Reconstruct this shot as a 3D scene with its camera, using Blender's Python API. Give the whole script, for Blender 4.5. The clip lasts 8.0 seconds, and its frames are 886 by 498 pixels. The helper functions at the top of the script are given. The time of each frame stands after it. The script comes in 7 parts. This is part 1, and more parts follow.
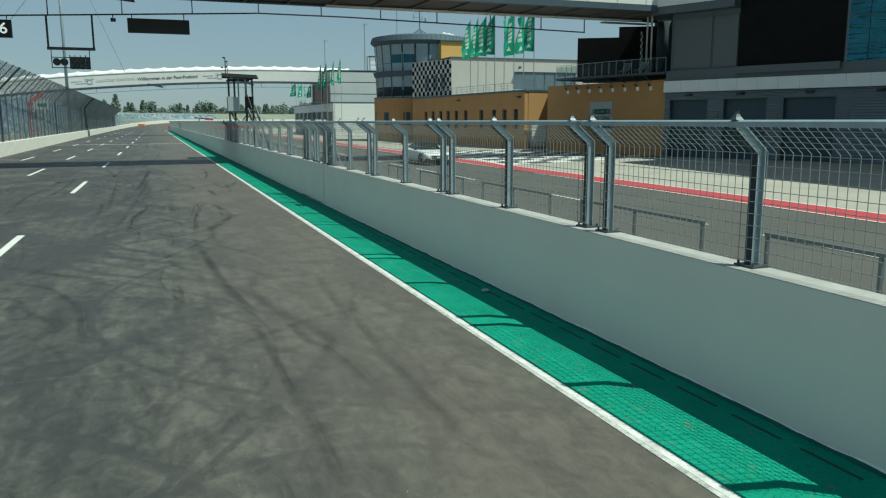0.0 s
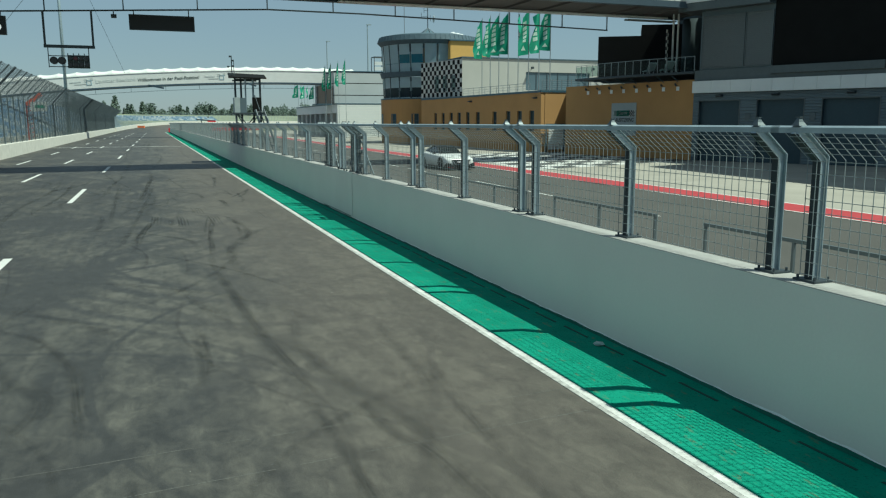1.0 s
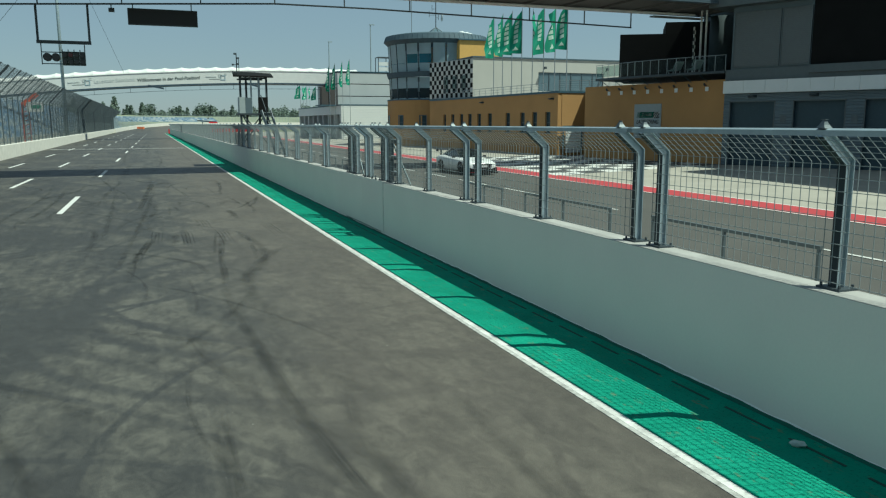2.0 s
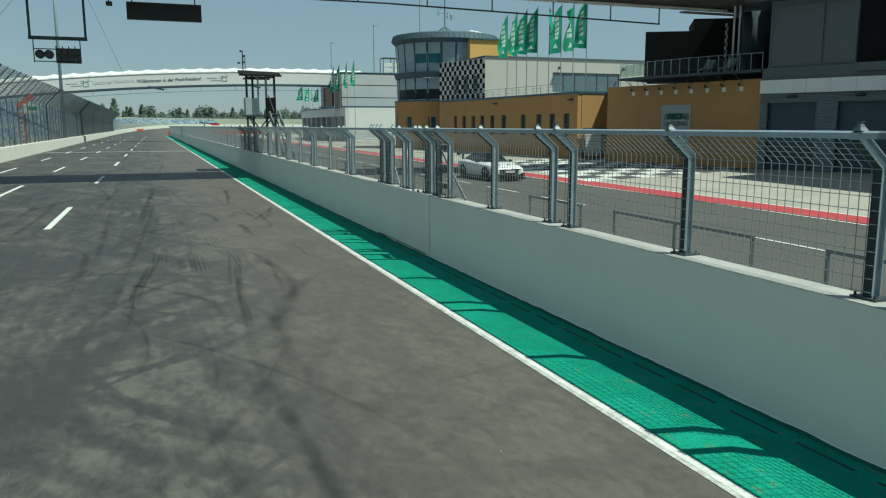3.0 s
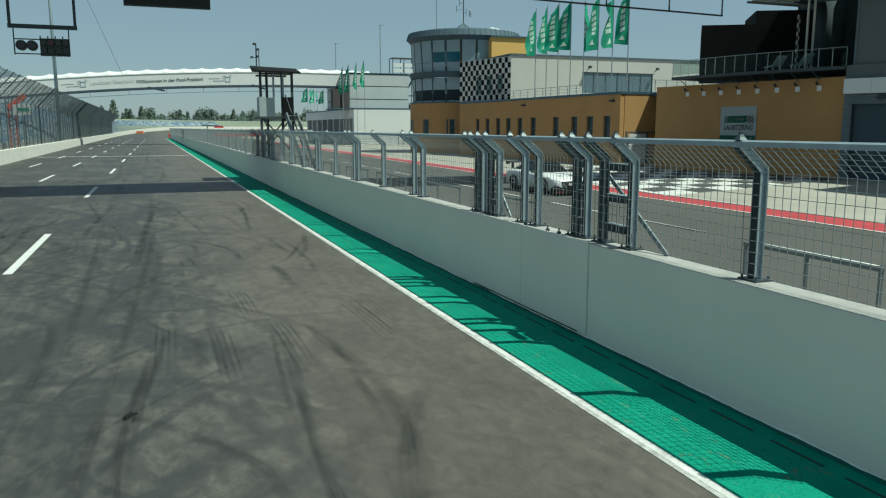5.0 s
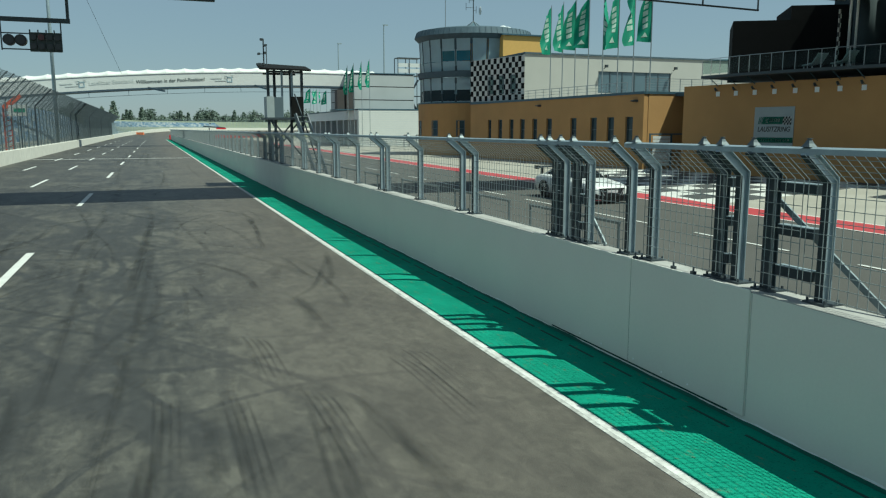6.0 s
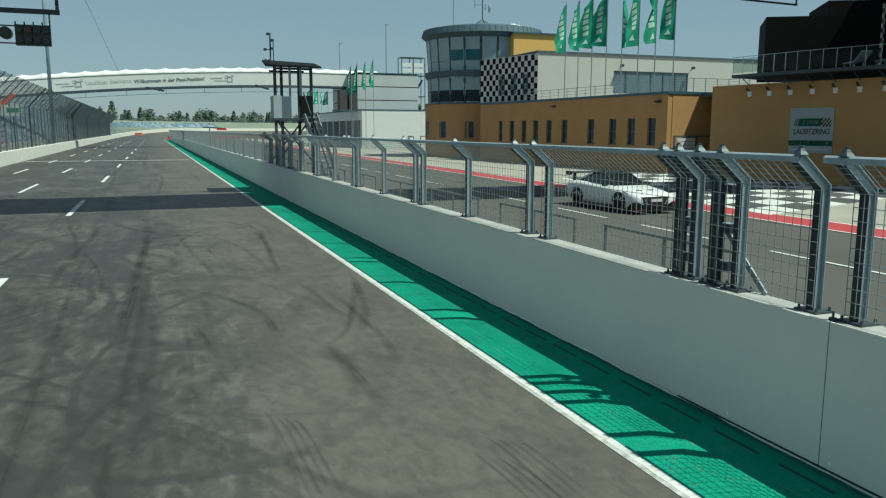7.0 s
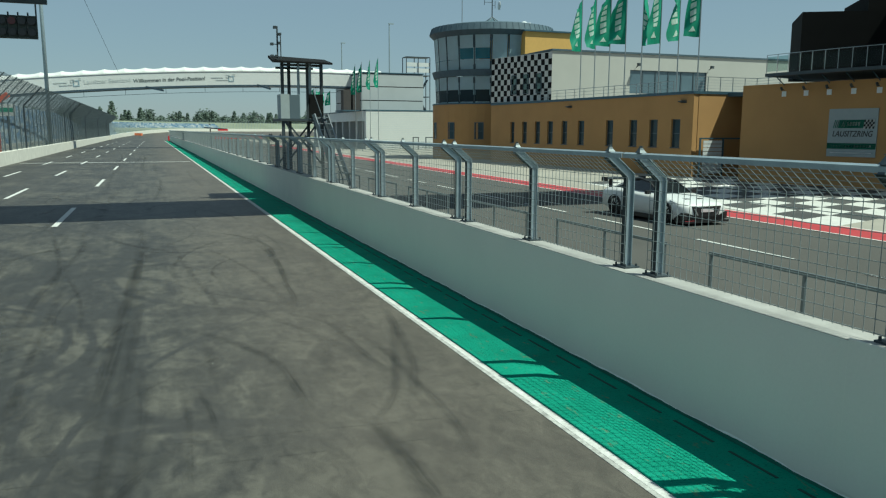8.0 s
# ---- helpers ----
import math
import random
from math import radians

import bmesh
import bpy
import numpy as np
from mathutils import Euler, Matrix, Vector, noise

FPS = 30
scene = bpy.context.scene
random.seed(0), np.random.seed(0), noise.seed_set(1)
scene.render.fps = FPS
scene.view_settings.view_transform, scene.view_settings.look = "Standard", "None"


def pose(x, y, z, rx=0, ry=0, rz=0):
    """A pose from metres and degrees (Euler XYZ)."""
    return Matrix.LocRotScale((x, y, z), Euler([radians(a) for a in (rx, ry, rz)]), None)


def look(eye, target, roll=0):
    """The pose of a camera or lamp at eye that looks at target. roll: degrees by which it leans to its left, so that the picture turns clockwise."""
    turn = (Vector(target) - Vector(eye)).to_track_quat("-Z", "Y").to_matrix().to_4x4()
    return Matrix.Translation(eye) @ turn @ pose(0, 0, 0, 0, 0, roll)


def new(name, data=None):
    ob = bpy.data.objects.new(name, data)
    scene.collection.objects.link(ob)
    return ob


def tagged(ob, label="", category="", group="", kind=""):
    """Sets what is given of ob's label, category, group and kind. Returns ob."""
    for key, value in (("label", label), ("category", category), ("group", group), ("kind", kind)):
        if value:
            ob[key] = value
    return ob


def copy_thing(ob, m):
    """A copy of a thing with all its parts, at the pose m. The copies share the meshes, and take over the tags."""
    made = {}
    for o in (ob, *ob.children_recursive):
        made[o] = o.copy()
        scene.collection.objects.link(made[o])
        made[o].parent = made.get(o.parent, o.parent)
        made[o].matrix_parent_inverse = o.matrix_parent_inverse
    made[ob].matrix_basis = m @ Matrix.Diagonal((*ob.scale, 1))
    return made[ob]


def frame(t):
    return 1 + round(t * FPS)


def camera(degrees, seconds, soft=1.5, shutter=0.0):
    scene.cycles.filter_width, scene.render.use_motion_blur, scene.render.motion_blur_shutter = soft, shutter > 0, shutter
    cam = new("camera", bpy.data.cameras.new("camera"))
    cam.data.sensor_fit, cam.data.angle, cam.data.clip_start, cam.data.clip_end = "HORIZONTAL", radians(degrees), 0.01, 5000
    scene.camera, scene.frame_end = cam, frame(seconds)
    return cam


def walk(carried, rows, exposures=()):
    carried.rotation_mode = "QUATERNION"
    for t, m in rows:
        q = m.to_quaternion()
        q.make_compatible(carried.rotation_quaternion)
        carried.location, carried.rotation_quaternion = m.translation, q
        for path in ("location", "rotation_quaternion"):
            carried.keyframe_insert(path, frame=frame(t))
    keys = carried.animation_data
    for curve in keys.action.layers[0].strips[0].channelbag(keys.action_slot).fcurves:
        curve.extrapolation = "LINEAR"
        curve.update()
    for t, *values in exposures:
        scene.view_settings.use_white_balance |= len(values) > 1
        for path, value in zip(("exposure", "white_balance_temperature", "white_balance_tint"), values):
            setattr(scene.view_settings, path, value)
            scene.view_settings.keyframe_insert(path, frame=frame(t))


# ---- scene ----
cam = camera(60.0, 8.0, 1.2)
PATH = [
    (0, (-3.921, 12.549, 2.825), (-3.229, 14.396, 2.494), -0.2),
    (0.5, (-3.953, 14.145, 2.814), (-3.26, 15.992, 2.486), -0.2),
    (1, (-4.128, 15.731, 2.863), (-3.434, 17.578, 2.536), -0.2),
    (1.5, (-4.139, 17.327, 2.863), (-3.444, 19.174, 2.538), -0.1),
    (3, (-4.176, 22.463, 2.869), (-3.479, 24.311, 2.551), -0.1),
    (3.5, (-4.192, 24.112, 2.867), (-3.494, 25.959, 2.551), -0.1),
    (4, (-4.137, 25.724, 2.925), (-3.441, 27.572, 2.609), -0.0),
    (4.5, (-4.197, 27.339, 2.934), (-3.498, 29.187, 2.62), -0.0),
    (6, (-4.127, 32.084, 2.975), (-3.429, 33.933, 2.666), -0.0),
    (6.5, (-4.098, 33.58, 3.008), (-3.399, 35.428, 2.7), 0.0),
    (7, (-4.062, 35.153, 3.028), (-3.361, 37.001, 2.721), 0.1),
    (7.5, (-4.043, 36.553, 3.081), (-3.342, 38.401, 2.774), 0.1),
    (8, (-3.92, 38.084, 3.062), (-3.219, 39.932, 2.757), 0.2),
]
walk(cam, [(t, look(eye, target, roll)) for t, eye, target, roll in PATH], [(0.0, 0.285, 5950, -11.5), (8.0, 0.285, 5950, -11.5)])

# ---- light ----
SUN = Vector((0.43, -0.35, 1.0)).normalized()
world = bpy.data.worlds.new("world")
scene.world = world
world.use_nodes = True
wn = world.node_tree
sky = wn.nodes.new("ShaderNodeTexSky")
sky.sky_type, sky.sun_disc = "NISHITA", False
sky.sun_elevation = math.asin(SUN.z)
sky.sun_rotation = math.atan2(SUN.x, SUN.y)
sky.air_density, sky.dust_density, sky.ozone_density = 1.0, 0.4, 1.0
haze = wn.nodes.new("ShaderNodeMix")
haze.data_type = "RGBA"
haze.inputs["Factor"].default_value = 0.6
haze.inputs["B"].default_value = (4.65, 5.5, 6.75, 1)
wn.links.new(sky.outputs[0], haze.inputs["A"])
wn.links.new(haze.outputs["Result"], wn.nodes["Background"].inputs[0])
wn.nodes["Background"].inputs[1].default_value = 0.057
sun = new("sun", bpy.data.lights.new("sun", "SUN"))
sun.data.energy, sun.data.angle, sun.data.color = 5.0, radians(0.53), (1.0, 0.94, 0.83)
sun.matrix_world = look(SUN * 100, (0, 0, 0))


# ---- materials ----
def material(name, rgb, rough=0.6, metal=0.0, var=0.15, scale=4.0, fine=60.0, bump=0.1, rand=0.0, spec=0.5):
    """A surface with stains at one scale, grain at another and a fine relief; rand: how far single pieces differ."""
    m = bpy.data.materials.new(name)
    m.use_nodes = True
    nt = m.node_tree
    b = nt.nodes["Principled BSDF"]
    n, link = nt.nodes.new, nt.links.new
    co = n("ShaderNodeTexCoord")
    a, g = n("ShaderNodeTexNoise"), n("ShaderNodeTexNoise")
    a.inputs["Scale"].default_value, a.inputs["Detail"].default_value = scale, 5
    g.inputs["Scale"].default_value, g.inputs["Detail"].default_value = fine, 3
    for t in (a, g):
        link(co.outputs["Object"], t.inputs["Vector"])
    add = n("ShaderNodeMath")
    add.operation = "MULTIPLY_ADD"
    add.inputs[1].default_value = 0.4
    link(g.outputs[0], add.inputs[0])
    link(a.outputs[0], add.inputs[2])
    val = n("ShaderNodeMapRange")
    val.inputs["From Min"].default_value, val.inputs["From Max"].default_value = 0.35, 1.05
    val.inputs["To Min"].default_value, val.inputs["To Max"].default_value = 1 - var, 1 + var
    link(add.outputs[0], val.inputs[0])
    last = val.outputs[0]
    if rand:
        info = n("ShaderNodeObjectInfo")
        rr = n("ShaderNodeMapRange")
        rr.inputs["To Min"].default_value, rr.inputs["To Max"].default_value = 1 - rand, 1 + rand
        link(info.outputs["Random"], rr.inputs[0])
        mul = n("ShaderNodeMath")
        mul.operation = "MULTIPLY"
        link(last, mul.inputs[0])
        link(rr.outputs[0], mul.inputs[1])
        last = mul.outputs[0]
    col = n("ShaderNodeVectorMath")
    col.operation = "SCALE"
    col.inputs[0].default_value = rgb
    link(last, col.inputs["Scale"])
    link(col.outputs[0], b.inputs["Base Color"])
    b.inputs["Roughness"].default_value, b.inputs["Metallic"].default_value = rough, metal
    b.inputs["Specular IOR Level"].default_value = spec
    if bump:
        bn = n("ShaderNodeBump")
        bn.inputs["Strength"].default_value, bn.inputs["Distance"].default_value = bump, 0.01
        link(g.outputs[0], bn.inputs["Height"])
        link(bn.outputs[0], b.inputs["Normal"])
    return m


def asphalt_material():
    """Worn race asphalt: swirls of rubber, long streaks, and coarse grain."""
    m = bpy.data.materials.new("track_asphalt")
    m.use_nodes = True
    nt = m.node_tree
    b = nt.nodes["Principled BSDF"]
    n, link = nt.nodes.new, nt.links.new
    co = n("ShaderNodeTexCoord")

    def tex(scale, stretch, detail, distort, rough=0.55):
        mp = n("ShaderNodeMapping")
        mp.inputs["Scale"].default_value = stretch
        t = n("ShaderNodeTexNoise")
        t.inputs["Scale"].default_value, t.inputs["Detail"].default_value = scale, detail
        t.inputs["Distortion"].default_value, t.inputs["Roughness"].default_value = distort, rough
        link(co.outputs["Object"], mp.inputs[0])
        link(mp.outputs[0], t.inputs["Vector"])
        return t.outputs[0]

    def mix(a, b_, f):
        k = n("ShaderNodeMath")
        k.operation = "MULTIPLY_ADD"
        link(a, k.inputs[0])
        k.inputs[1].default_value = f
        if b_ is None:
            k.inputs[2].default_value = 0.0
        else:
            link(b_, k.inputs[2])
        return k.outputs[0]

    swirl = tex(0.5, (1.0, 0.45, 1), 5, 0.9)
    patch = tex(2.2, (1.0, 0.42, 1), 8, 0.8, 0.62)
    streak = tex(1.0, (4.0, 0.10, 1), 3, 0.3)
    cross = tex(0.9, (0.25, 2.2, 1), 4, 0.6)
    grain = tex(70, (1, 1, 1), 3, 0, 0.7)
    mottle = tex(5.5, (1.0, 0.6, 1), 8, 0.7, 0.7)
    brush = tex(9, (1.0, 0.05, 1), 4, 0.1, 0.6)
    total = mix(brush, mix(grain, mix(cross, mix(streak, mix(patch, mix(mottle, mix(swirl, None, 0.36), 0.2), 0.2), 0.10), 0.04), 0.03), 0.07)
    # arcs of rubber left by spinning and turning cars
    rings = random.Random(8)
    rub = None
    for k in range(46):
        radius = rings.choice((2.2, 3.5, 4.5, 6, 9, 14, 22))
        at = n("ShaderNodeCombineXYZ")
        at.inputs[0].default_value = rings.uniform(-6.5, -1.5) + radius * rings.choice((-1, 1)) * rings.uniform(0.75, 1.0)
        at.inputs[1].default_value = rings.uniform(14, 60)
        far = n("ShaderNodeVectorMath")
        far.operation = "DISTANCE"
        link(co.outputs["Object"], far.inputs[0])
        link(at.outputs[0], far.inputs[1])
        off = n("ShaderNodeMath")
        off.operation = "SUBTRACT"
        link(far.outputs["Value"], off.inputs[0])
        off.inputs[1].default_value = radius
        size = n("ShaderNodeMath")
        size.operation = "ABSOLUTE"
        link(mix(patch, off.outputs[0], 0.12), size.inputs[0])
        fade = n("ShaderNodeMapRange")
        fade.interpolation_type = "SMOOTHSTEP"
        fade.inputs["From Min"].default_value, fade.inputs["From Max"].default_value = 0.03, rings.choice((0.07, 0.1, 0.16, 0.24, 0.4))
        fade.inputs["To Min"].default_value, fade.inputs["To Max"].default_value = rings.uniform(0.09, 0.22), 0.0
        link(size.outputs[0], fade.inputs[0])
        rub = fade.outputs[0] if rub is None else mix(fade.outputs[0], rub, 1.0)
    part_of = n("ShaderNodeMapRange")
    part_of.inputs["From Min"].default_value, part_of.inputs["From Max"].default_value = 0.38, 0.60
    link(mix(patch, mix(swirl, None, 0.5), 0.5), part_of.inputs[0])
    worn = n("ShaderNodeMath")
    worn.operation = "MULTIPLY"
    link(rub, worn.inputs[0])
    link(part_of.outputs[0], worn.inputs[1])
    ramp = n("ShaderNodeValToRGB")
    ramp.color_ramp.elements[0].position, ramp.color_ramp.elements[0].color = 0.425, (0.0355, 0.0353, 0.0338, 1)
    ramp.color_ramp.elements[1].position, ramp.color_ramp.elements[1].color = 0.545, (0.0815, 0.0775, 0.0655, 1)
    mid = ramp.color_ramp.elements.new(0.49)
    mid.color = (0.055, 0.0532, 0.0470, 1)
    line = n("ShaderNodeMapRange")
    line.interpolation_type = "SMOOTHSTEP"
    line.inputs["From Min"].default_value, line.inputs["From Max"].default_value = -3.4, -5.6
    where = n("ShaderNodeSeparateXYZ")
    link(co.outputs["Object"], where.inputs[0])
    link(where.outputs[0], line.inputs[0])
    link(mix(line.outputs[0], mix(worn.outputs[0], total, -0.55), -0.022), ramp.inputs[0])
    # cleaner, browner asphalt off the racing line
    sep = n("ShaderNodeSeparateXYZ")
    link(co.outputs["Object"], sep.inputs[0])
    side = n("ShaderNodeMapRange")
    side.interpolation_type = "SMOOTHSTEP"
    side.inputs["From Min"].default_value, side.inputs["From Max"].default_value = -3.6, -0.6
    side.inputs["To Max"].default_value = 0.6
    link(mix(swirl, sep.outputs[0], 1.6), side.inputs[0])
    clean = n("ShaderNodeMix")
    clean.data_type = "RGBA"
    clean.inputs["B"].default_value = (0.095, 0.0822, 0.0668, 1)
    link(side.outputs[0], clean.inputs["Factor"])
    link(ramp.outputs[0], clean.inputs["A"])
    speck = n("ShaderNodeMapRange")
    speck.inputs["To Min"].default_value, speck.inputs["To Max"].default_value = -0.15, 2.15
    link(mix(grain, mix(mottle, mix(patch, None, 0.25), 0.42), 0.33), speck.inputs[0])
    tint = n("ShaderNodeVectorMath")
    tint.operation = "SCALE"
    link(clean.outputs["Result"], tint.inputs[0])
    link(speck.outputs[0], tint.inputs["Scale"])
    link(tint.outputs[0], b.inputs["Base Color"])
    b.inputs["Roughness"].default_value, b.inputs["Specular IOR Level"].default_value = 0.58, 0.42
    bump = n("ShaderNodeBump")
    bump.inputs["Strength"].default_value, bump.inputs["Distance"].default_value = 0.35, 0.01
    link(grain, bump.inputs["Height"])
    link(bump.outputs[0], b.inputs["Normal"])
    return m


def verge_material():
    """Green paint over rough concrete, with a few rusty stains."""
    m = bpy.data.materials.new("green_paint")
    m.use_nodes = True
    nt = m.node_tree
    b = nt.nodes["Principled BSDF"]
    n, link = nt.nodes.new, nt.links.new
    co = n("ShaderNodeTexCoord")
    fine = n("ShaderNodeTexNoise")
    fine.inputs["Scale"].default_value, fine.inputs["Detail"].default_value = 45, 4
    link(co.outputs["Object"], fine.inputs["Vector"])
    lines = n("ShaderNodeMapRange")
    lines.inputs["From Min"].default_value, lines.inputs["From Max"].default_value = 0.52, 0.8
    link(fine.outputs[0], lines.inputs[0])
    stain = n("ShaderNodeTexNoise")
    stain.inputs["Scale"].default_value, stain.inputs["Detail"].default_value = 1.6, 6
    link(co.outputs["Object"], stain.inputs["Vector"])
    runs = n("ShaderNodeMapping")
    runs.inputs["Scale"].default_value = (2.6, 1.0, 1)
    link(co.outputs["Object"], runs.inputs[0])
    trail = n("ShaderNodeTexNoise")
    trail.inputs["Scale"].default_value, trail.inputs["Detail"].default_value, trail.inputs["Roughness"].default_value = 3.4, 9, 0.72
    link(runs.outputs[0], trail.inputs["Vector"])
    rust = n("ShaderNodeMapRange")
    rust.inputs["From Min"].default_value, rust.inputs["From Max"].default_value = 0.575, 0.68
    link(trail.outputs[0], rust.inputs[0])
    tone = n("ShaderNodeMapRange")
    tone.inputs["From Min"].default_value, tone.inputs["From Max"].default_value = 0.3, 0.7
    link(stain.outputs[0], tone.inputs[0])

    def blend(a, b_, fac):
        k = n("ShaderNodeMix")
        k.data_type = "RGBA"
        for sock, v in (("A", a), ("B", b_)):
            if isinstance(v, tuple):
                k.inputs[sock].default_value = v
            else:
                link(v, k.inputs[sock])
        link(fac, k.inputs["Factor"])
        return k.outputs["Result"]

    base = blend((0.019, 0.192, 0.123, 1), (0.028, 0.255, 0.167, 1), tone.outputs[0])
    dark = blend(base, (0.006, 0.125, 0.084, 1), lines.outputs[0])
    weak = n("ShaderNodeMath")
    weak.operation = "MULTIPLY"
    weak.inputs[1].default_value = 0.55
    link(rust.outputs[0], weak.inputs[0])
    link(blend(dark, (0.17, 0.115, 0.055, 1), weak.outputs[0]), b.inputs["Base Color"])
    b.inputs["Roughness"].default_value, b.inputs["Specular IOR Level"].default_value = 0.85, 0.12
    bump = n("ShaderNodeBump")
    bump.invert = True
    bump.inputs["Strength"].default_value, bump.inputs["Distance"].default_value = 0.6, 0.01
    link(lines.outputs[0], bump.inputs["Height"])
    link(bump.outputs[0], b.inputs["Normal"])
    return m


ASPHALT = asphalt_material()
PITROAD = material("pit_asphalt", (0.077, 0.0755, 0.07), 0.9, var=0.15, scale=0.3, fine=80, bump=0.3, spec=0.2)
CONCRETE_FLOOR = material("apron_concrete", (0.29, 0.275, 0.238), 0.9, var=0.18, scale=0.3, fine=40, spec=0.2)
GRASS = material("dry_grass", (0.136, 0.1445, 0.068), 0.95, var=0.3, scale=0.05, fine=8)
GREEN = verge_material()
LINE_PAINT = material("worn_line_paint", (0.50, 0.50, 0.475), 0.65, var=0.42, scale=3.5, fine=28)
WORN_LINE = material("worn_grey_paint", (0.35, 0.35, 0.33), 0.75, var=0.6, scale=9, fine=30)
WHITE = material("white_paint", (0.5292, 0.5292, 0.504), 0.6, var=0.16, scale=3, fine=60)
RED = material("red_paint", (0.345, 0.036, 0.043), 0.6, var=0.16, scale=1, fine=40)
WALL_PAINT = material("wall_paint", (0.665, 0.665, 0.605), 0.6, var=0.05, scale=0.8, fine=30, bump=0.1)
CONCRETE = material("pale_concrete", (0.602, 0.5848, 0.5246), 0.8, var=0.15, scale=1.5, fine=40)
ORANGE = material("ochre_plaster", (0.366, 0.207, 0.075), 0.8, var=0.1, scale=0.6, fine=30)
GALV = material("galvanised_steel", (0.30, 0.365, 0.40), 0.45, 0.35, var=0.2, scale=4, fine=80)
DARKSTEEL = material("dark_steel", (0.06, 0.075, 0.085), 0.5, 0.5, var=0.15, scale=3)
BLACK = material("black_cladding", (0.011, 0.0115, 0.0115), 0.8, var=0.2, scale=1, spec=0.08)
BEIGE = material("beige_render", (0.43, 0.43, 0.3956), 0.8, var=0.05, scale=0.5, fine=30)
GREYMETAL = material("grey_cladding", (0.12, 0.16, 0.185), 0.5, 0.3, var=0.08, scale=1)
PALEMETAL = material("pale_cladding", (0.64, 0.665, 0.665), 0.5, 0.1, var=0.06, scale=1)
DARKGLASS = material("dark_glass", (0.03, 0.05, 0.06), 0.08, 0.0, var=0.1, scale=1, bump=0, spec=0.5)
FABRIC = material("white_membrane", (0.5984, 0.6072, 0.5896), 0.6, var=0.05, scale=1)
# leaf green lifted and blued, distance haze mixed into the colour
LEAF = material("hazed_leaves", (0.125, 0.165, 0.135), 0.9, var=0.3, scale=0.4, fine=4)
FLAG = material("green_flag", (0.01, 0.22, 0.13), 0.7, var=0.1, scale=2)


# ---- builders ----
def box(bm, x0, x1, y0, y1, z0, z1, m=None):
    v = [bm.verts.new(p if m is None else m @ Vector(p)) for p in
         ((x0, y0, z0), (x1, y0, z0), (x1, y1, z0), (x0, y1, z0), (x0, y0, z1), (x1, y0, z1), (x1, y1, z1), (x0, y1, z1))]
    for f in ((3, 2, 1, 0), (4, 5, 6, 7), (0, 1, 5, 4), (1, 2, 6, 5), (2, 3, 7, 6), (3, 0, 4, 7)):
        bm.faces.new([v[i] for i in f])
    return bm


def rod(bm, a, b, r, n=6, r2=None):
    """A round bar from a to b."""
    a, b = Vector(a), Vector(b)
    d = (b - a).normalized()
    u = d.orthogonal().normalized()
    w = d.cross(u)
    rings = []
    for p, q in ((a, r), (b, r if r2 is None else r2)):
        rings.append([bm.verts.new(p + q * (math.cos(2 * math.pi * k / n) * u + math.sin(2 * math.pi * k / n) * w)) for k in range(n)])
    for k in range(n):
        bm.faces.new((rings[0][k], rings[0][(k + 1) % n], rings[1][(k + 1) % n], rings[1][k]))
    bm.faces.new(rings[0][::-1])
    bm.faces.new(rings[1])
    return bm


def bar(bm, a, b, w, h, up=(0, 0, 1)):
    """A rectangular bar from a to b, w across and h along up."""
    a, b, up = Vector(a), Vector(b), Vector(up)
    d = (b - a).normalized()
    s = d.cross(up).normalized() * w / 2
    t = s.cross(d).normalized() * h / 2
    v = [bm.verts.new(p + i * s + j * t) for p in (a, b) for i, j in ((-1, -1), (1, -1), (1, 1), (-1, 1))]
    for f in ((3, 2, 1, 0), (4, 5, 6, 7), (0, 1, 5, 4), (1, 2, 6, 5), (2, 3, 7, 6), (3, 0, 4, 7)):
        bm.faces.new([v[i] for i in f])
    return bm


def slab(bm, outline, z0, z1):
    """An upright prism over an outline that runs counterclockwise."""
    lo = [bm.verts.new((x, y, z0)) for x, y in outline]
    hi = [bm.verts.new((x, y, z1)) for x, y in outline]
    n = len(outline)
    bm.faces.new(hi)
    bm.faces.new(lo[::-1])
    for k in range(n):
        bm.faces.new((lo[k], lo[(k + 1) % n], hi[(k + 1) % n], hi[k]))
    return bm


def strip(bm, left, right, z):
    """A flat band between two lines of as many points."""
    a = [bm.verts.new((x, y, z)) for x, y in left]
    b = [bm.verts.new((x, y, z)) for x, y in right]
    for k in range(len(a) - 1):
        bm.faces.new((a[k], b[k], b[k + 1], a[k + 1]))
    return bm


def part(name, bm, mat, parent=None, label="", smooth=False):
    """Links a bmesh as one mesh object, under a thing or a part where one is given."""
    me = bpy.data.meshes.new(name)
    bmesh.ops.recalc_face_normals(bm, faces=bm.faces)
    bm.to_mesh(me)
    bm.free()
    me.materials.append(mat)
    if smooth:
        me.polygons.foreach_set("use_smooth", [True] * len(me.polygons))
    ob = new(name, me)
    if parent is not None:
        ob.parent = parent
        ob.matrix_parent_inverse = parent.matrix_basis.inverted()
    if label:
        ob["label"] = label
    return ob


def share(name, mesh, m, parent, label=""):
    """One more object on a mesh that is already there, at the pose m in the world."""
    ob = new(name, mesh)
    ob.parent = parent
    ob.matrix_parent_inverse = parent.matrix_basis.inverted()
    ob.matrix_basis = m
    if label:
        ob["label"] = label
    return ob


def thing(name, at, label, category, group="", kind=""):
    ob = new(name)
    ob.empty_display_size = 0.2
    ob.matrix_basis = Matrix.Translation(at)
    return tagged(ob, label, category, group, kind)


def B():
    return bmesh.new()


# ---- ground ----
def structure(name, bm, mat, label, category):
    return tagged(part(name, bm, mat), label, category, kind="structure")


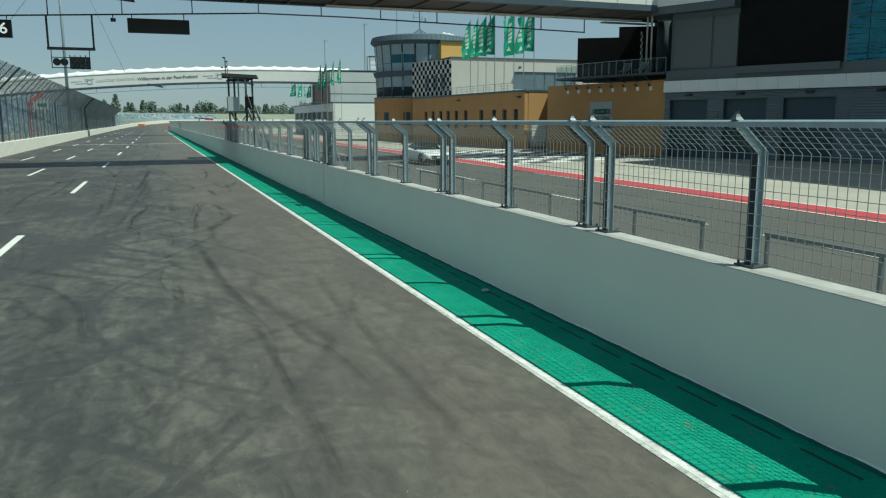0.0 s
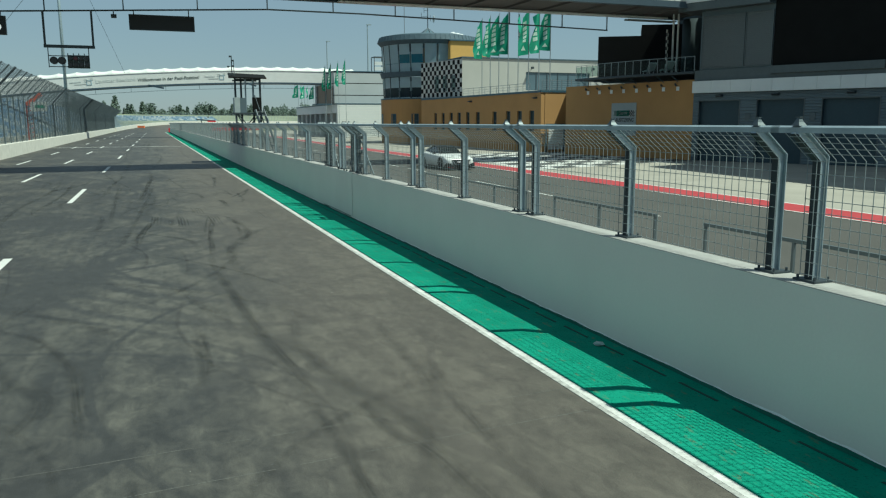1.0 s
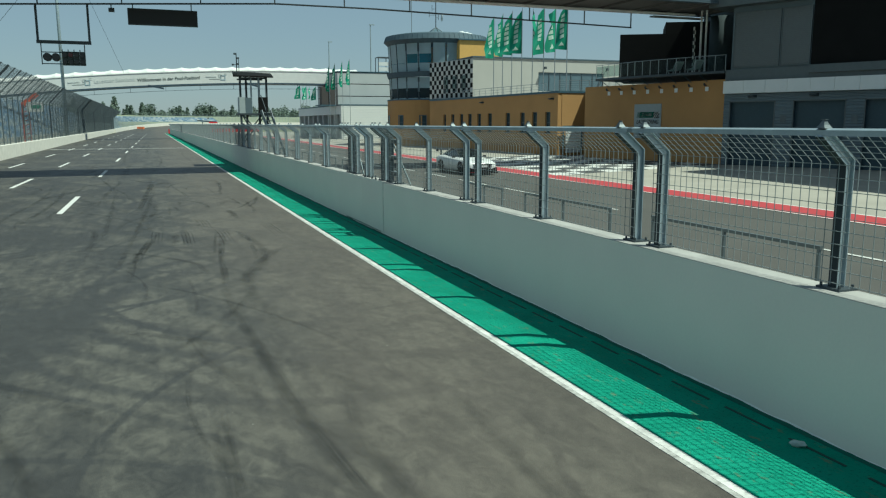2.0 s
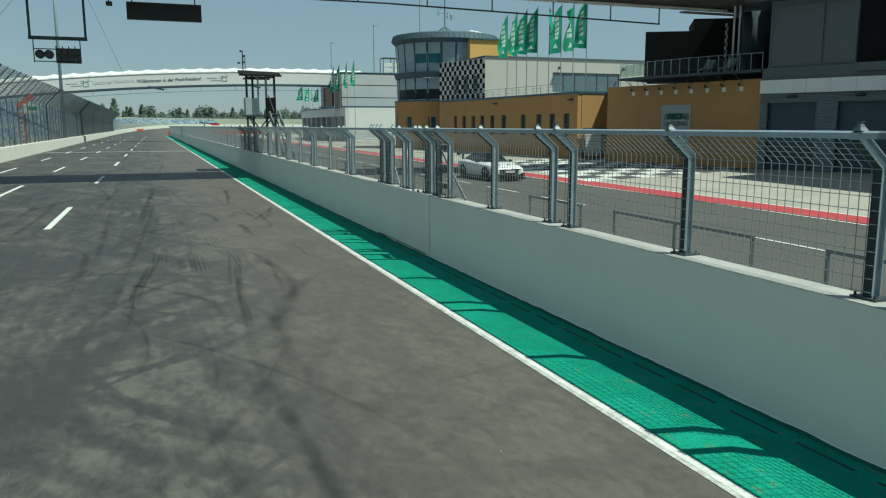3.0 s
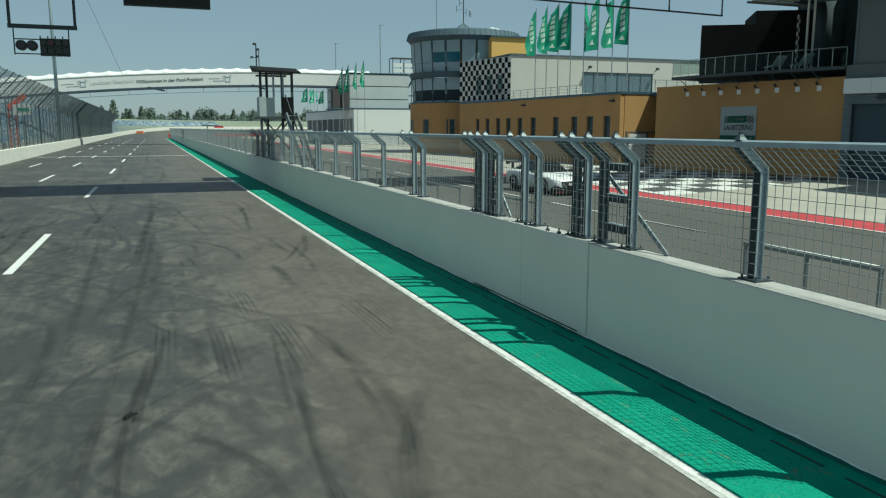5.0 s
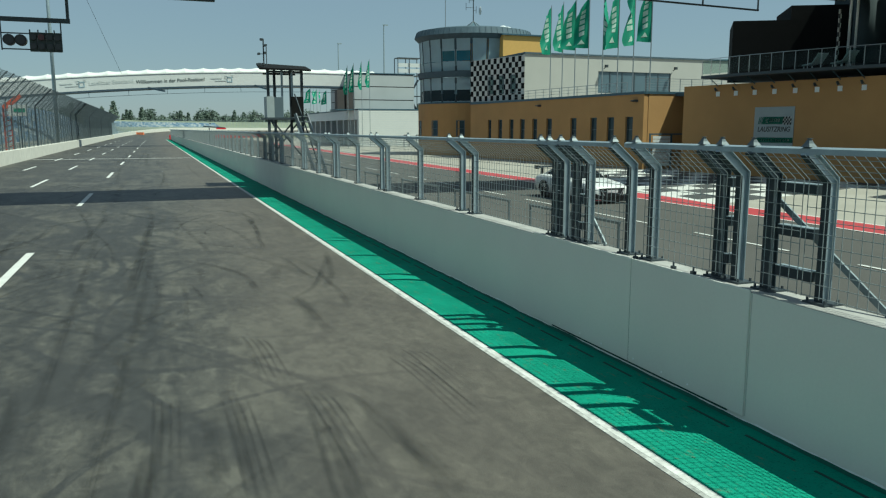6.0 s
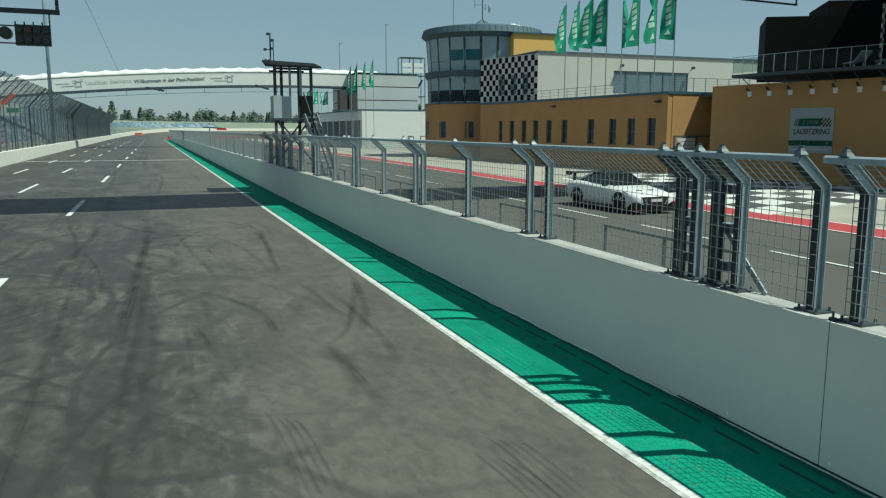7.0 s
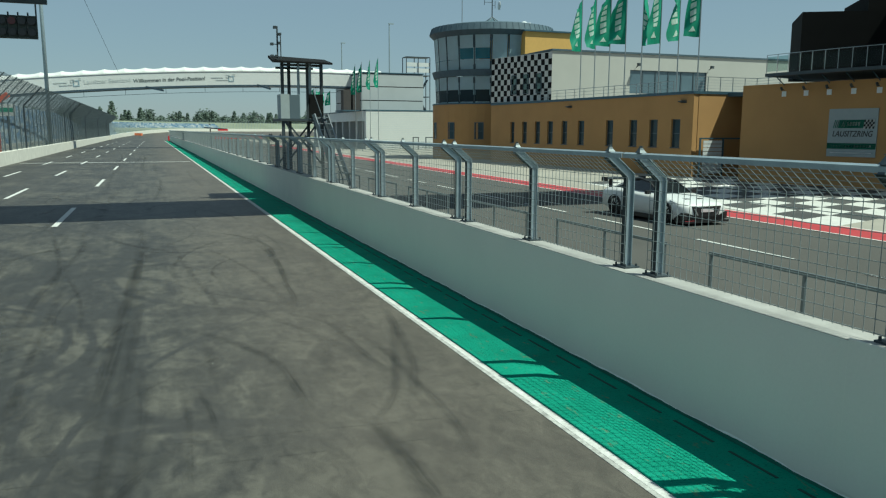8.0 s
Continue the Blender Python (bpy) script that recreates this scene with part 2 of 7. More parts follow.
structure("ground", box(B(), -2500, 2500, -1500, 3500, -0.5, -0.06), GRASS, "dry pale green grassland around the race circuit", "ground")
ANG = range(0, 91, 5)


def rise(a):
    f = min(1.0, a / 32)
    return 2.3 * f * f * (3 - 2 * f)


def turn(r, z=0.0):
    """The far right-hand bend, banked towards its outer side."""
    return [(170 - r * math.cos(radians(a)), 300 + r * math.sin(radians(a)), z + rise(a) * (r - 168) / 17) for a in ANG]


bm = B()
lo = [bm.verts.new(v) for v in [(-15.4, -80, 0), (-15.4, 60, 0), (-15.4, 200, 0)] + turn(185)]
hi = [bm.verts.new(v) for v in [(1.5, -80, 0), (1.5, 60, 0), (1.5, 200, 0)] + turn(168)]
for k in range(len(lo) - 1):
    bm.faces.new((lo[k], hi[k], hi[k + 1], lo[k + 1]))
structure("road", bm, ASPHALT, "grey asphalt race track with dark tyre marks", "road")
structure("pit_lane", strip(B(), [(1.5, -80), (1.5, 300)], [(20, -80), (24, 300)], -0.012), PITROAD, "grey asphalt pit lane", "road")
structure("pavement", strip(B(), [(13.8, -80), (23.3, 300)], [(120, -80), (120, 300)], -0.006), CONCRETE_FLOOR, "pale concrete apron before the pit buildings", "pavement")
structure("green_verge", box(B(), 0.08, 1.37, -80, 268, -0.05, 0.012), GREEN, "green painted verge beside the pit wall", "verge")
structure("edge_line", box(B(), -0.012, 0.08, -80, 268, -0.05, 0.008), LINE_PAINT, "worn white painted edge line of the track", "marking")
structure("edge_line", box(B(), -0.068, -0.012, -80, 268, -0.05, 0.006), WORN_LINE, "grey worn outer part of the edge line", "marking")

# ---- pit wall ----
bm = B()
box(bm, 1.36, 1.71, -80, 39.97, -0.05, 1.37)
box(bm, 1.36, 1.71, 39.99, 268, -0.05, 1.37)
structure("pit_wall", bm, WALL_PAINT, "grey painted concrete pit wall with a pale top", "wall")
structure("outer_wall", box(B(), -15.9, -15.4, -80, 300, -0.05, 1.13), CONCRETE, "white concrete track wall", "wall")

# ---- track markings ----
def marking(name, boxes, mat, label):
    bm = B()
    for x0, x1, y0, y1, z in boxes:
        box(bm, x0, x1, y0, y1, z - 0.01, z)
    return structure(name, bm, mat, label, "marking")


for x, y0, step, n in ((-7.05, 9.1, 18.65, 14), (-10.3, 21.6, 18.4, 13), (-13.3, 21.5, 18.4, 13)):
    for k in range(n):
        y = y0 + k * step
        c = x + 0.0085 * (y - 46)
        bm = B()
        strip(bm, [(c - 0.09, y), (c - 0.04, y + 6.4)], [(c + 0.09, y), (c + 0.14, y + 6.4)], 0.005)
        structure("lane_dash", bm, WHITE, "white painted dash on the track", "marking")
marking("start_line", [(-15.0, -0.3, 116.75, 117.15, 0.006)], WHITE, "white painted line across the track")

# crossing joints in the asphalt, broken by wear
TARRED = material("tarred_joint", (0.05, 0.048, 0.044), 0.9, var=0.3, scale=6)
FADED = material("faded_joint", (0.1445, 0.1445, 0.1318), 0.9, var=0.4, scale=6, fine=90)
JRNG = random.Random(3)
for y, slope, pale in ((22.73, 0.046, True), (22.1, 0.07, True), (45.35, -0.1, False), (44.9, -0.06, False), (48.6, -0.2, False), (58.0, 0.0, False), (33.2, 0.02, True)):
    bm = B()
    x = -15.0
    while x < -0.3:
        d = JRNG.uniform(0.15, 0.8)
        w = 0.006 if pale else 0.005
        y0, y1 = y + slope * x + 0.02 * noise.noise((x * 2, y, 0)), y + slope * (x + d) + 0.02 * noise.noise((x * 2 + d * 2, y, 0))
        strip(bm, [(x, y0), (x + d, y1)], [(x, y0 + w), (x + d, y1 + w)], 0.003)
        x += d + JRNG.choice((0.0, 0.01, 0.03, 0.2) if pale else (0.02, 0.06, 0.2, 0.7, 1.2))
    structure("asphalt_joint", bm, FADED if pale else TARRED, "thin worn paving joint across the track", "joint")

# ---- pit lane ----
def stripe_x(y):
    return 14.85 + 0.025 * (y - 33)


def band(name, dx0, dx1, z, mat, label):
    ys = (-80, 0, 60, 120, 200)
    return structure(name, strip(B(), [(stripe_x(y) + dx0, y) for y in ys], [(stripe_x(y) + dx1, y) for y in ys], z), mat, label, "marking")


band("red_band", 0.12, 1.72, 0.004, RED, "red painted band along the pit lane")
band("white_band", 0.0, 0.12, 0.004, WHITE, "white line beside the red band")
band("white_band", 1.72, 1.86, 0.004, WHITE, "white line beside the red band")
for k in range(-9, 14):
    y = 52.3 + 5.72 * k
    x = 10.55 + 0.022 * (y - 50)
    bm = B()
    strip(bm, [(x - 0.06, y), (x + 0.02, y + 3.65)], [(x + 0.06, y), (x + 0.14, y + 3.65)], 0.004)
    structure("pit_dash", bm, WHITE, "white painted dash on the pit lane", "marking")

# finish plaza: white ground with dark squares
CHECK = Vector((18.70, 60.03, 0))
ACROSS, ALONG = Vector((1.933, 0.685, 0)), Vector((0.287, 1.788, 0))


def lattice(i, j):
    return CHECK + ACROSS * i + ALONG * j


def rhomb(i0, i1, j0, j1, z0, z1):
    return slab(B(), [tuple(lattice(i, j).to_2d()) for i, j in ((i0, j0), (i1, j0), (i1, j1), (i0, j1))], z0, z1)


structure("plaza_white", rhomb(-0.75, 7.5, -1.5, 10.5, -0.01, 0.005), WHITE, "white painted plaza before the pit lounge", "pavement")
SQUARE_PAINT = material("dark_square_paint", (0.055, 0.057, 0.057), 0.75, var=0.25, scale=1, fine=30, rand=0.15)
plaza = tagged(new("checkered_plaza"), "dark squares of a checkered pattern on white paving", "pavement", kind="structure")
first = part("square", rhomb(-0.5, 0.5, -0.5, 0.5, 0.002, 0.011), SQUARE_PAINT, plaza)
for i in range(8):
    for j in range(-1, 11):
        if (i + j) % 2 == 0 and (i or j):
            share("square", first.data, Matrix.Translation(ACROSS * i + ALONG * j), plaza)

# ---- pit guard rails ----
RAILSTEEL = material("rail_steel", (0.105, 0.128, 0.137), 0.5, 0.3, var=0.12)


RAIL_X, RAIL_Z = 3.4, 1.365


def guard_rail(y0, y1):
    t = thing("guard_rail", (RAIL_X, y0, 0), "grey steel pipe rail standing behind the pit wall", "rail", "rails behind the pit wall")
    bm = B()
    bar(bm, (RAIL_X, y0, RAIL_Z), (RAIL_X, y1, RAIL_Z), 0.045, 0.045)
    part("rail", bm, RAILSTEEL, t)
    for k in range(3):
        y = y0 + 0.03 + (y1 - y0 - 0.06) * k / 2
        bm = B()
        bar(bm, (RAIL_X, y, 0), (RAIL_X, y, RAIL_Z - 0.023), 0.038, 0.038, (0, 1, 0))
        box(bm, RAIL_X - 0.07, RAIL_X + 0.07, y - 0.07, y + 0.07, 0, 0.012)
        part("post", bm, RAILSTEEL, t)
    return t


rail = guard_rail(47.75, 51.15)
guard_rail(35.1, 37.27)
for y in [43.35, 30.6, 26.0] + [21.44 - 4.6 * k for k in range(0, 8)] + [47.75 + 4.62 * k for k in range(1, 30)]:
    copy_thing(rail, Matrix.Translation((RAIL_X, y, 0)))

# ---- pit wall furniture ----
def wobble_strip(name, x, z0, z1, y0, y1, mat, label):
    """A dirty skirt along the wall's foot with an uneven upper edge."""
    bm = B()
    n = int((y1 - y0) / 0.06)
    rows = []
    for k in range(n + 1):
        y = y0 + (y1 - y0) * k / n
        top = z0 + (z1 - z0) * (0.6 + 0.4 * noise.noise((y * 0.9, 3.1, 0)) + 0.25 * noise.noise((y * 3.1, 1.7 + 9 * z1, 0)) + 0.12 * noise.noise((y * 17, 5 + 30 * z1, 0)))
        rows.append((bm.verts.new((x - 0.004, y, z0)), bm.verts.new((x, y, z0 + max(0.015, top)))))
    for a, b in zip(rows, rows[1:]):
        bm.faces.new((a[0], b[0], b[1], a[1]))
    return structure(name, bm, mat, label, "skirt")


wobble_strip("wall_primer", 1.3575, 0.012, 0.085, -20, 150, material("primer_paint", (0.80, 0.82, 0.80), 0.7, var=0.2, scale=5), "pale ragged edge of unpainted primer at the foot of the pit wall")
wobble_strip("wall_skirt", 1.354, 0.012, 0.058, -20, 150, material("green_skirt", (0.006, 0.10, 0.07), 0.7, var=0.3, scale=2), "ragged green paint on the foot of the pit wall")

SLOT = material("slot_dark", (0.005, 0.047, 0.035), 0.9, var=0.3)
drain = tagged(new("slot_drain"), "dark slots of a drain in the green verge", "drain", kind="structure")
bm = B()
box(bm, -0.016, 0.016, 0, 0.62, 0.008, 0.0165)
slot = part("slot", bm, SLOT, drain)
slot.matrix_basis = Matrix.Translation((1.165, 8.2, 0))
for k in range(1, 150):
    share("slot", slot.data, Matrix.Translation((1.165 + 0.006 * math.sin(k * 2.1), 8.2 + 0.85 * k, 0)), drain)
TOP_PAINT = material("white_top_paint", (0.318, 0.3143, 0.2958), 0.65, var=0.25, scale=3, fine=30)
bm = B()
box(bm, 1.362, 1.708, -80, 268, 1.37, 1.379)
structure("wall_coping", bm, TOP_PAINT, "worn white paint on top of the pit wall", "coping")
structure("wall_joint", box(B(), 1.358, 1.37, 37.95, 37.956, 0.1, 1.365), material("joint_grey", (0.42, 0.43, 0.40), 0.8, var=0.2), "thin upright joint in the pit wall", "joint")
for y0, y1 in ((37.97, 39.99), (39.998, 42.6)):
    bm = B()
    box(bm, 1.34, 1.359, y0, y1, 0.09, 1.40)
    bmesh.ops.bevel(bm, geom=bm.edges, offset=0.004, segments=1, affect="EDGES")
    structure("wall_panel", bm, WALL_PAINT, "grey painted cover panel on the pit wall", "panel")
bm = B()
bar(bm, (1.346, 38.2, 0.085), (1.346, 41.95, 0.085), 0.016, 0.02)
structure("wall_channel", bm, SLOT, "black cable channel at the foot of the pit wall", "trim")
structure("wall_joint", box(B(), 1.345, 1.3595, 39.986, 40.002, 0.09, 1.40), SLOT, "dark open joint between two wall panels", "joint")
STUD_WHITE = material("stud_white", (0.86, 0.86, 0.85), 0.25, var=0.05)
for y in (38.83, 39.3, 39.87, 40.6, 41.15, 41.72):
    bm = B()
    rod(bm, (1.342, y, 0.155), (1.332, y, 0.155), 0.012, 8)
    tagged(part("stud", bm, STUD_WHITE), "small white stud fixed to the pit wall", "stud", "wall studs")

# a scrap of pale plastic on the verge
bm = B()
bmesh.ops.create_icosphere(bm, subdivisions=2, radius=0.05)
for v in bm.verts:
    k = 1 + 0.45 * noise.noise(v.co * 40 + Vector((3, 1, 7)))
    v.co = Vector((v.co.x * 0.7 * k, v.co.y * 1.5 * k, v.co.z * 0.6 * k))
bmesh.ops.transform(bm, matrix=pose(1.10, 23.95, 0.042, 0, 0, 35), verts=bm.verts)
tagged(part("plastic_scrap", bm, material("dull_plastic", (0.30, 0.38, 0.36), 0.5, var=0.2, scale=20)), "crumpled scrap of pale plastic on the green verge", "litter")

# ---- debris fence on the pit wall ----
FENCE_X, BASE, KINK, TOP, ARM = 1.60, 1.377, 2.52, 2.785, 0.31


def loft(bm, rings, cap=True):
    vs = [[bm.verts.new(p) for p in r] for r in rings]
    n = len(vs[0])
    for a, b in zip(vs, vs[1:]):
        for k in range(n):
            bm.faces.new((a[k], a[(k + 1) % n], b[(k + 1) % n], b[k]))
    if cap:
        bm.faces.new(vs[0][::-1])
        bm.faces.new(vs[-1])
    return bm


def sweep(bm, profile, path, across=(0, 1, 0)):
    """Carries a closed profile (u along across, v along the path's normal) along a bent path."""
    across = Vector(across)
    pts = [Vector(p) for p in path]
    rings = []
    for k, p in enumerate(pts):
        d0 = (pts[k] - pts[k - 1]).normalized() if k else None
        d1 = (pts[k + 1] - pts[k]).normalized() if k + 1 < len(pts) else None
        d = ((d0 or d1) + (d1 or d0)).normalized()
        nrm = d.cross(across).normalized()
        c = 1 / max(0.5, d.dot(d1 or d0))
        rings.append([bm.verts.new(p + u * across + v * c * nrm) for u, v in profile])
    n = len(profile)
    for a, b in zip(rings, rings[1:]):
        for k in range(n):
            bm.faces.new((a[k], a[(k + 1) % n], b[(k + 1) % n], b[k]))
    bm.faces.new(rings[0][::-1])
    bm.faces.new(rings[-1])
    return bm


CHANNEL = [(-0.044, -0.05), (0.044, -0.05), (0.044, 0.05), (-0.044, 0.05), (-0.044, 0.041), (-0.014, 0.041), (-0.014, -0.041), (-0.044, -0.041)]
BRACKET = material("bracket_steel", (0.15, 0.185, 0.20), 0.5, 0.25, var=0.15)
# near-black: shade on track-facing steel put into the colour
SHADE_STEEL = material("shade_dark_steel", (0.022, 0.033, 0.04), 0.6, 0.1, var=0.12)
GATE_STEEL = material("dark_gate_steel", (0.06, 0.08, 0.09), 0.5, 0.3, var=0.2, scale=5)
WIRE = material("wire_mesh", (0.27, 0.305, 0.31), 0.5, 0.3, var=0.1)


def fence_post(y, parent, mat=None):
    bm = B()
    sweep(bm, CHANNEL, [(FENCE_X, y, BASE + 0.02), (FENCE_X, y, KINK), (FENCE_X - ARM, y, TOP)])
    post = part("post", bm, mat or GALV, parent)
    # added plate that paints the shaded track side of the post
    bm = B()
    wide = 0.06 if mat else 0.044
    sweep(bm, [(-0.046, 0.051), (wide, 0.051), (wide, 0.057), (-0.046, 0.057)], [(FENCE_X, y, BASE + 0.02), (FENCE_X, y, KINK), (FENCE_X - ARM, y, TOP)])
    part("shade_plate", bm, SHADE_STEEL, post, "near-black plate standing in for shade on the post's track side")
    bm = B()
    box(bm, FENCE_X - 0.11, FENCE_X + 0.11, y - 0.13, y + 0.13, BASE, BASE + 0.022)
    for i in (-1, 1):
        for j in (-1, 1):
            rod(bm, (FENCE_X + 0.08 * i, y + 0.1 * j, BASE + 0.02), (FENCE_X + 0.08 * i, y + 0.1 * j, BASE + 0.055), 0.014, 6)
    part("base_plate", bm, DARKSTEEL, post)
    bm = B()
    cx = FENCE_X - ARM + 0.015
    loft(bm, [[(cx + i * w, y + j * v, TOP + z) for i, j in ((-1, -1), (1, -1), (1, 1), (-1, 1))] for w, v, z in ((0.046, 0.05, 0.033), (0.03, 0.028, 0.064), (0.011, 0.010, 0.106), (0.02, 0.023, 0.107), (0.02, 0.023, 0.112))])
    part("cap", bm, RAILSTEEL, post)
    return post


def wire_panel(y0, y1, parent):
    """Welded wire mesh that follows the bend of the posts."""
    bm = B()
    x = FENCE_X - 0.085
    path = [(x, BASE + 0.05), (x, KINK), (x - ARM + 0.02, TOP - 0.03)]
    n = max(2, round((y1 - y0) / 0.103))
    for k in range(n + 1):
        y = y0 + (y1 - y0) * k / n
        sweep(bm, [(-0.0027, -0.0027), (0.0027, -0.0027), (0.0027, 0.0027), (-0.0027, 0.0027)], [(p, y, q) for p, q in path])
    for z in [BASE + 0.07 + 0.117 * k for k in range(10)]:
        bar(bm, (x - 0.006, y0, z), (x - 0.006, y1, z), 0.0062, 0.0062)
    for k in range(1, 5):
        f = k / 4.7
        p = (x - (ARM - 0.02) * f - 0.006, KINK + (TOP - 0.03 - KINK) * f)
        bar(bm, (p[0], y0, p[1]), (p[0], y1, p[1]), 0.0062, 0.0062)
    return part("wire_panel", bm, WIRE, parent)


def fence_module(posts, panels, rungs=(), ends=None, dark=()):
    y0, y1 = min(posts), max(posts)
    t = thing("debris_fence", (FENCE_X, y0, BASE), "galvanised debris fence with bent wire mesh on the pit wall", "fence", "pit wall fence")
    for y in posts:
        fence_post(y, t, GATE_STEEL if y in dark else None)
    for a, b in panels:
        wire_panel(a, b, t)
    a, b = ends or (y0 - 0.3, y1 + 0.3)
    bm = B()
    sweep(bm, [(-0.02, 0.032), (-0.008, 0.032), (-0.008, -0.014), (0.02, -0.034), (0.006, -0.034), (-0.02, -0.018)], [(FENCE_X - ARM, a, TOP), (FENCE_X - ARM, b, TOP)], (1, 0, 0))
    part("top_rail", bm, GALV, t)
    for a, b in rungs:
        for z in (1.61, 2.01, 2.42):
            bm = B()
            box(bm, FENCE_X - 0.045, FENCE_X + 0.045, a + 0.05, b - 0.05, z - 0.05, z + 0.045)
            rung = part("rung", bm, SHADE_STEEL, t)
            # pale strip: sunlight on the rung's top put into a lighter colour
            bm = B()
            box(bm, FENCE_X - 0.05, FENCE_X + 0.05, a + 0.05, b - 0.05, z + 0.046, z + 0.054)
            part("sunlit_edge", bm, GALV, rung)
    return t


near = fence_module([27.24, 29.75, 32.36], [(27.17, 32.43)])
for y in (4.76, 10.38, 16.0, 21.62):
    copy_thing(near, Matrix.Translation((FENCE_X, y, BASE)))
for y in (-0.86, -6.48, -12.1):
    copy_thing(near, Matrix.Translation((FENCE_X, y, BASE)))
fence_module([32.95, 35.12, 37.33], [(32.88, 37.5)], (), (32.66, 37.72))
fence_module([38.0], [(37.56, 38.1)], [(37.40, 37.93)], (37.72, 38.15), (38.0,))
fence_module([38.44, 38.72, 39.93], [(38.38, 40.0)], [(38.50, 38.66)], (38.15, 40.13), (38.72,))
fence_module([40.41, 41.41, 41.76], [(40.35, 41.85)], [(41.48, 41.69)], (40.40, 41.93), (41.76,))
fence_module([42.10, 42.36, 45.52], [(42.0, 45.6)], [(42.16, 42.30)], (41.93, 45.82), (42.36,))
far = fence_module([46.15, 48.7, 51.3], [(46.08, 51.38)])
for k in range(1, 40):
    copy_thing(far, Matrix.Translation((FENCE_X, 46.15 + 5.68 * k, BASE)))
for y0, z0, y1 in ((38.12, 2.33, 36.68), (41.75, 1.98, 41.1)):
    bm = B()
    bar(bm, (FENCE_X + 0.1, y0, z0), (FENCE_X + 0.08, y1, 1.385), 0.06, 0.02, (1, 0, 0))
    tagged(part("fence_brace", bm, BRACKET), "diagonal flat steel brace behind the debris fence", "brace", "fence braces")
for y in (39.3, 40.05, 38.95):
    bm = B()
    box(bm, 1.42, 1.46, y - 0.03, y + 0.03, 1.377, 1.415)
    rod(bm, (1.44, y, 1.41), (1.44, y, 1.46), 0.012, 6)
    tagged(part("clamp", bm, DARKSTEEL), "small dark steel clamp lying on the pit wall", "clamp", "wall clamps")

# ---- parked car ----
CAR_WHITE = material("white_car_paint", (0.60, 0.61, 0.60), 0.25, var=0.02, scale=2, bump=0)
CAR_BLACK = material("black_car_trim", (0.012, 0.012, 0.013), 0.4, var=0.1, bump=0)
TYRE = material("tyre_rubber", (0.018, 0.018, 0.018), 0.85, var=0.1)
RIM = material("dark_rim", (0.018, 0.018, 0.02), 0.35, 0.8, var=0.05, bump=0)
LAMP = material("headlight_glass", (0.55, 0.58, 0.6), 0.1, 0.3, var=0.05, bump=0)
CARGLASS = material("car_glass", (0.012, 0.016, 0.018), 0.05, var=0.05, bump=0, spec=0.8)
STEEL_TRIM = material("satin_trim", (0.3, 0.31, 0.32), 0.3, 0.8, var=0.05, bump=0)
REDTRIM = material("red_trim", (0.6, 0.02, 0.03), 0.4, var=0.05, bump=0)


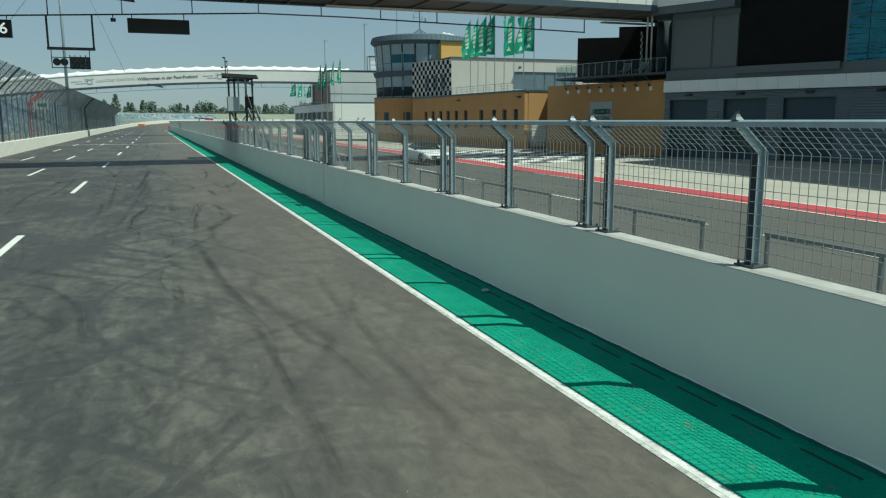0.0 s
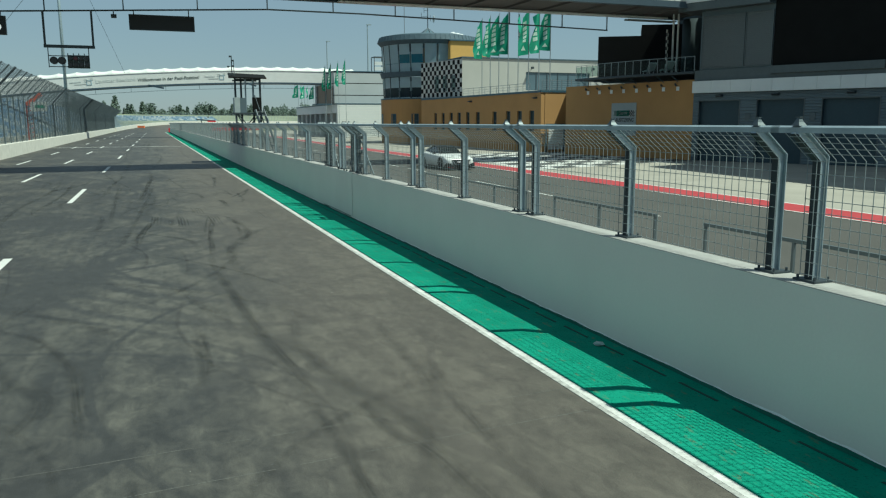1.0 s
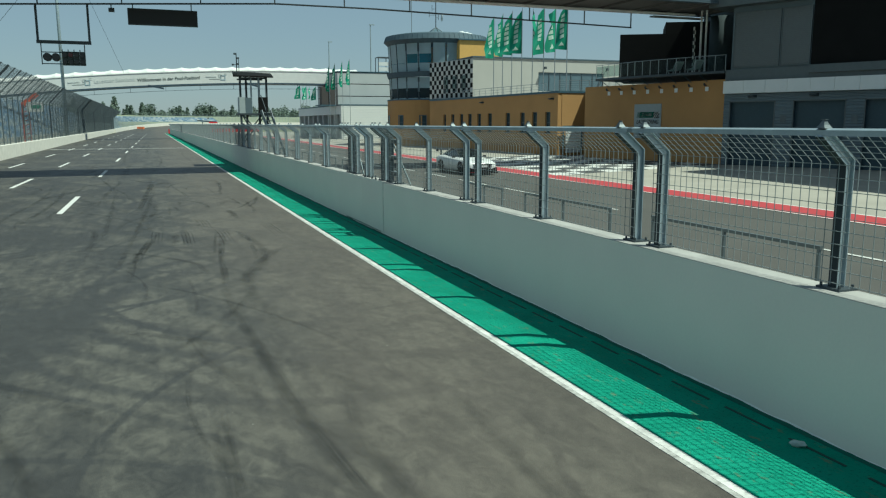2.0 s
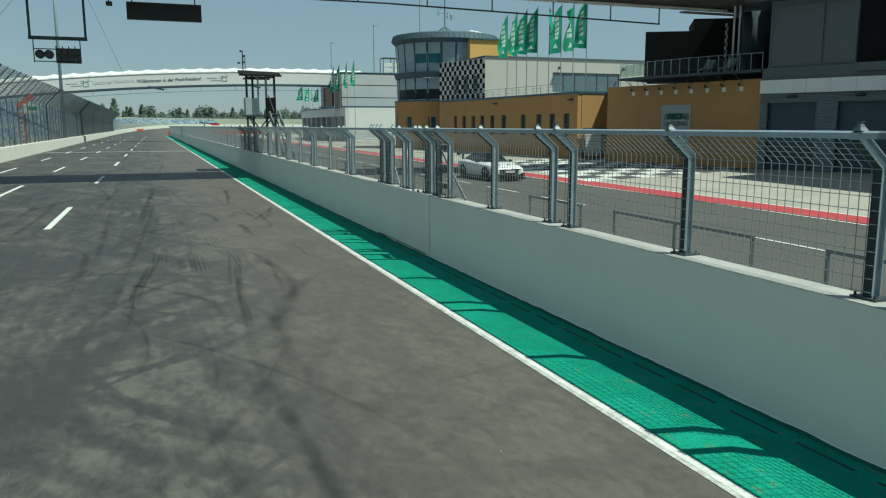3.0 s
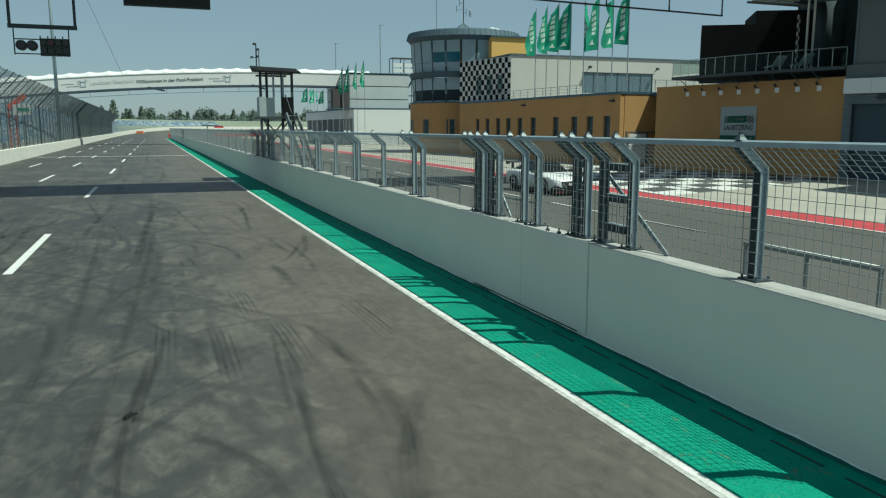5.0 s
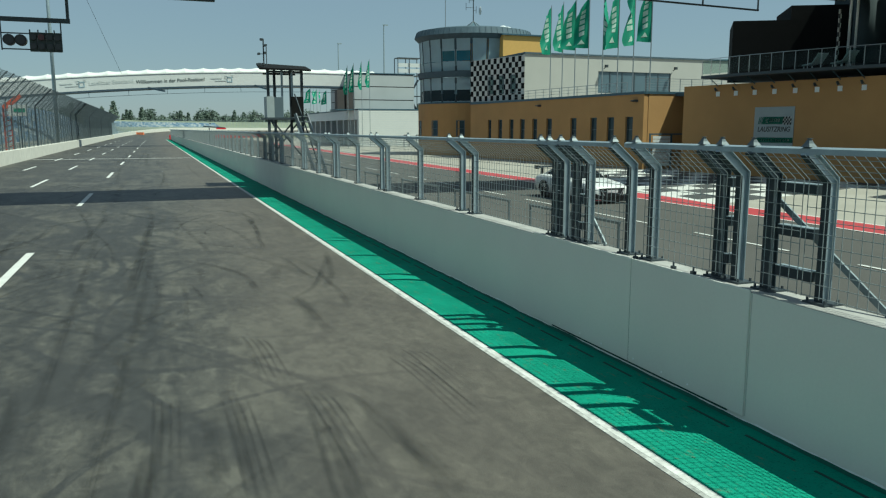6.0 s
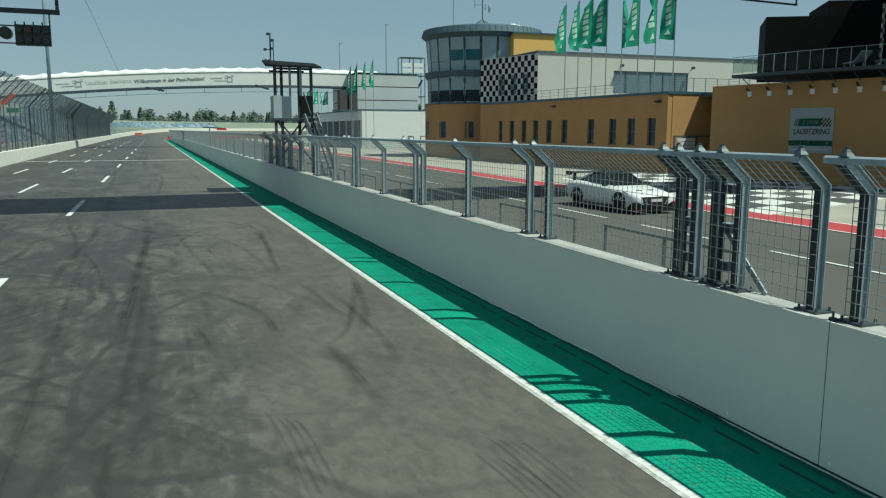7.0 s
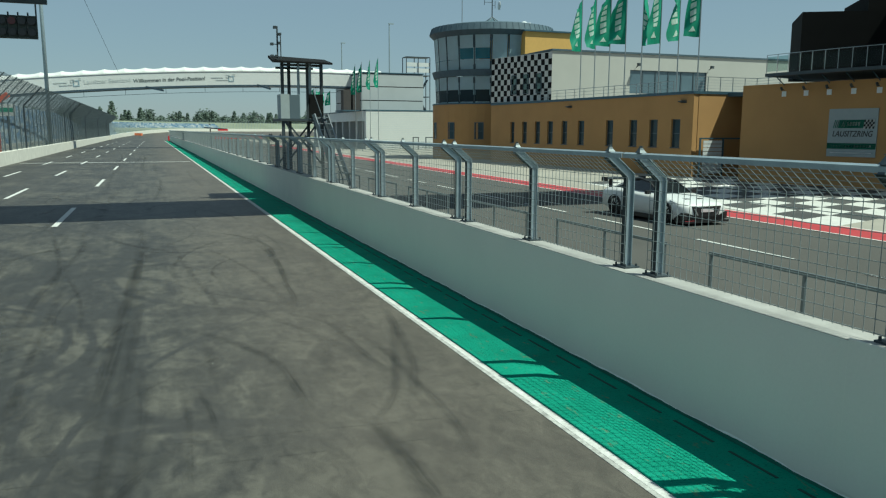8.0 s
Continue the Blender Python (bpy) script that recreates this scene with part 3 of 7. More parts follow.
def car(m):
    """A wide coupe, nose along -y, wheels on z = 0."""
    t = thing("sports_car", m.translation, "white sports coupe with a dark rear wing in the pit lane", "car")

    def p(name, bm, mat, parent=t, label="", smooth=False):
        bmesh.ops.transform(bm, matrix=m, verts=bm.verts)
        return part(name, bm, mat, parent, label, smooth)

    def ring(y, w, z0, zs, zt, tuck):
        """A section of the body: half width, sill, shoulder and deck heights."""
        return [(s * a, y, z) for s, a, z in
                ((1, w * 0.86, z0), (1, w * 0.97, z0 + 0.05), (1, w, (z0 + zs) * 0.52), (1, w * 0.985, zs - 0.06), (1, w * 0.93, zs),
                 (1, w * tuck, zt), (-1, w * tuck, zt), (-1, w * 0.93, zs), (-1, w * 0.985, zs - 0.06), (-1, w, (z0 + zs) * 0.52),
                 (-1, w * 0.97, z0 + 0.05), (-1, w * 0.86, z0))]

    S = ((-2.36, 0.70, 0.30, 0.56, 0.60, 0.8), (-2.30, 0.84, 0.17, 0.63, 0.68, 0.8), (-2.12, 0.92, 0.14, 0.68, 0.74, 0.8), (-1.80, 0.945, 0.14, 0.74, 0.80, 0.78),
         (-1.42, 0.955, 0.15, 0.80, 0.86, 0.76), (-1.05, 0.945, 0.15, 0.82, 0.91, 0.76), (-0.70, 0.925, 0.15, 0.84, 0.95, 0.78), (0.0, 0.915, 0.15, 0.88, 0.96, 0.78),
         (0.7, 0.93, 0.15, 0.92, 0.98, 0.78), (1.10, 0.955, 0.16, 0.95, 1.00, 0.78), (1.40, 0.965, 0.17, 0.95, 1.01, 0.78), (1.80, 0.95, 0.22, 0.93, 1.00, 0.78),
         (2.15, 0.92, 0.28, 0.90, 0.97, 0.78), (2.30, 0.86, 0.36, 0.86, 0.92, 0.78))
    body = p("body", loft(B(), [ring(*s) for s in S]), CAR_WHITE, smooth=True)
    body.data.polygons.foreach_set("use_smooth", [True] * len(body.data.polygons))

    def top(y, w, z, wt):
        return [(w, y, z), (wt, y, z + 0.0), (-wt, y, z), (-w, y, z)]

    cab = [[(0.70, -0.86, 0.90), (0.66, -0.84, 0.925), (-0.66, -0.84, 0.925), (-0.70, -0.86, 0.90)],
           [(0.72, -0.20, 0.93), (0.56, -0.10, 1.30), (-0.56, -0.10, 1.30), (-0.72, -0.20, 0.93)],
           [(0.73, 0.45, 0.95), (0.55, 0.35, 1.37), (-0.55, 0.35, 1.37), (-0.73, 0.45, 0.95)],
           [(0.72, 1.10, 0.97), (0.52, 0.90, 1.33), (-0.52, 0.90, 1.33), (-0.72, 1.10, 0.97)],
           [(0.66, 1.80, 0.98), (0.60, 1.78, 1.00), (-0.60, 1.78, 1.00), (-0.66, 1.80, 0.98)]]
    p("cabin", loft(B(), cab), CARGLASS, label="dark tinted car windows", smooth=False)
    bm = B()
    rows = [[(x, y, z) for x in (0.565, 0, -0.565)] for y, z in ((-0.10, 1.305), (0.12, 1.355), (0.35, 1.378), (0.62, 1.368), (0.90, 1.335))]
    vs = [[bm.verts.new((x, y, z + (0.025 if x == 0 else 0.0))) for x, y, z in r] for r in rows]
    for a, b in zip(vs, vs[1:]):
        for k in range(2):
            bm.faces.new((a[k], a[k + 1], b[k + 1], b[k]))
    bmesh.ops.solidify(bm, geom=bm.faces, thickness=0.03)
    p("roof", bm, CAR_BLACK, label="black roof panel", smooth=True)
    for s in (-1, 1):
        bm = B()
        bar(bm, (s * 0.70, -0.84, 0.92), (s * 0.575, -0.10, 1.315), 0.05, 0.04)
        p("pillar", bm, CAR_BLACK)
        bm = B()
        bar(bm, (s * 0.575, -0.10, 1.32), (s * 0.57, 0.40, 1.385), 0.06, 0.04)
        bar(bm, (s * 0.57, 0.40, 1.385), (s * 0.54, 0.92, 1.34), 0.06, 0.04)
        p("roof_edge", bm, CAR_BLACK)
        bm = B()
        bar(bm, (s * 0.545, 0.92, 1.335), (s * 0.66, 1.75, 1.0), 0.10, 0.06)
        p("pillar", bm, CAR_WHITE)
        bm = B()
        box(bm, min(s * 0.90, s * 1.08), max(s * 0.90, s * 1.08), -0.62, -0.50, 0.92, 1.04)
        p("mirror", bm, CAR_BLACK)
        bm = B()
        loft(bm, [[(s * 0.60, -2.24, 0.56), (s * 0.88, -2.02, 0.60), (s * 0.88, -1.98, 0.70), (s * 0.62, -2.20, 0.66)],
                  [(s * 0.66, -1.72, 0.72), (s * 0.90, -1.62, 0.74), (s * 0.90, -1.60, 0.80), (s * 0.68, -1.70, 0.80)]])
        p("headlight", bm, LAMP, label="clear swept-back headlight")
        bm = B()
        box(bm, min(s * 0.66, s * 0.90), max(s * 0.66, s * 0.90), -2.345, -2.05, 0.20, 0.42)
        p("side_intake", bm, CAR_BLACK)
        bm = B()
        box(bm, min(s * 0.93, s * 0.985), max(s * 0.93, s * 0.985), -1.0, 1.0, 0.10, 0.24)
        p("side_skirt", bm, CAR_BLACK)
        for y in (-1.42, 1.38):
            bm = B()
            x0, x1 = s * 0.70, s * 0.975
            n = 24
            prof = ((x0, 0.30), (x0, 0.345), (x0 + s * 0.03, 0.36), (x1 - s * 0.03, 0.36), (x1, 0.345), (x1, 0.275), (x1 - s * 0.03, 0.27))
            rings = [[(x, y + r * math.cos(2 * math.pi * k / n), 0.36 + r * math.sin(2 * math.pi * k / n)) for k in range(n)] for x, r in prof]
            wheel = p("wheel", loft(bm, rings), TYRE, smooth=True)
            bm = B()
            for k in range(10):
                a = 2 * math.pi * k / 10
                bar(bm, (x1 - s * 0.03, y, 0.36), (x1 - s * 0.02, y + 0.265 * math.cos(a), 0.36 + 0.265 * math.sin(a)), 0.035, 0.05, (1, 0, 0))
            rod(bm, (x1 - s * 0.05, y, 0.36), (x1 - s * 0.005, y, 0.36), 0.05, 10)
            p("rim", bm, RIM, wheel)
            bm = B()
            arch = [[(s * w, y + r * math.cos(a), 0.36 + r * math.sin(a)) for a in [math.pi * (0.0 + k / 14) for k in range(15)]] for w, r in ((0.93, 0.40), (0.985, 0.405), (0.985, 0.375), (0.93, 0.37))]
            vs = [[bm.verts.new(q) for q in r] for r in arch]
            for a_, b_ in zip(vs, vs[1:] + vs[:1]):
                for k in range(14):
                    bm.faces.new((a_[k], a_[k + 1], b_[k + 1], b_[k]))
            p("wheel_arch", bm, CAR_BLACK)
    bm = B()
    loft(bm, [[(-0.44, -2.40, 0.17), (0.44, -2.40, 0.17), (0.60, -2.375, 0.62), (-0.60, -2.375, 0.62)],
              [(-0.44, -2.2, 0.17), (0.44, -2.2, 0.17), (0.60, -2.2, 0.64), (-0.60, -2.2, 0.64)]])
    grille = p("grille", bm, CAR_BLACK)
    bm = B()
    loft(bm, [[(-0.56, -2.405, 0.56), (-0.50, -2.405, 0.56), (-0.36, -2.415, 0.34), (-0.42, -2.415, 0.34)], [(-0.56, -2.395, 0.56), (-0.50, -2.395, 0.56), (-0.36, -2.405, 0.34), (-0.42, -2.405, 0.34)]])
    loft(bm, [[(0.56, -2.405, 0.56), (0.50, -2.405, 0.56), (0.36, -2.415, 0.34), (0.42, -2.415, 0.34)], [(0.56, -2.395, 0.56), (0.50, -2.395, 0.56), (0.36, -2.405, 0.34), (0.42, -2.405, 0.34)]])
    p("grille_trim", bm, STEEL_TRIM, grille)
    bm = B()
    box(bm, -0.26, 0.26, -2.42, -2.405, 0.44, 0.55)
    p("number_plate", bm, LAMP, grille)
    bm = B()
    mask = [(-0.955, -1.93), (-0.935, -2.10), (-0.86, -2.29), (-0.72, -2.375), (-0.45, -2.405), (0.45, -2.405), (0.72, -2.375), (0.86, -2.29), (0.935, -2.10), (0.955, -1.93)]
    tops = (0.22, 0.36, 0.44, 0.40, 0.30, 0.30, 0.40, 0.44, 0.36, 0.22)
    outer = [(bm.verts.new((x, y, 0.12)), bm.verts.new((x * 0.99, y + 0.01, z))) for (x, y), z in zip(mask, tops)]
    for a, b in zip(outer, outer[1:]):
        bm.faces.new((a[0], b[0], b[1], a[1]))
    bmesh.ops.solidify(bm, geom=bm.faces, thickness=0.03)
    p("lower_bumper", bm, CAR_BLACK, label="black lower bumper with intakes")
    bm = B()
    box(bm, -0.92, 0.92, -2.42, -1.9, 0.09, 0.16)
    p("splitter", bm, CAR_BLACK)
    bm = B()
    box(bm, -0.9, -0.5, -2.41, -2.39, 0.145, 0.165)
    p("accent", bm, REDTRIM)
    bm = B()
    loft(bm, [[(-0.86, 2.00, 1.27), (-0.86, 2.34, 1.31), (-0.86, 2.34, 1.335), (-0.86, 2.00, 1.30)], [(0.86, 2.00, 1.27), (0.86, 2.34, 1.31), (0.86, 2.34, 1.335), (0.86, 2.00, 1.30)]])
    for s in (-1, 1):
        box(bm, s * 0.62 - 0.02, s * 0.62 + 0.02, 2.02, 2.22, 0.95, 1.28)
        box(bm, s * 0.86 - 0.012, s * 0.86 + 0.012, 1.96, 2.38, 1.20, 1.36)
    p("rear_wing", bm, CAR_BLACK, label="dark rear wing")
    for s in (-1, 1):
        bm = B()
        box(bm, s * 0.28 - 0.1, s * 0.28 + 0.1, -1.75, -1.55, 0.79, 0.83)
        p("hood_vent", bm, CAR_BLACK)
    return t


car(pose(13.05, 60.95, 0, 0, 0, 2.5))
# ---- builders for walls ----
def side_frame(p0, p1):
    """A pose at p0 with x along the wall to p1 and y out of the wall, to the left of that way."""
    a, b = Vector((*p0, 0)), Vector((*p1, 0))
    return Matrix.Translation(a) @ (b - a).to_track_quat("X", "Z").to_matrix().to_4x4()


def wall_with_holes(bm, m, u0, u1, z0, z1, thick, holes=()):
    """A wall of that thickness behind its face, with openings (u, u, z, z) that go through it."""
    at = u0
    for a, b, c, d in sorted(holes):
        box(bm, at, a, -thick, 0, z0, z1, m)
        if c > z0:
            box(bm, a, b, -thick, 0, z0, c, m)
        if d < z1:
            box(bm, a, b, -thick, 0, d, z1, m)
        at = b
    box(bm, at, u1, -thick, 0, z0, z1, m)
    return bm


def window_parts(parent, m, u0, u1, z0, z1, glass, frame_mat, deep=0.14, w=0.06, bars=0, sill=True):
    """A framed pane set into an opening; frame and sill under the window."""
    bm = B()
    box(bm, u0, u1, -deep - 0.02, -deep, z0, z1, m)
    win = part("window", bm, glass, parent)
    bm = B()
    for a, b, c, d in ((u0, u0 + w, z0, z1), (u1 - w, u1, z0, z1), (u0 + w, u1 - w, z0, z0 + w), (u0 + w, u1 - w, z1 - w, z1)):
        box(bm, a, b, -deep, -deep + 0.05, c, d, m)
    for k in range(bars):
        z = z0 + (z1 - z0) * (k + 1) / (bars + 1)
        box(bm, u0 + w, u1 - w, -deep, -deep + 0.04, z - w / 2, z + w / 2, m)
    part("window_frame", bm, frame_mat, win)
    if sill:
        bm = B()
        box(bm, u0 - 0.04, u1 + 0.04, -deep + 0.05, 0.05, z0 - 0.04, z0, m)
        part("window_sill", bm, frame_mat, win)
    return win


WINFRAME = material("window_frame_grey", (0.075, 0.105, 0.125), 0.5, 0.3, var=0.08)
COPING = material("grey_coping", (0.06, 0.115, 0.15), 0.5, 0.4, var=0.1)
SLATE_METAL = material("slate_metal", (0.07, 0.105, 0.13), 0.7, var=0.2, scale=2, spec=0.3)
BLIND = material("pale_blind", (0.50, 0.63, 0.68), 0.25, var=0.08, scale=1, spec=0.8)
HALLGLASS = material("hall_glass", (0.10, 0.15, 0.18), 0.12, var=0.15, scale=0.8, bump=0, spec=0.7)
BLUEGLASS = material("blue_glass", (0.03, 0.20, 0.29), 0.06, var=0.3, scale=0.6, bump=0, spec=0.9)
STAINLESS = material("stainless_rail", (0.34, 0.37, 0.385), 0.35, 0.7, var=0.05)
RAILGLASS = bpy.data.materials.new("rail_glass")
RAILGLASS.use_nodes = True
_g = RAILGLASS.node_tree.nodes["Principled BSDF"]
_g.inputs["Base Color"].default_value = (0.5, 0.62, 0.6, 1)
_g.inputs["Roughness"].default_value, _g.inputs["IOR"].default_value, _g.inputs["Transmission Weight"].default_value = 0.03, 1.2, 1.0
SHADE_BROWN = material("shade_brown", (0.05, 0.035, 0.02), 0.8, var=0.2)
CEIL = material("soffit_beige", (0.221, 0.208, 0.195), 0.8, var=0.1, scale=0.6)
BRIDGE_BLUE = material("blue_grey_steel", (0.07, 0.10, 0.13), 0.5, 0.4, var=0.12, scale=1)


def railing(name, pts, z, height, parent=None, label="", rails=4, every=1.5, mat=STAINLESS, glass=False):
    """Posts and bars, or glass, along a line on the ground plan."""
    t = thing(name, (*pts[0], z), label, "railing") if parent is None else parent
    run = []
    for a, b in zip(pts, pts[1:]):
        a, b = Vector((*a, z)), Vector((*b, z))
        n = max(1, round((b - a).length / every))
        run += [a.lerp(b, k / n) for k in range(n)]
    run.append(Vector((*pts[-1], z)))
    for p in run:
        bm = B()
        bar(bm, p, p + Vector((0, 0, height)), 0.028 if glass else 0.04, 0.028 if glass else 0.04, (0, 1, 0))
        part("post", bm, mat, t)
    up = Vector((0, 0, 1))
    for a, b in zip(run, run[1:]):
        bm = B()
        bar(bm, a + up * height, b + up * height, 0.035 if glass else 0.045, 0.03 if glass else 0.04)
        part("handrail", bm, mat, t)
    for a, b in zip(run, run[1:]):
        bm = B()
        if glass:
            d = (b - a).normalized() * 0.05
            bar(bm, a + d + up * (height * 0.5), b - d + up * (height * 0.5), 0.012, height * 0.8)
            pane = part("pane", bm, RAILGLASS, t)
            pane.visible_shadow = False
        else:
            bm.free()
            for k in range(1, rails):
                bm = B()
                bar(bm, a + up * height * k / rails, b + up * height * k / rails, 0.02, 0.02)
                part("bar", bm, mat, t)
    return t


def wall_lamp(m, u, z):
    """A dark wedge lamp on a wall."""
    bm = B()
    loft(bm, [[(u - 0.28, 0.0, z - 0.08), (u + 0.28, 0.0, z - 0.08), (u + 0.28, 0.0, z + 0.1), (u - 0.28, 0.0, z + 0.1)],
              [(u - 0.2, 0.35, z + 0.0), (u + 0.2, 0.35, z + 0.0), (u + 0.2, 0.35, z + 0.06), (u - 0.2, 0.35, z + 0.06)]])
    bmesh.ops.transform(bm, matrix=m, verts=bm.verts)
    return tagged(part("wall_lamp", bm, DARKSTEEL), "dark wedge-shaped lamp fixed to the wall", "lamp", "facade lamps")


# ---- office building, ochre ----
OF = side_frame((30.24, 80.95), (28.14, 109.18))
OL = 28.31
office = thing("office_building", (30.24, 80.95, 0), "ochre rendered single-storey office wing with narrow upright windows", "building")
wins = [(1.2, 2.1), (3.5, 4.4), (5.75, 6.65), (8.6, 9.5), (12.4, 13.3), (14.85, 15.7), (17.05, 17.95), (19.15, 20.0), (21.4, 22.25), (23.65, 24.4)]
part("front_wall", wall_with_holes(B(), OF, 0, OL, 0, 5.55, 0.4, [(a, b, 1.95, 3.9) for a, b in wins]), ORANGE, office)
for a, b in wins:
    window_parts(office, OF, a, b, 1.95, 3.9, DARKGLASS, WINFRAME, 0.2, 0.05, 1)
bm = B()
box(bm, -0.05, OL, -0.45, 0.06, 5.55, 5.74, OF)
part("coping", bm, COPING, office)
bm = B()
box(bm, 30.66, 40, 80.95, 81.3, 0, 5.55)
part("side_wall", bm, ORANGE, office)
bm = B()
box(bm, 30.3, 40, 80.9, 81.35, 5.55, 5.74)
part("coping", bm, COPING, office)
bm = B()
slab(bm, [(30.5, 81.4), (62, 81.4), (62, 100.8), (29.2, 100.8)], 5.2, 5.5)
part("roof", bm, CEIL, office)
# wall behind the terrace gap, its dark brown painted in for shade
bm = B()
box(bm, 31.2, 62, 86, 86.3, 0, 5.2)
part("rear_wall", bm, SHADE_BROWN, office)
for u, z in ((0.95, 5.05), (14.5, 5.05)):
    wall_lamp(OF, u, z)
railing("terrace_railing", [(30.1, 83.0), (28.9, 100.2)], 5.74, 0.75, None, "thin steel railing along the terrace parapet", rails=3, every=1.3)
railing("terrace_railing", [(30.4, 81.1), (35.6, 81.1), (35.6, 79)], 5.74, 0.95, None, "steel railing at the terrace corner", rails=5, every=1.0)
bm = B()
box(bm, 33.0, 40.0, 76.6, 80.95, 5.4, 5.66)
tagged(part("roof_walkway", bm, COPING), "grey walkway between the two terraces", "walkway")
# white louvred gate beside the stair
gate = thing("louvred_gate", (30.5, 80.7, 0), "pale louvred metal gate with a grey frame", "gate")
for u in (30.6, 32.5, 34.5):
    bm = B()
    box(bm, u, u + 0.1, 80.55, 80.65, 0, 2.55)
    part("post", bm, COPING, gate)
for k in range(9):
    bm = B()
    box(bm, 30.9, 32.45, 80.57, 80.62, 0.25 + 0.25 * k, 0.46 + 0.25 * k)
    part("slat", bm, PALEMETAL, gate)
bm = B()
box(bm, 30.6, 34.6, 80.55, 80.65, 2.55, 2.65)
part("top_bar", bm, COPING, gate)
# ---- control tower ----
TC, TR = Vector((32.6, 119.15, 0)), 6.25
tower = thing("control_tower", (32.6, 119.15, 0), "round grey control tower with two glazed floors on an ochre base", "tower")


def ringwall(bm, r0, r1, z0, z1, n=48, a0=0.0, a1=2 * math.pi, thick=0.3):
    ins, outs = [], []
    full = abs(a1 - a0 - 2 * math.pi) < 1e-6
    m = n if full else n + 1
    for k in range(m):
        a = a0 + (a1 - a0) * k / n
        c, s = math.cos(a), math.sin(a)
        outs.append((bm.verts.new(TC + Vector((r0 * c, r0 * s, z0))), bm.verts.new(TC + Vector((r1 * c, r1 * s, z1)))))
        ins.append((bm.verts.new(TC + Vector(((r0 - thick) * c, (r0 - thick) * s, z0))), bm.verts.new(TC + Vector(((r1 - thick) * c, (r1 - thick) * s, z1)))))
    for k in range(n):
        j = (k + 1) % m
        bm.faces.new((outs[k][0], outs[j][0], outs[j][1], outs[k][1]))
        bm.faces.new((ins[j][0], ins[k][0], ins[k][1], ins[j][1]))
        bm.faces.new((outs[k][1], outs[j][1], ins[j][1], ins[k][1]))
        bm.faces.new((outs[j][0], outs[k][0], ins[k][0], ins[j][0]))
    return bm


def tower_pane(r0, r1, z0, z1, a0, a1):
    bm = B()
    q = [(r, a, z) for r, z in ((r0, z0), (r1, z1)) for a in (a0, a1)]
    pts = [TC + Vector((r * math.cos(a), r * math.sin(a), z)) for r, a, z in q]
    v = [bm.verts.new(p) for p in (pts[0], pts[1], pts[3], pts[2])]
    bm.faces.new(v)
    bmesh.ops.solidify(bm, geom=bm.faces, thickness=0.04)
    return bm


part("base_wall", ringwall(B(), 6.6, 6.6, 0, 5.85), ORANGE, tower)
part("floor_ring", ringwall(B(), 6.5, 6.7, 8.8, 9.45), SLATE_METAL, tower)
part("sill_ring", ringwall(B(), 6.65, 6.65, 5.85, 6.0), COPING, tower)
part("fascia", ringwall(B(), 6.45, 7.0, 13.0, 13.5), SLATE_METAL, tower)
part("roof_edge", ringwall(B(), 7.0, 6.75, 13.5, 14.2, 72), SLATE_METAL, tower)
for k in range(64):
    a = 2 * math.pi * k / 64
    d = Vector((math.cos(a), math.sin(a), 0))
    bm = B()
    bar(bm, TC + d * 7.0 + Vector((0, 0, 13.5)), TC + d * 6.76 + Vector((0, 0, 14.2)), 0.05, 0.06, d)
    part("roof_seam", bm, SLATE_METAL, tower)
bm = B()
loft(bm, [[TC + Vector((r * math.cos(2 * math.pi * k / 48), r * math.sin(2 * math.pi * k / 48), z)) for k in range(48)] for r, z in ((6.75, 14.15), (5.5, 14.45), (2.0, 14.7))])
part("roof", bm, SLATE_METAL, tower)
NP = 22
for fl, (z0, z1, r0, r1) in enumerate(((6.0, 8.75, 6.2, 6.3), (9.5, 13.0, 6.2, 6.45))):
    for k in range(NP):
        a0, a1 = 2 * math.pi * k / NP + 0.02, 2 * math.pi * (k + 1) / NP - 0.02
        f = 0.30 if fl else 0.06
        zm, rm = z0 + (z1 - z0) * f, r0 + (r1 - r0) * f
        zt, rt = z0 + (z1 - z0) * (0.62 if fl else 0.5), r0 + (r1 - r0) * (0.62 if fl else 0.5)
        part("spandrel", tower_pane(r0, rm, z0, zm - 0.04, a0, a1), BLIND, tower)
        low = DARKGLASS if fl == 0 else BLUEGLASS if k % 6 in (1, 2) else BLIND
        part("pane", tower_pane(rm, rt, zm, zt, a0, a1), low, tower)
        part("pane", tower_pane(rt, r1, zt, z1, a0, a1), BLIND, tower)
        bm = B()
        a = 2 * math.pi * k / NP
        bar(bm, TC + Vector((r0 * math.cos(a), r0 * math.sin(a), z0)), TC + Vector((r1 * math.cos(a), r1 * math.sin(a), z1)), 0.09, 0.09, (math.cos(a), math.sin(a), 0.01))
        part("mullion", bm, WINFRAME, tower)
for a, half in ((3.087, 0.42), (3.587, 0.48), (4.10, 0.5)):
    bm = B()
    m = Matrix.Translation(TC) @ Matrix.Rotation(a, 4, "Z")
    box(bm, 6.53, 6.59, -half + 0.07, half - 0.07, 2.22, 3.88, m)
    win = part("window", bm, DARKGLASS, tower)
    bm = B()
    for u0, u1, z0, z1 in ((-half, -half + 0.07, 2.15, 3.95), (half - 0.07, half, 2.15, 3.95), (-half + 0.07, half - 0.07, 2.15, 2.22), (-half + 0.07, half - 0.07, 3.88, 3.95), (-half + 0.07, half - 0.07, 3.0, 3.05)):
        box(bm, 6.55, 6.625, u0, u1, z0, z1, m)
    part("frame", bm, WINFRAME, win)
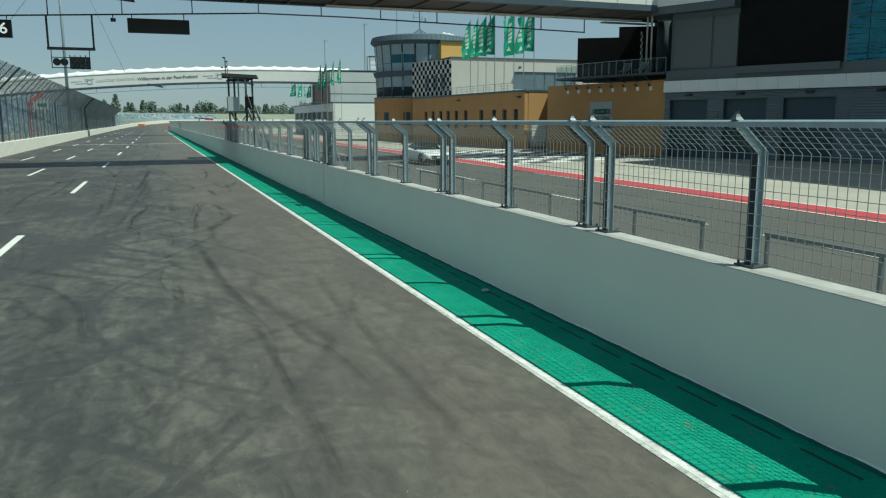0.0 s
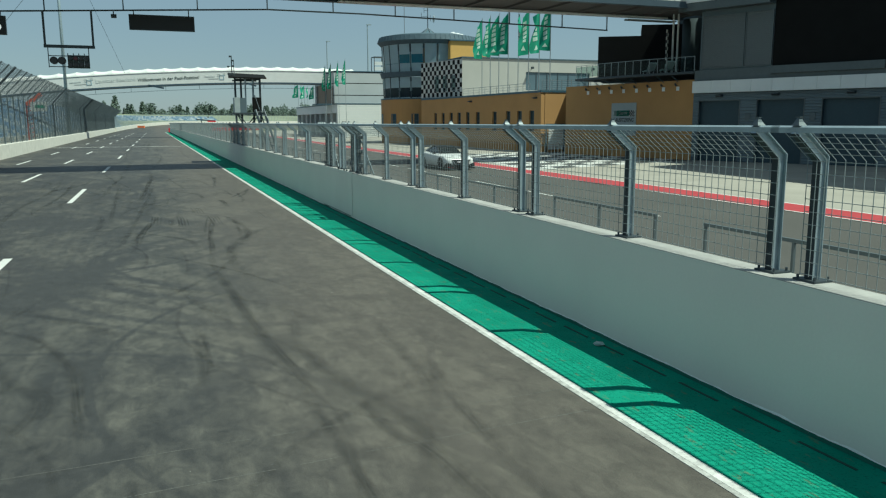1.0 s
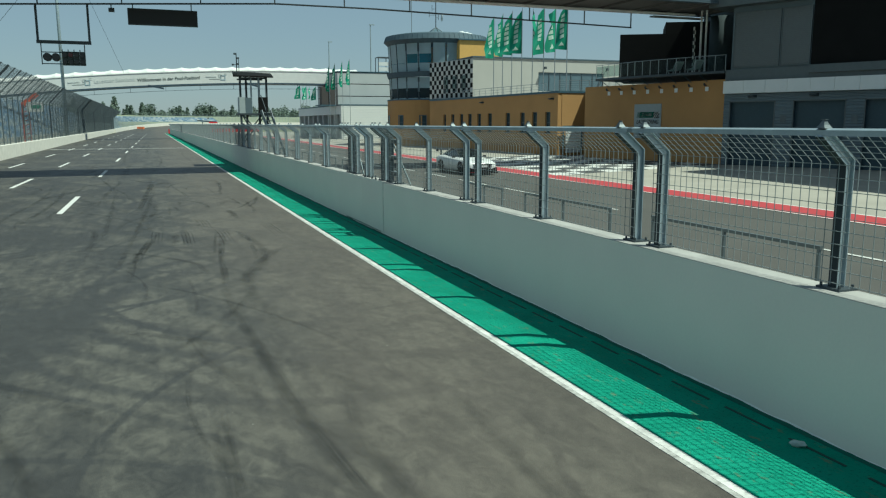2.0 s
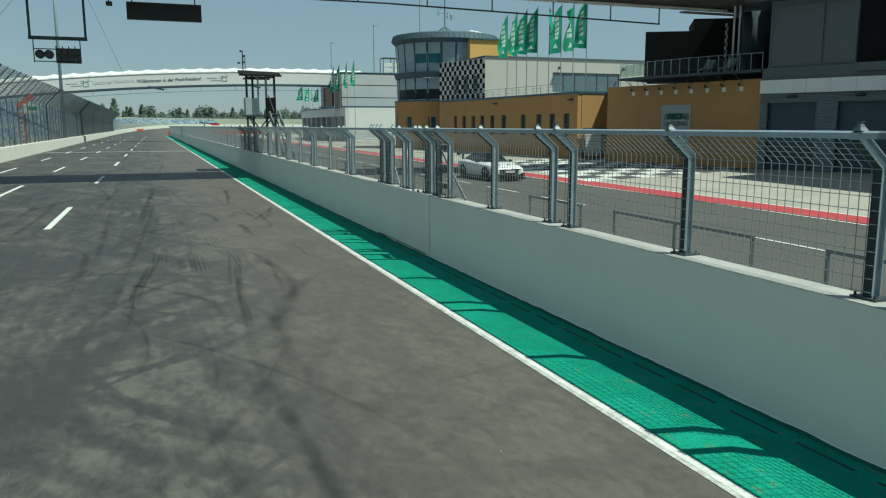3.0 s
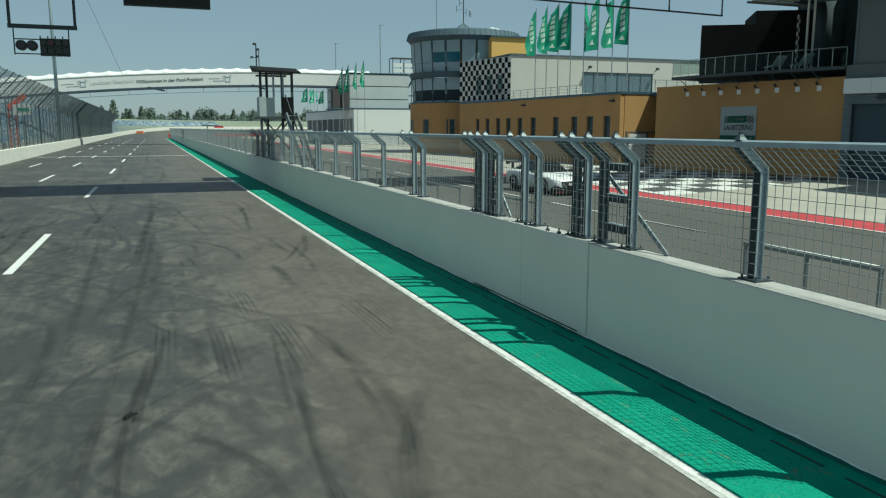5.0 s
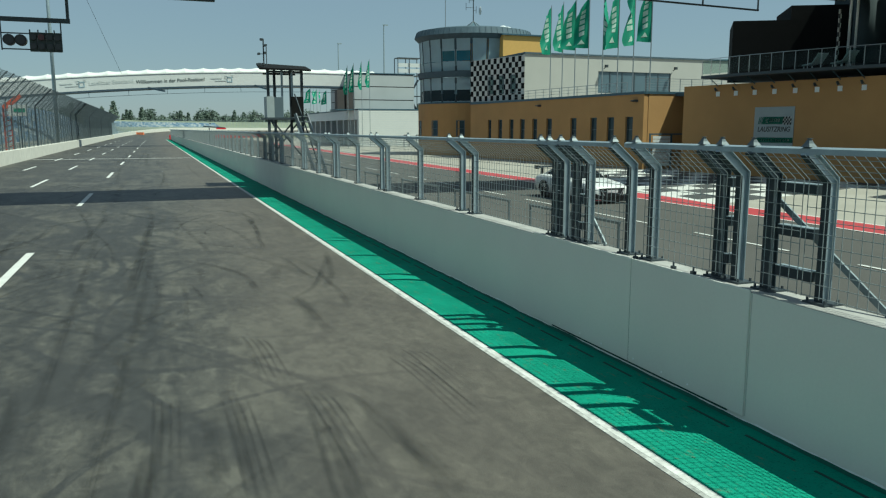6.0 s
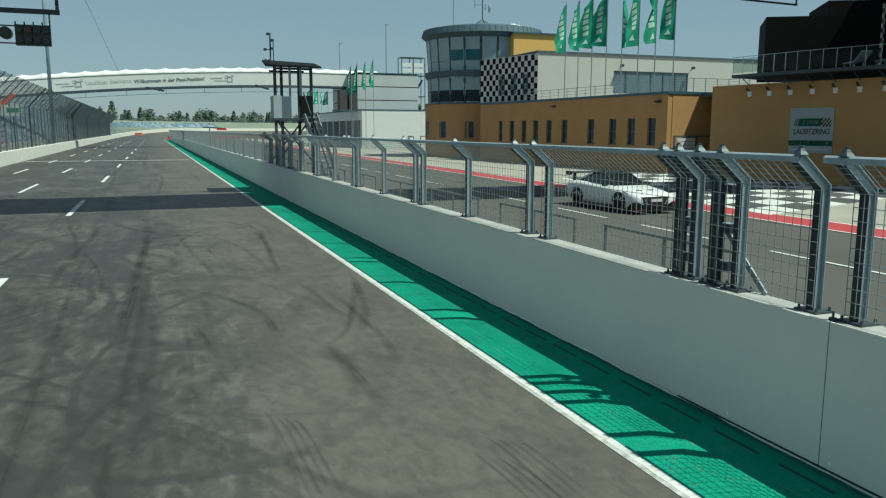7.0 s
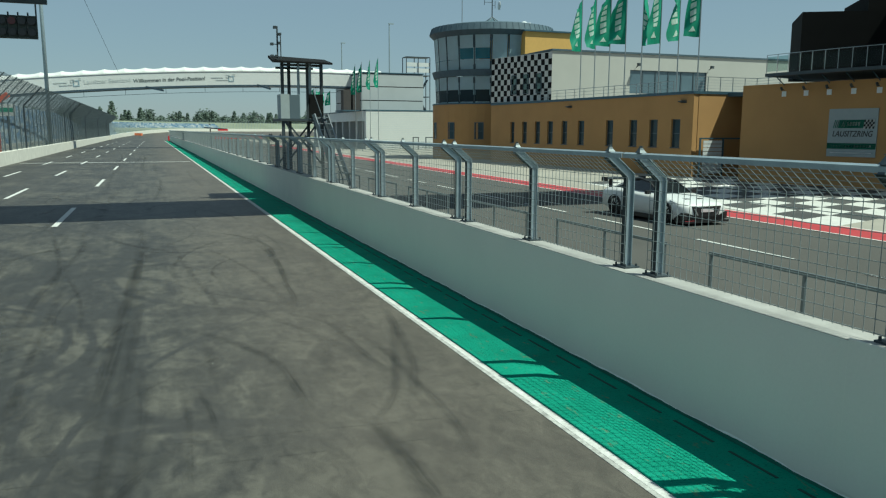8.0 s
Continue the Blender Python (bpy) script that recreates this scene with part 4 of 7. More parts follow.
# roof details
bm = B()
rim = [TC + Vector((1.5 * math.cos(math.pi * k / 4), 1.5 * math.sin(math.pi * k / 4), 14.6)) for k in range(8)]
for k in range(8):
    bar(bm, rim[k], TC + Vector((0, 0, 15.65)), 0.06, 0.06, (1, 0, 0.01))
    bar(bm, rim[k], rim[(k + 1) % 8], 0.06, 0.08)
skylight = part("skylight_frame", bm, DARKSTEEL, tower)
bm = B()
loft(bm, [[TC + Vector((r * math.cos(math.pi * k / 4), r * math.sin(math.pi * k / 4), z)) for k in range(8)] for r, z in ((1.46, 14.56), (0.1, 15.58))])
part("skylight_glass", bm, HALLGLASS, skylight)
ant = thing("antenna_mast", TC + Vector((0, 0, 15.6)), "thin dark antenna mast on the tower roof", "antenna")
bm = B()
rod(bm, TC + Vector((0, 0, 15.5)), TC + Vector((0, 0, 19.5)), 0.06)
part("mast", bm, DARKSTEEL, ant)
for dx, z, w in ((-0.9, 17.2, 0.9), (0.4, 16.9, 0.5), (-0.5, 18.0, 0.5)):
    bm = B()
    rod(bm, TC + Vector((0, 0, z)), TC + Vector((dx, 0.1, z)), 0.025)
    rod(bm, TC + Vector((dx, 0.1, z - 0.3)), TC + Vector((dx, 0.1, z + 0.5)), 0.03)
    part("aerial", bm, DARKSTEEL, ant)
bm = B()
loft(bm, [[TC + Vector((0.75 + 0.07 * i, 0.4 * math.cos(2 * math.pi * k / 10) * r, 16.9 + 0.5 * r * math.sin(2 * math.pi * k / 10))) for k in range(10)] for i, r in ((0, 0.3), (1, 0.85), (2, 1.0))])
part("dish", bm, PALEMETAL, ant)
bm = B()
rod(bm, TC + Vector((-2.6, 2.5, 14.3)), TC + Vector((-2.6, 2.5, 19.5)), 0.05)
tagged(part("lightning_rod", bm, STAINLESS), "tall thin steel rod on the tower roof", "rod")
for k, (dx, dy) in enumerate(((2.7, -2.6), (3.7, -1.8), (4.6, -0.8))):
    bm = B()
    loft(bm, [[TC + Vector((dx + 0.5 * w * math.cos(2 * math.pi * j / 10), dy + 0.5 * w * math.sin(2 * math.pi * j / 10), z)) for j in range(10)] for w, z in ((0.8, 14.2), (1.0, 14.5), (0.9, 14.8), (0.3, 14.95))])
    tagged(part("roof_vent", bm, PALEMETAL), "pale metal ventilator on the tower roof", "vent", "tower roof vents")

# ---- hall with checkered board ----
YX = 33.15
hall = thing("event_hall", (30.3, 100.8, 5.5), "beige rendered hall on the terrace with a ribbon of windows", "building")
HF = side_frame((62, 100.8), (30.3, 100.8))
hole = (62 - 47.4, 62 - 38.6, 6.6, 8.75)
for a, b, c, d in ((0, hole[0], 5.5, 10.2), (hole[1], 31.7, 5.5, 10.2), (hole[0], hole[1], 5.5, hole[2]), (hole[0], hole[1], hole[3], 10.2)):
    bm = B()
    box(bm, a, b, -0.4, 0, c, d, HF)
    part("wall_panel", bm, BEIGE, hall)
n = 6
for k in range(n):
    a = hole[0] + (hole[1] - hole[0]) * k / n
    window_parts(hall, HF, a, a + (hole[1] - hole[0]) / n, 6.6, 8.75, HALLGLASS, WINFRAME, 0.12, 0.06, 0, False)
bm = B()
slab(bm, [(30.25, 100.7), (62, 100.7), (62, 125), (30.25, 125)], 10.2, 10.36)
part("roof", bm, SLATE_METAL, hall)
bm = B()
slab(bm, [(YX, 111.9), (38.7, 111.9), (38.7, 124), (YX, 124)], 10.36, 13.3)
part("upper_room", bm, material("yellow_plaster", (0.60, 0.36, 0.10), 0.8, var=0.06), hall, "yellow ochre upper room")
bm = B()
slab(bm, [(YX - 0.2, 111.7), (38.9, 111.7), (38.9, 124), (YX - 0.2, 124)], 13.3, 13.45)
part("upper_roof", bm, COPING, hall)
for x in (39.2, 47.6):
    bm = B()
    rod(bm, (x, 100.75, 9.0), (x, 100.35, 9.15), 0.04)
    box(bm, x - 0.14, x + 0.14, 100.15, 100.42, 9.1, 9.35)
    tagged(part("floodlight", bm, DARKSTEEL), "small dark floodlight on the hall wall", "lamp", "hall floodlights")
CB = side_frame((30.3, 100.8), (28.14, 109.18))
board = thing("checkered_board", (30.3, 100.8, 5.85), "black and white checkered board on the hall corner", "board")
bm = B()
box(bm, 0, 8.65, -0.2, 0, 5.8, 10.1, CB)
part("panel", bm, WHITE, board)
bm = B()
cw, ch = 8.65 / 18, 4.2 / 8
box(bm, 0.01, cw - 0.01, 0.0, 0.012, 0, ch, CB)
sq = part("square", bm, BLACK, board)
base = CB.to_3x3()
sq.matrix_basis = Matrix.Translation((0, 0, 5.85))
for i in range(18):
    for j in range(8):
        if (i + j) % 2 == 0 and (i or j):
            share("square", sq.data, Matrix.Translation(base @ Vector((i * cw, 0, 0)) + Vector((0, 0, 5.85 + j * ch))), board)

for u in (1.3, 3.1, 4.8):
    bm = B()
    for a, b, c, d in ((u, u + 0.06, 6.5, 8.3), (u + 0.7, u + 0.76, 6.5, 8.3), (u + 0.06, u + 0.7, 6.5, 6.56), (u + 0.06, u + 0.7, 8.24, 8.3), (u + 0.06, u + 0.7, 7.38, 7.44)):
        box(bm, a, b, 0.012, 0.05, c, d, CB)
    part("window_frame", bm, WINFRAME, board)
    bm = B()
    box(bm, u + 0.06, u + 0.7, 0.014, 0.022, 6.56, 8.24, CB)
    pane = part("pane", bm, RAILGLASS, board)
    pane.visible_shadow = False

# ---- pit lounge, ochre with terrace deck ----
LF = side_frame((33.30, 62.67), (30.42, 76.6))
LL = 14.22
lounge = thing("pit_lounge", (33.3, 62.67, 0), "ochre rendered lounge building with a glazed roof terrace", "building")
bm = B()
wall_with_holes(bm, LF, 0, LL, 0, 5.85, 0.4)
part("front_wall", bm, ORANGE, lounge)
bm = B()
slab(bm, [(30.82, 76.6), (33.6, 62.9), (60, 62.9), (60, 76.6)], 5.6, 5.84)
part("roof", bm, SLATE_METAL, lounge)
bm = B()
box(bm, 30.9, 60, 76.3, 76.6, 0, 5.6)
part("side_wall", bm, ORANGE, lounge)
bm = B()
edge = [LF @ Vector((u, 0.25 + 0.95 * math.sin(math.pi * min(1, max(0, (u + 1) / (LL + 2.2)))), 0)) for u in [k * 12.2 / 16 for k in range(17)]]
pts = [(p.x, p.y) for p in edge]
slab(bm, pts + [tuple((LF @ Vector((12.2, -0.5, 0))).to_2d()), (37, 76.5), (37, 63.0)], 6.24, 6.42)
deck = part("terrace_deck", bm, DARKSTEEL, lounge, "dark curved edge of the roof terrace")
railing("glass_railing", [(p[0] + 0.08, p[1]) for p in pts[::2]], 6.42, 1.05, None, "steel and glass railing of the roof terrace", every=0.95, glass=True)
for k in range(8):
    u = 1.72 + 1.385 * k
    t = thing("spot_lamp", LF @ Vector((u, 0, 5.3)), "small spotlight over a white wall plate", "lamp", "lounge wall spots")
    bm = B()
    box(bm, u - 0.14, u + 0.14, 0.003, 0.02, 5.1, 5.4, LF)
    part("plate", bm, PALEMETAL, t)
    bm = B()
    rod(bm, LF @ Vector((u, 0.02, 5.45)), LF @ Vector((u, 0.28, 5.6)), 0.02)
    rod(bm, LF @ Vector((u, 0.22, 5.46)), LF @ Vector((u, 0.34, 5.62)), 0.07, 8)
    part("lamp_head", bm, DARKSTEEL, t)
    bm = B()
    bar(bm, LF @ Vector((u, 0.02, 5.75)), LF @ Vector((u, 0.85, 6.2)), 0.04, 0.04)
    part("deck_bracket", bm, COPING, t)
# sign with plain shapes
sign = thing("wall_sign", LF @ Vector((7.2, 0, 1.7)), "pale sign panel with green graphic shapes on the wall", "sign")
SU = 5.8
bm = B()
box(bm, SU, SU + 2.72, 0.0, 0.05, 1.72, 4.32, LF)
part("panel", bm, material("sign_grey", (0.29, 0.33, 0.335), 0.6, var=0.05), sign)
SIGN_GREEN = material("sign_green", (0.02, 0.16, 0.10), 0.6, var=0.05)
SIGN_DARK = material("sign_dark", (0.03, 0.035, 0.035), 0.6, var=0.05)


def sign_bar(u0, u1, z0, z1, mat, slant=0.0, name="graphic"):
    """A flat shape on the sign, measured from its far lower corner."""
    bm = B()
    far_u = SU + 2.72
    q = [(far_u - u0, z0), (far_u - u1, z0), (far_u - u1 - slant, z1), (far_u - u0 - slant, z1)]
    v = [bm.verts.new(LF @ Vector((u, 0.056, 1.72 + z))) for u, z in q]
    bm.faces.new(v)
    bmesh.ops.solidify(bm, geom=bm.faces, thickness=0.004)
    return part(name, bm, mat, sign)


sign_bar(0.55, 1.95, 1.55, 2.0, SIGN_GREEN, 0.1)
for k in range(3):
    sign_bar(0.28 + 0.1 * k, 0.33 + 0.1 * k, 1.55, 2.0, SIGN_GREEN, 0.1)
sign_bar(0.75, 0.95, 1.62, 1.92, WHITE, 0.1)
for k in range(5):
    sign_bar(1.05 + 0.15 * k, 1.16 + 0.15 * k, 1.68, 1.88, WHITE, 0.03)
for i in range(6):
    for j in range(4):
        sign_bar(1.98 + 0.095 * i, 2.075 + 0.095 * i, 1.52 + 0.12 * j, 1.64 + 0.12 * j, SIGN_DARK if (i + j) % 2 else WHITE, 0.02)
sign_bar(0.0, 2.72, 0.42, 0.74, SIGN_GREEN)
for k in range(14):
    sign_bar(0.2 + 0.165 * k, 0.32 + 0.165 * k, 0.52, 0.64, WHITE)
sign_bar(0.2, 2.5, 0.18, 0.24, PALEMETAL)

def sun_lounger(m):
    """A white slatted lounger with a raised back."""
    t = thing("sun_lounger", m.translation, "white sun lounger on the roof terrace", "lounger", "terrace loungers")
    bm = B()
    loft(bm, [[m @ Vector((x, y, z)) for y, z in ((0, 0.30), (1.2, 0.34), (1.2, 0.40), (0, 0.36))] for x in (-0.3, 0.3)])
    part("seat", bm, PALEMETAL, t)
    bm = B()
    loft(bm, [[m @ Vector((x, y, z)) for y, z in ((1.2, 0.34), (1.85, 0.85), (1.81, 0.90), (1.17, 0.40))] for x in (-0.3, 0.3)])
    part("backrest", bm, PALEMETAL, t)
    for x in (-0.25, 0.25):
        for y in (0.15, 1.15):
            bm = B()
            bar(bm, m @ Vector((x, y, 0)), m @ Vector((x, y, 0.34)), 0.04, 0.04, (0, 1, 0))
            part("leg", bm, STAINLESS, t)
    return t


for u in (4.1, 5.9):
    sun_lounger(LF @ pose(u, -1.0, 6.425, 0, 0, 60))
DRUM = material("black_slate", (0.045, 0.06, 0.066), 0.75, var=0.2, scale=1, spec=0.15)
# black clad stair head, drum and masts on the terrace
bm = B()
slab(bm, [(31.7, 73.6), (37.9, 70.0), (41, 75), (34.8, 77.5)], 6.25, 9.9)
annex = thing("black_annex", (36, 74, 6.25), "black clad stepped annex on the roof terrace under the footbridge", "annex")
part("lower_box", bm, BLACK, annex)
bm = B()
slab(bm, [(34.8, 71.9), (40.2, 69.0), (43.2, 74), (37.7, 76.2)], 9.9, 10.8)
part("upper_box", bm, BLACK, annex)
strip_board = thing("checkered_strip", (34.0, 67.3, 6.25), "narrow upright checkered strip on the black annex", "board")
for k in range(14):
    bm = B()
    box(bm, 33.91, 34.0, 67.3, 67.36, 6.25 + 0.26 * k, 6.51 + 0.26 * k)
    part("square", bm, WHITE if k % 2 else SIGN_DARK, strip_board)
    bm = B()
    box(bm, 34.0, 34.09, 67.3, 67.36, 6.25 + 0.26 * k, 6.51 + 0.26 * k)
    part("square", bm, SIGN_DARK if k % 2 else WHITE, strip_board)
for x, y in ((34.0, 66.6), (34.25, 66.35)):
    bm = B()
    rod(bm, (x, y, 6.25), (x, y, 16), 0.075, 10)
    tagged(part("steel_mast", bm, PALEMETAL, None, "", True), "tall bright steel mast on the terrace", "mast", "terrace masts")
bm = B()
loft(bm, [[(36.8 + 0.95 * math.cos(2 * math.pi * k / 20), 67.6 + 0.95 * math.sin(2 * math.pi * k / 20), z) for k in range(20)] for z in (6.25, 10.78)])
tagged(part("stair_drum", bm, DRUM, None, "", True), "round dark slate-clad stair drum", "stair tower")

bm = B()
slab(bm, [(37.2, 67.0), (41.0, 60.5), (52, 62), (52, 72), (38.5, 72)], 6.25, 15.0)
tagged(part("stair_block", bm, DRUM), "dark slate-clad block between the annex and the garages", "annex")

# ---- garages ----
GF = side_frame((34.43 + 0.3885 * 40, 59.29 - 0.9214 * 40), (34.43 - 0.3885 * 4.2, 59.29 + 0.9214 * 4.2))
GL = 44.2


def g(u):
    """From metres along the row, counted from its far corner region, to the frame's own."""
    return 40 - u


def wavy_glass():
    """Tinted panes, slightly buckled, that mirror the sky in bands."""
    m = material("wavy_blue_glass", (0.035, 0.155, 0.21), 0.05, 0.75, var=0.6, scale=0.5, bump=0)
    nt = m.node_tree
    n, link = nt.nodes.new, nt.links.new
    co, mp, w, bn = n("ShaderNodeTexCoord"), n("ShaderNodeMapping"), n("ShaderNodeTexNoise"), n("ShaderNodeBump")
    mp.inputs["Scale"].default_value = (0.5, 0.5, 4.0)
    w.inputs["Scale"].default_value, w.inputs["Detail"].default_value = 1.0, 3
    bn.inputs["Strength"].default_value, bn.inputs["Distance"].default_value = 1.0, 0.25
    link(co.outputs["Object"], mp.inputs[0])
    link(mp.outputs[0], w.inputs["Vector"])
    link(w.outputs[0], bn.inputs["Height"])
    link(bn.outputs[0], nt.nodes["Principled BSDF"].inputs["Normal"])
    return m


GARAGEGLASS = wavy_glass()
GARAGE_TRIM = material("garage_trim", (0.095, 0.115, 0.122), 0.5, 0.3, var=0.1)
garage = thing("garage_building", (34.4, 59.3, 0), "grey clad pit garages with roller doors and a dark upper floor", "building")
doors = [(-3.2, -0.04), (1.1, 4.36), (5.4, 8.92), (13.1, 16.4), (17.6, 20.9), (22.1, 25.4), (26.6, 29.9), (31.1, 34.4)]
bm = B()
box(bm, 0.5, GL - 0.6, -0.4, -0.36, 0, 4.85, GF)
part("back_wall", bm, GREYMETAL, garage)
RIBBED = material("ribbed_cladding", (0.115, 0.15, 0.172), 0.5, 0.3, var=0.1, scale=1, rand=0.06)


def ribbed(u0, u1, z0, z1, name="ribbed_panel"):
    """Sheet cladding with level ribs."""
    bm = B()
    box(bm, u0, u1, -0.36, -0.012, z0, z1, GF)
    panel = part(name, bm, RIBBED, garage)
    n = max(1, round((z1 - z0) / 0.19))
    for k in range(n):
        bm = B()
        z = z0 + (z1 - z0) * k / n
        loft(bm, [[GF @ Vector((u, v, z + w)) for v, w in ((-0.012, 0.02), (0.016, 0.05), (0.016, 0.12), (-0.012, 0.15))] for u in (u0, u1)])
        part("rib", bm, RIBBED, panel)
    return panel


at = -3.6
for a, b in doors:
    ribbed(g(a), g(at), 0, 4.85)
    ribbed(g(b), g(a), 4.28, 4.85, "lintel")
    at = b
ribbed(0.5, g(at), 0, 4.85)
SHUTTER = material("roller_shutter", (0.034, 0.062, 0.08), 0.5, 0.3, var=0.08)
for a, b in doors:
    bm = B()
    box(bm, g(b), g(a), -0.35, -0.30, 0, 4.28, GF)
    door = part("roller_door", bm, SHUTTER, garage)
    for k in range(14):
        bm = B()
        box(bm, g(b) + 0.02, g(a) - 0.02, -0.30, -0.285, 0.03 + 0.304 * k, 0.31 + 0.304 * k, GF)
        part("slat", bm, SHUTTER, door)
    bm = B()
    for u in (g(b), g(a) - 0.07):
        box(bm, u, u + 0.07, -0.02, 0.03, 0, 4.32, GF)
    box(bm, g(b), g(a), -0.02, 0.03, 4.26, 4.34, GF)
    part("door_frame", bm, GARAGE_TRIM, door)
for k in range(30):
    bm = B()
    u = -3.55 + 1.45 * k
    box(bm, g(u + 1.435), g(u), -0.1, 0.35, 4.85, 5.68, GF)
    part("band_panel", bm, PALEMETAL, garage)
bm = B()
wall_with_holes(bm, GF, 0.5, GL - 0.6, 5.68, 6.45, 0.4)
part("upper_plinth", bm, GARAGE_TRIM, garage)
bm = B()
box(bm, 0.5, g(9.1), -0.5, -0.1, 6.45, 13.0, GF)
part("upper_wall", bm, GREYMETAL, garage)
# flat black panel takes the place of a deep recess in shade
bm = B()
box(bm, g(9.1), g(2.0), -0.5, -0.06, 6.45, 15.0, GF)
part("dark_recess_wall", bm, BLACK, garage, "flat black wall standing in for a shaded recess of the upper floor")
# slatted shutters of the upper floor
SLATGREY = material("slat_grey", (0.112, 0.128, 0.133), 0.5, 0.2, var=0.08)
for u0, u1 in ((-3.15, 0.0), (0.05, 1.95)):
    bm = B()
    box(bm, g(u1), g(u0), -0.1, -0.04, 6.6, 10.15, GF)
    sh = part("upper_shutter", bm, SLATGREY, garage)
    for k in range(29):
        bm = B()
        box(bm, g(u1) + 0.06, g(u0) - 0.06, -0.04, 0.0, 6.66 + 0.12 * k, 6.772 + 0.12 * k, GF)
        part("slat", bm, SLATGREY, sh)
    bm = B()
    for a, b, c, d in ((g(u1), g(u1) + 0.06, 6.55, 10.2), (g(u0) - 0.06, g(u0), 6.55, 10.2), (g(u1) + 0.06, g(u0) - 0.06, 6.55, 6.61), (g(u1) + 0.06, g(u0) - 0.06, 10.14, 10.2)):
        box(bm, a, b, -0.02, 0.04, c, d, GF)
    part("shutter_frame", bm, RAILSTEEL, sh, "thin grey frame")
bm = B()
box(bm, g(2.0), GL - 0.9, -0.5, -0.12, 6.45, 11.0, GF)
part("upper_wall", bm, GREYMETAL, garage)
bm = B()
box(bm, g(2.0), GL + 0.4, -2.0, 0.9, 10.55, 11.1, GF)
part("roof_edge", bm, GARAGE_TRIM, garage, "dark overhanging roof edge")
bm = B()
box(bm, g(2.0), GL + 0.4, -2.0, 0.96, 11.1, 13.0, GF)
part("roof_fascia", bm, PALEMETAL, garage, "pale fascia above the roof edge")
bm = B()
box(bm, g(9.0), g(2.0), -0.06, 0.25, 6.0, 6.5, GF)
part("ledge", bm, GARAGE_TRIM, garage)
bm = B()
box(bm, g(16.0), g(9.0), -0.1, 0.3, 11.2, 12.4, GF)
part("roof_fascia", bm, PALEMETAL, garage, "pale fascia above the glazing")
for k in range(5):
    for j in range(3):
        bm = B()
        u = 9.3 + 1.25 * k
        box(bm, g(u + 1.2), g(u), -0.08, -0.02, 5.75 + 1.8 * j, 7.50 + 1.8 * j, GF)
        part("glass_panel", bm, GARAGEGLASS, garage)
# unseen slab on columns, outline set to throw the apron's shadow edge
bm = B()
slab(bm, [(31.2, 5), (36.0, 48.6), (40.2, 50.0), (40.2, 60), (78, 60), (78, 5)], 24.0, 24.6)
part("shade_roof", bm, PALEMETAL, garage, "unseen high roof added to shade the apron before the garages")
for k in range(4):
    bm = B()
    foot = GF @ Vector((5 + 9 * k, -12, 11.3))
    bar(bm, foot, foot + Vector((0, 0, 12.7)), 0.6, 0.6, (0, 1, 0))
    part("roof_column", bm, PALEMETAL, garage)
bm = B()
slab(bm, [tuple((GF @ Vector((u, v, 0))).to_2d()) for u, v in ((0.5, -20), (GL, -20), (GL, -0.6), (0.5, -0.6))], 11.0, 11.3)
part("roof", bm, GARAGE_TRIM, garage)
for u in (-1.6, 2.4, 7.2, 11.5, 15.9):
    wall_lamp(GF @ Matrix.Translation((0, 0.0, 0)), g(u), 4.62)
for u in (0.55, 4.9, 9.5):
    bm = B()
    box(bm, g(u) - 0.18, g(u) + 0.18, 0.003, 0.06, 2.9, 3.35, GF)
    tagged(part("number_board", bm, RAILSTEEL), "small grey plate beside a garage door", "plate", "garage plates")
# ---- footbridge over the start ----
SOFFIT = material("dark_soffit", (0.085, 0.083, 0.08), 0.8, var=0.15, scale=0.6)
bridge = thing("footbridge", (0, 65.8, 10.8), "wide covered footbridge with a dark steel edge and pale sides", "bridge")
BY0, BY1, BZ = 62.6, 68.4, 10.8
bm = B()
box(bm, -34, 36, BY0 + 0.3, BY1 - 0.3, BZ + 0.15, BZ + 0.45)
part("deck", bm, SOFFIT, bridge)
for y in (BY0, BY1 - 0.3):
    bm = B()
    box(bm, -34, 36, y, y + 0.3, BZ, BZ + 0.42)
    box(bm, -34, 36, y - 0.08, y + 0.38, BZ - 0.02, BZ + 0.06)
    part("edge_beam", bm, BRIDGE_BLUE, bridge)
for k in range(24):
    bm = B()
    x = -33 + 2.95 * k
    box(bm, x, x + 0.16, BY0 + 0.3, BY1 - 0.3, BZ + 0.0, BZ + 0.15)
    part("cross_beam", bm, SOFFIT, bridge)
for k in range(28):
    for y in (BY0 + 0.02, BY1 - 0.12):
        bm = B()
        x = -34 + 2.5 * k
        box(bm, x + 0.02, x + 2.46, y, y + 0.08, BZ + 0.43, BZ + 1.9)
        part("side_panel", bm, FABRIC, bridge)
bm = B()
box(bm, -34, 36, BY0 - 0.1, BY1 + 0.1, BZ + 1.9, BZ + 2.05)
part("roof", bm, BRIDGE_BLUE, bridge)
bm = B()
box(bm, -26.8, -25.2, BY0 + 1, BY1 - 1, -0.3, BZ + 0.15)
part("pier", bm, CONCRETE, bridge)
# cable pipes under the bridge
for y in (67.4, 67.9):
    bm = B()
    rod(bm, (8, y, BZ - 0.05), (34, y, BZ - 0.05), 0.07)
    part("pipe", bm, PALEMETAL, bridge)

# rail that hangs below it, with boards and lights
rail_t = thing("hanging_rail", (0, 69.4, 10.2), "thin dark steel rail hung below the footbridge", "rail")
RY = 69.45


def rail_z(x):
    return 10.28 + 0.0512 * min(0.0, x - 3.62) - 0.019 * max(0.0, x - 10)


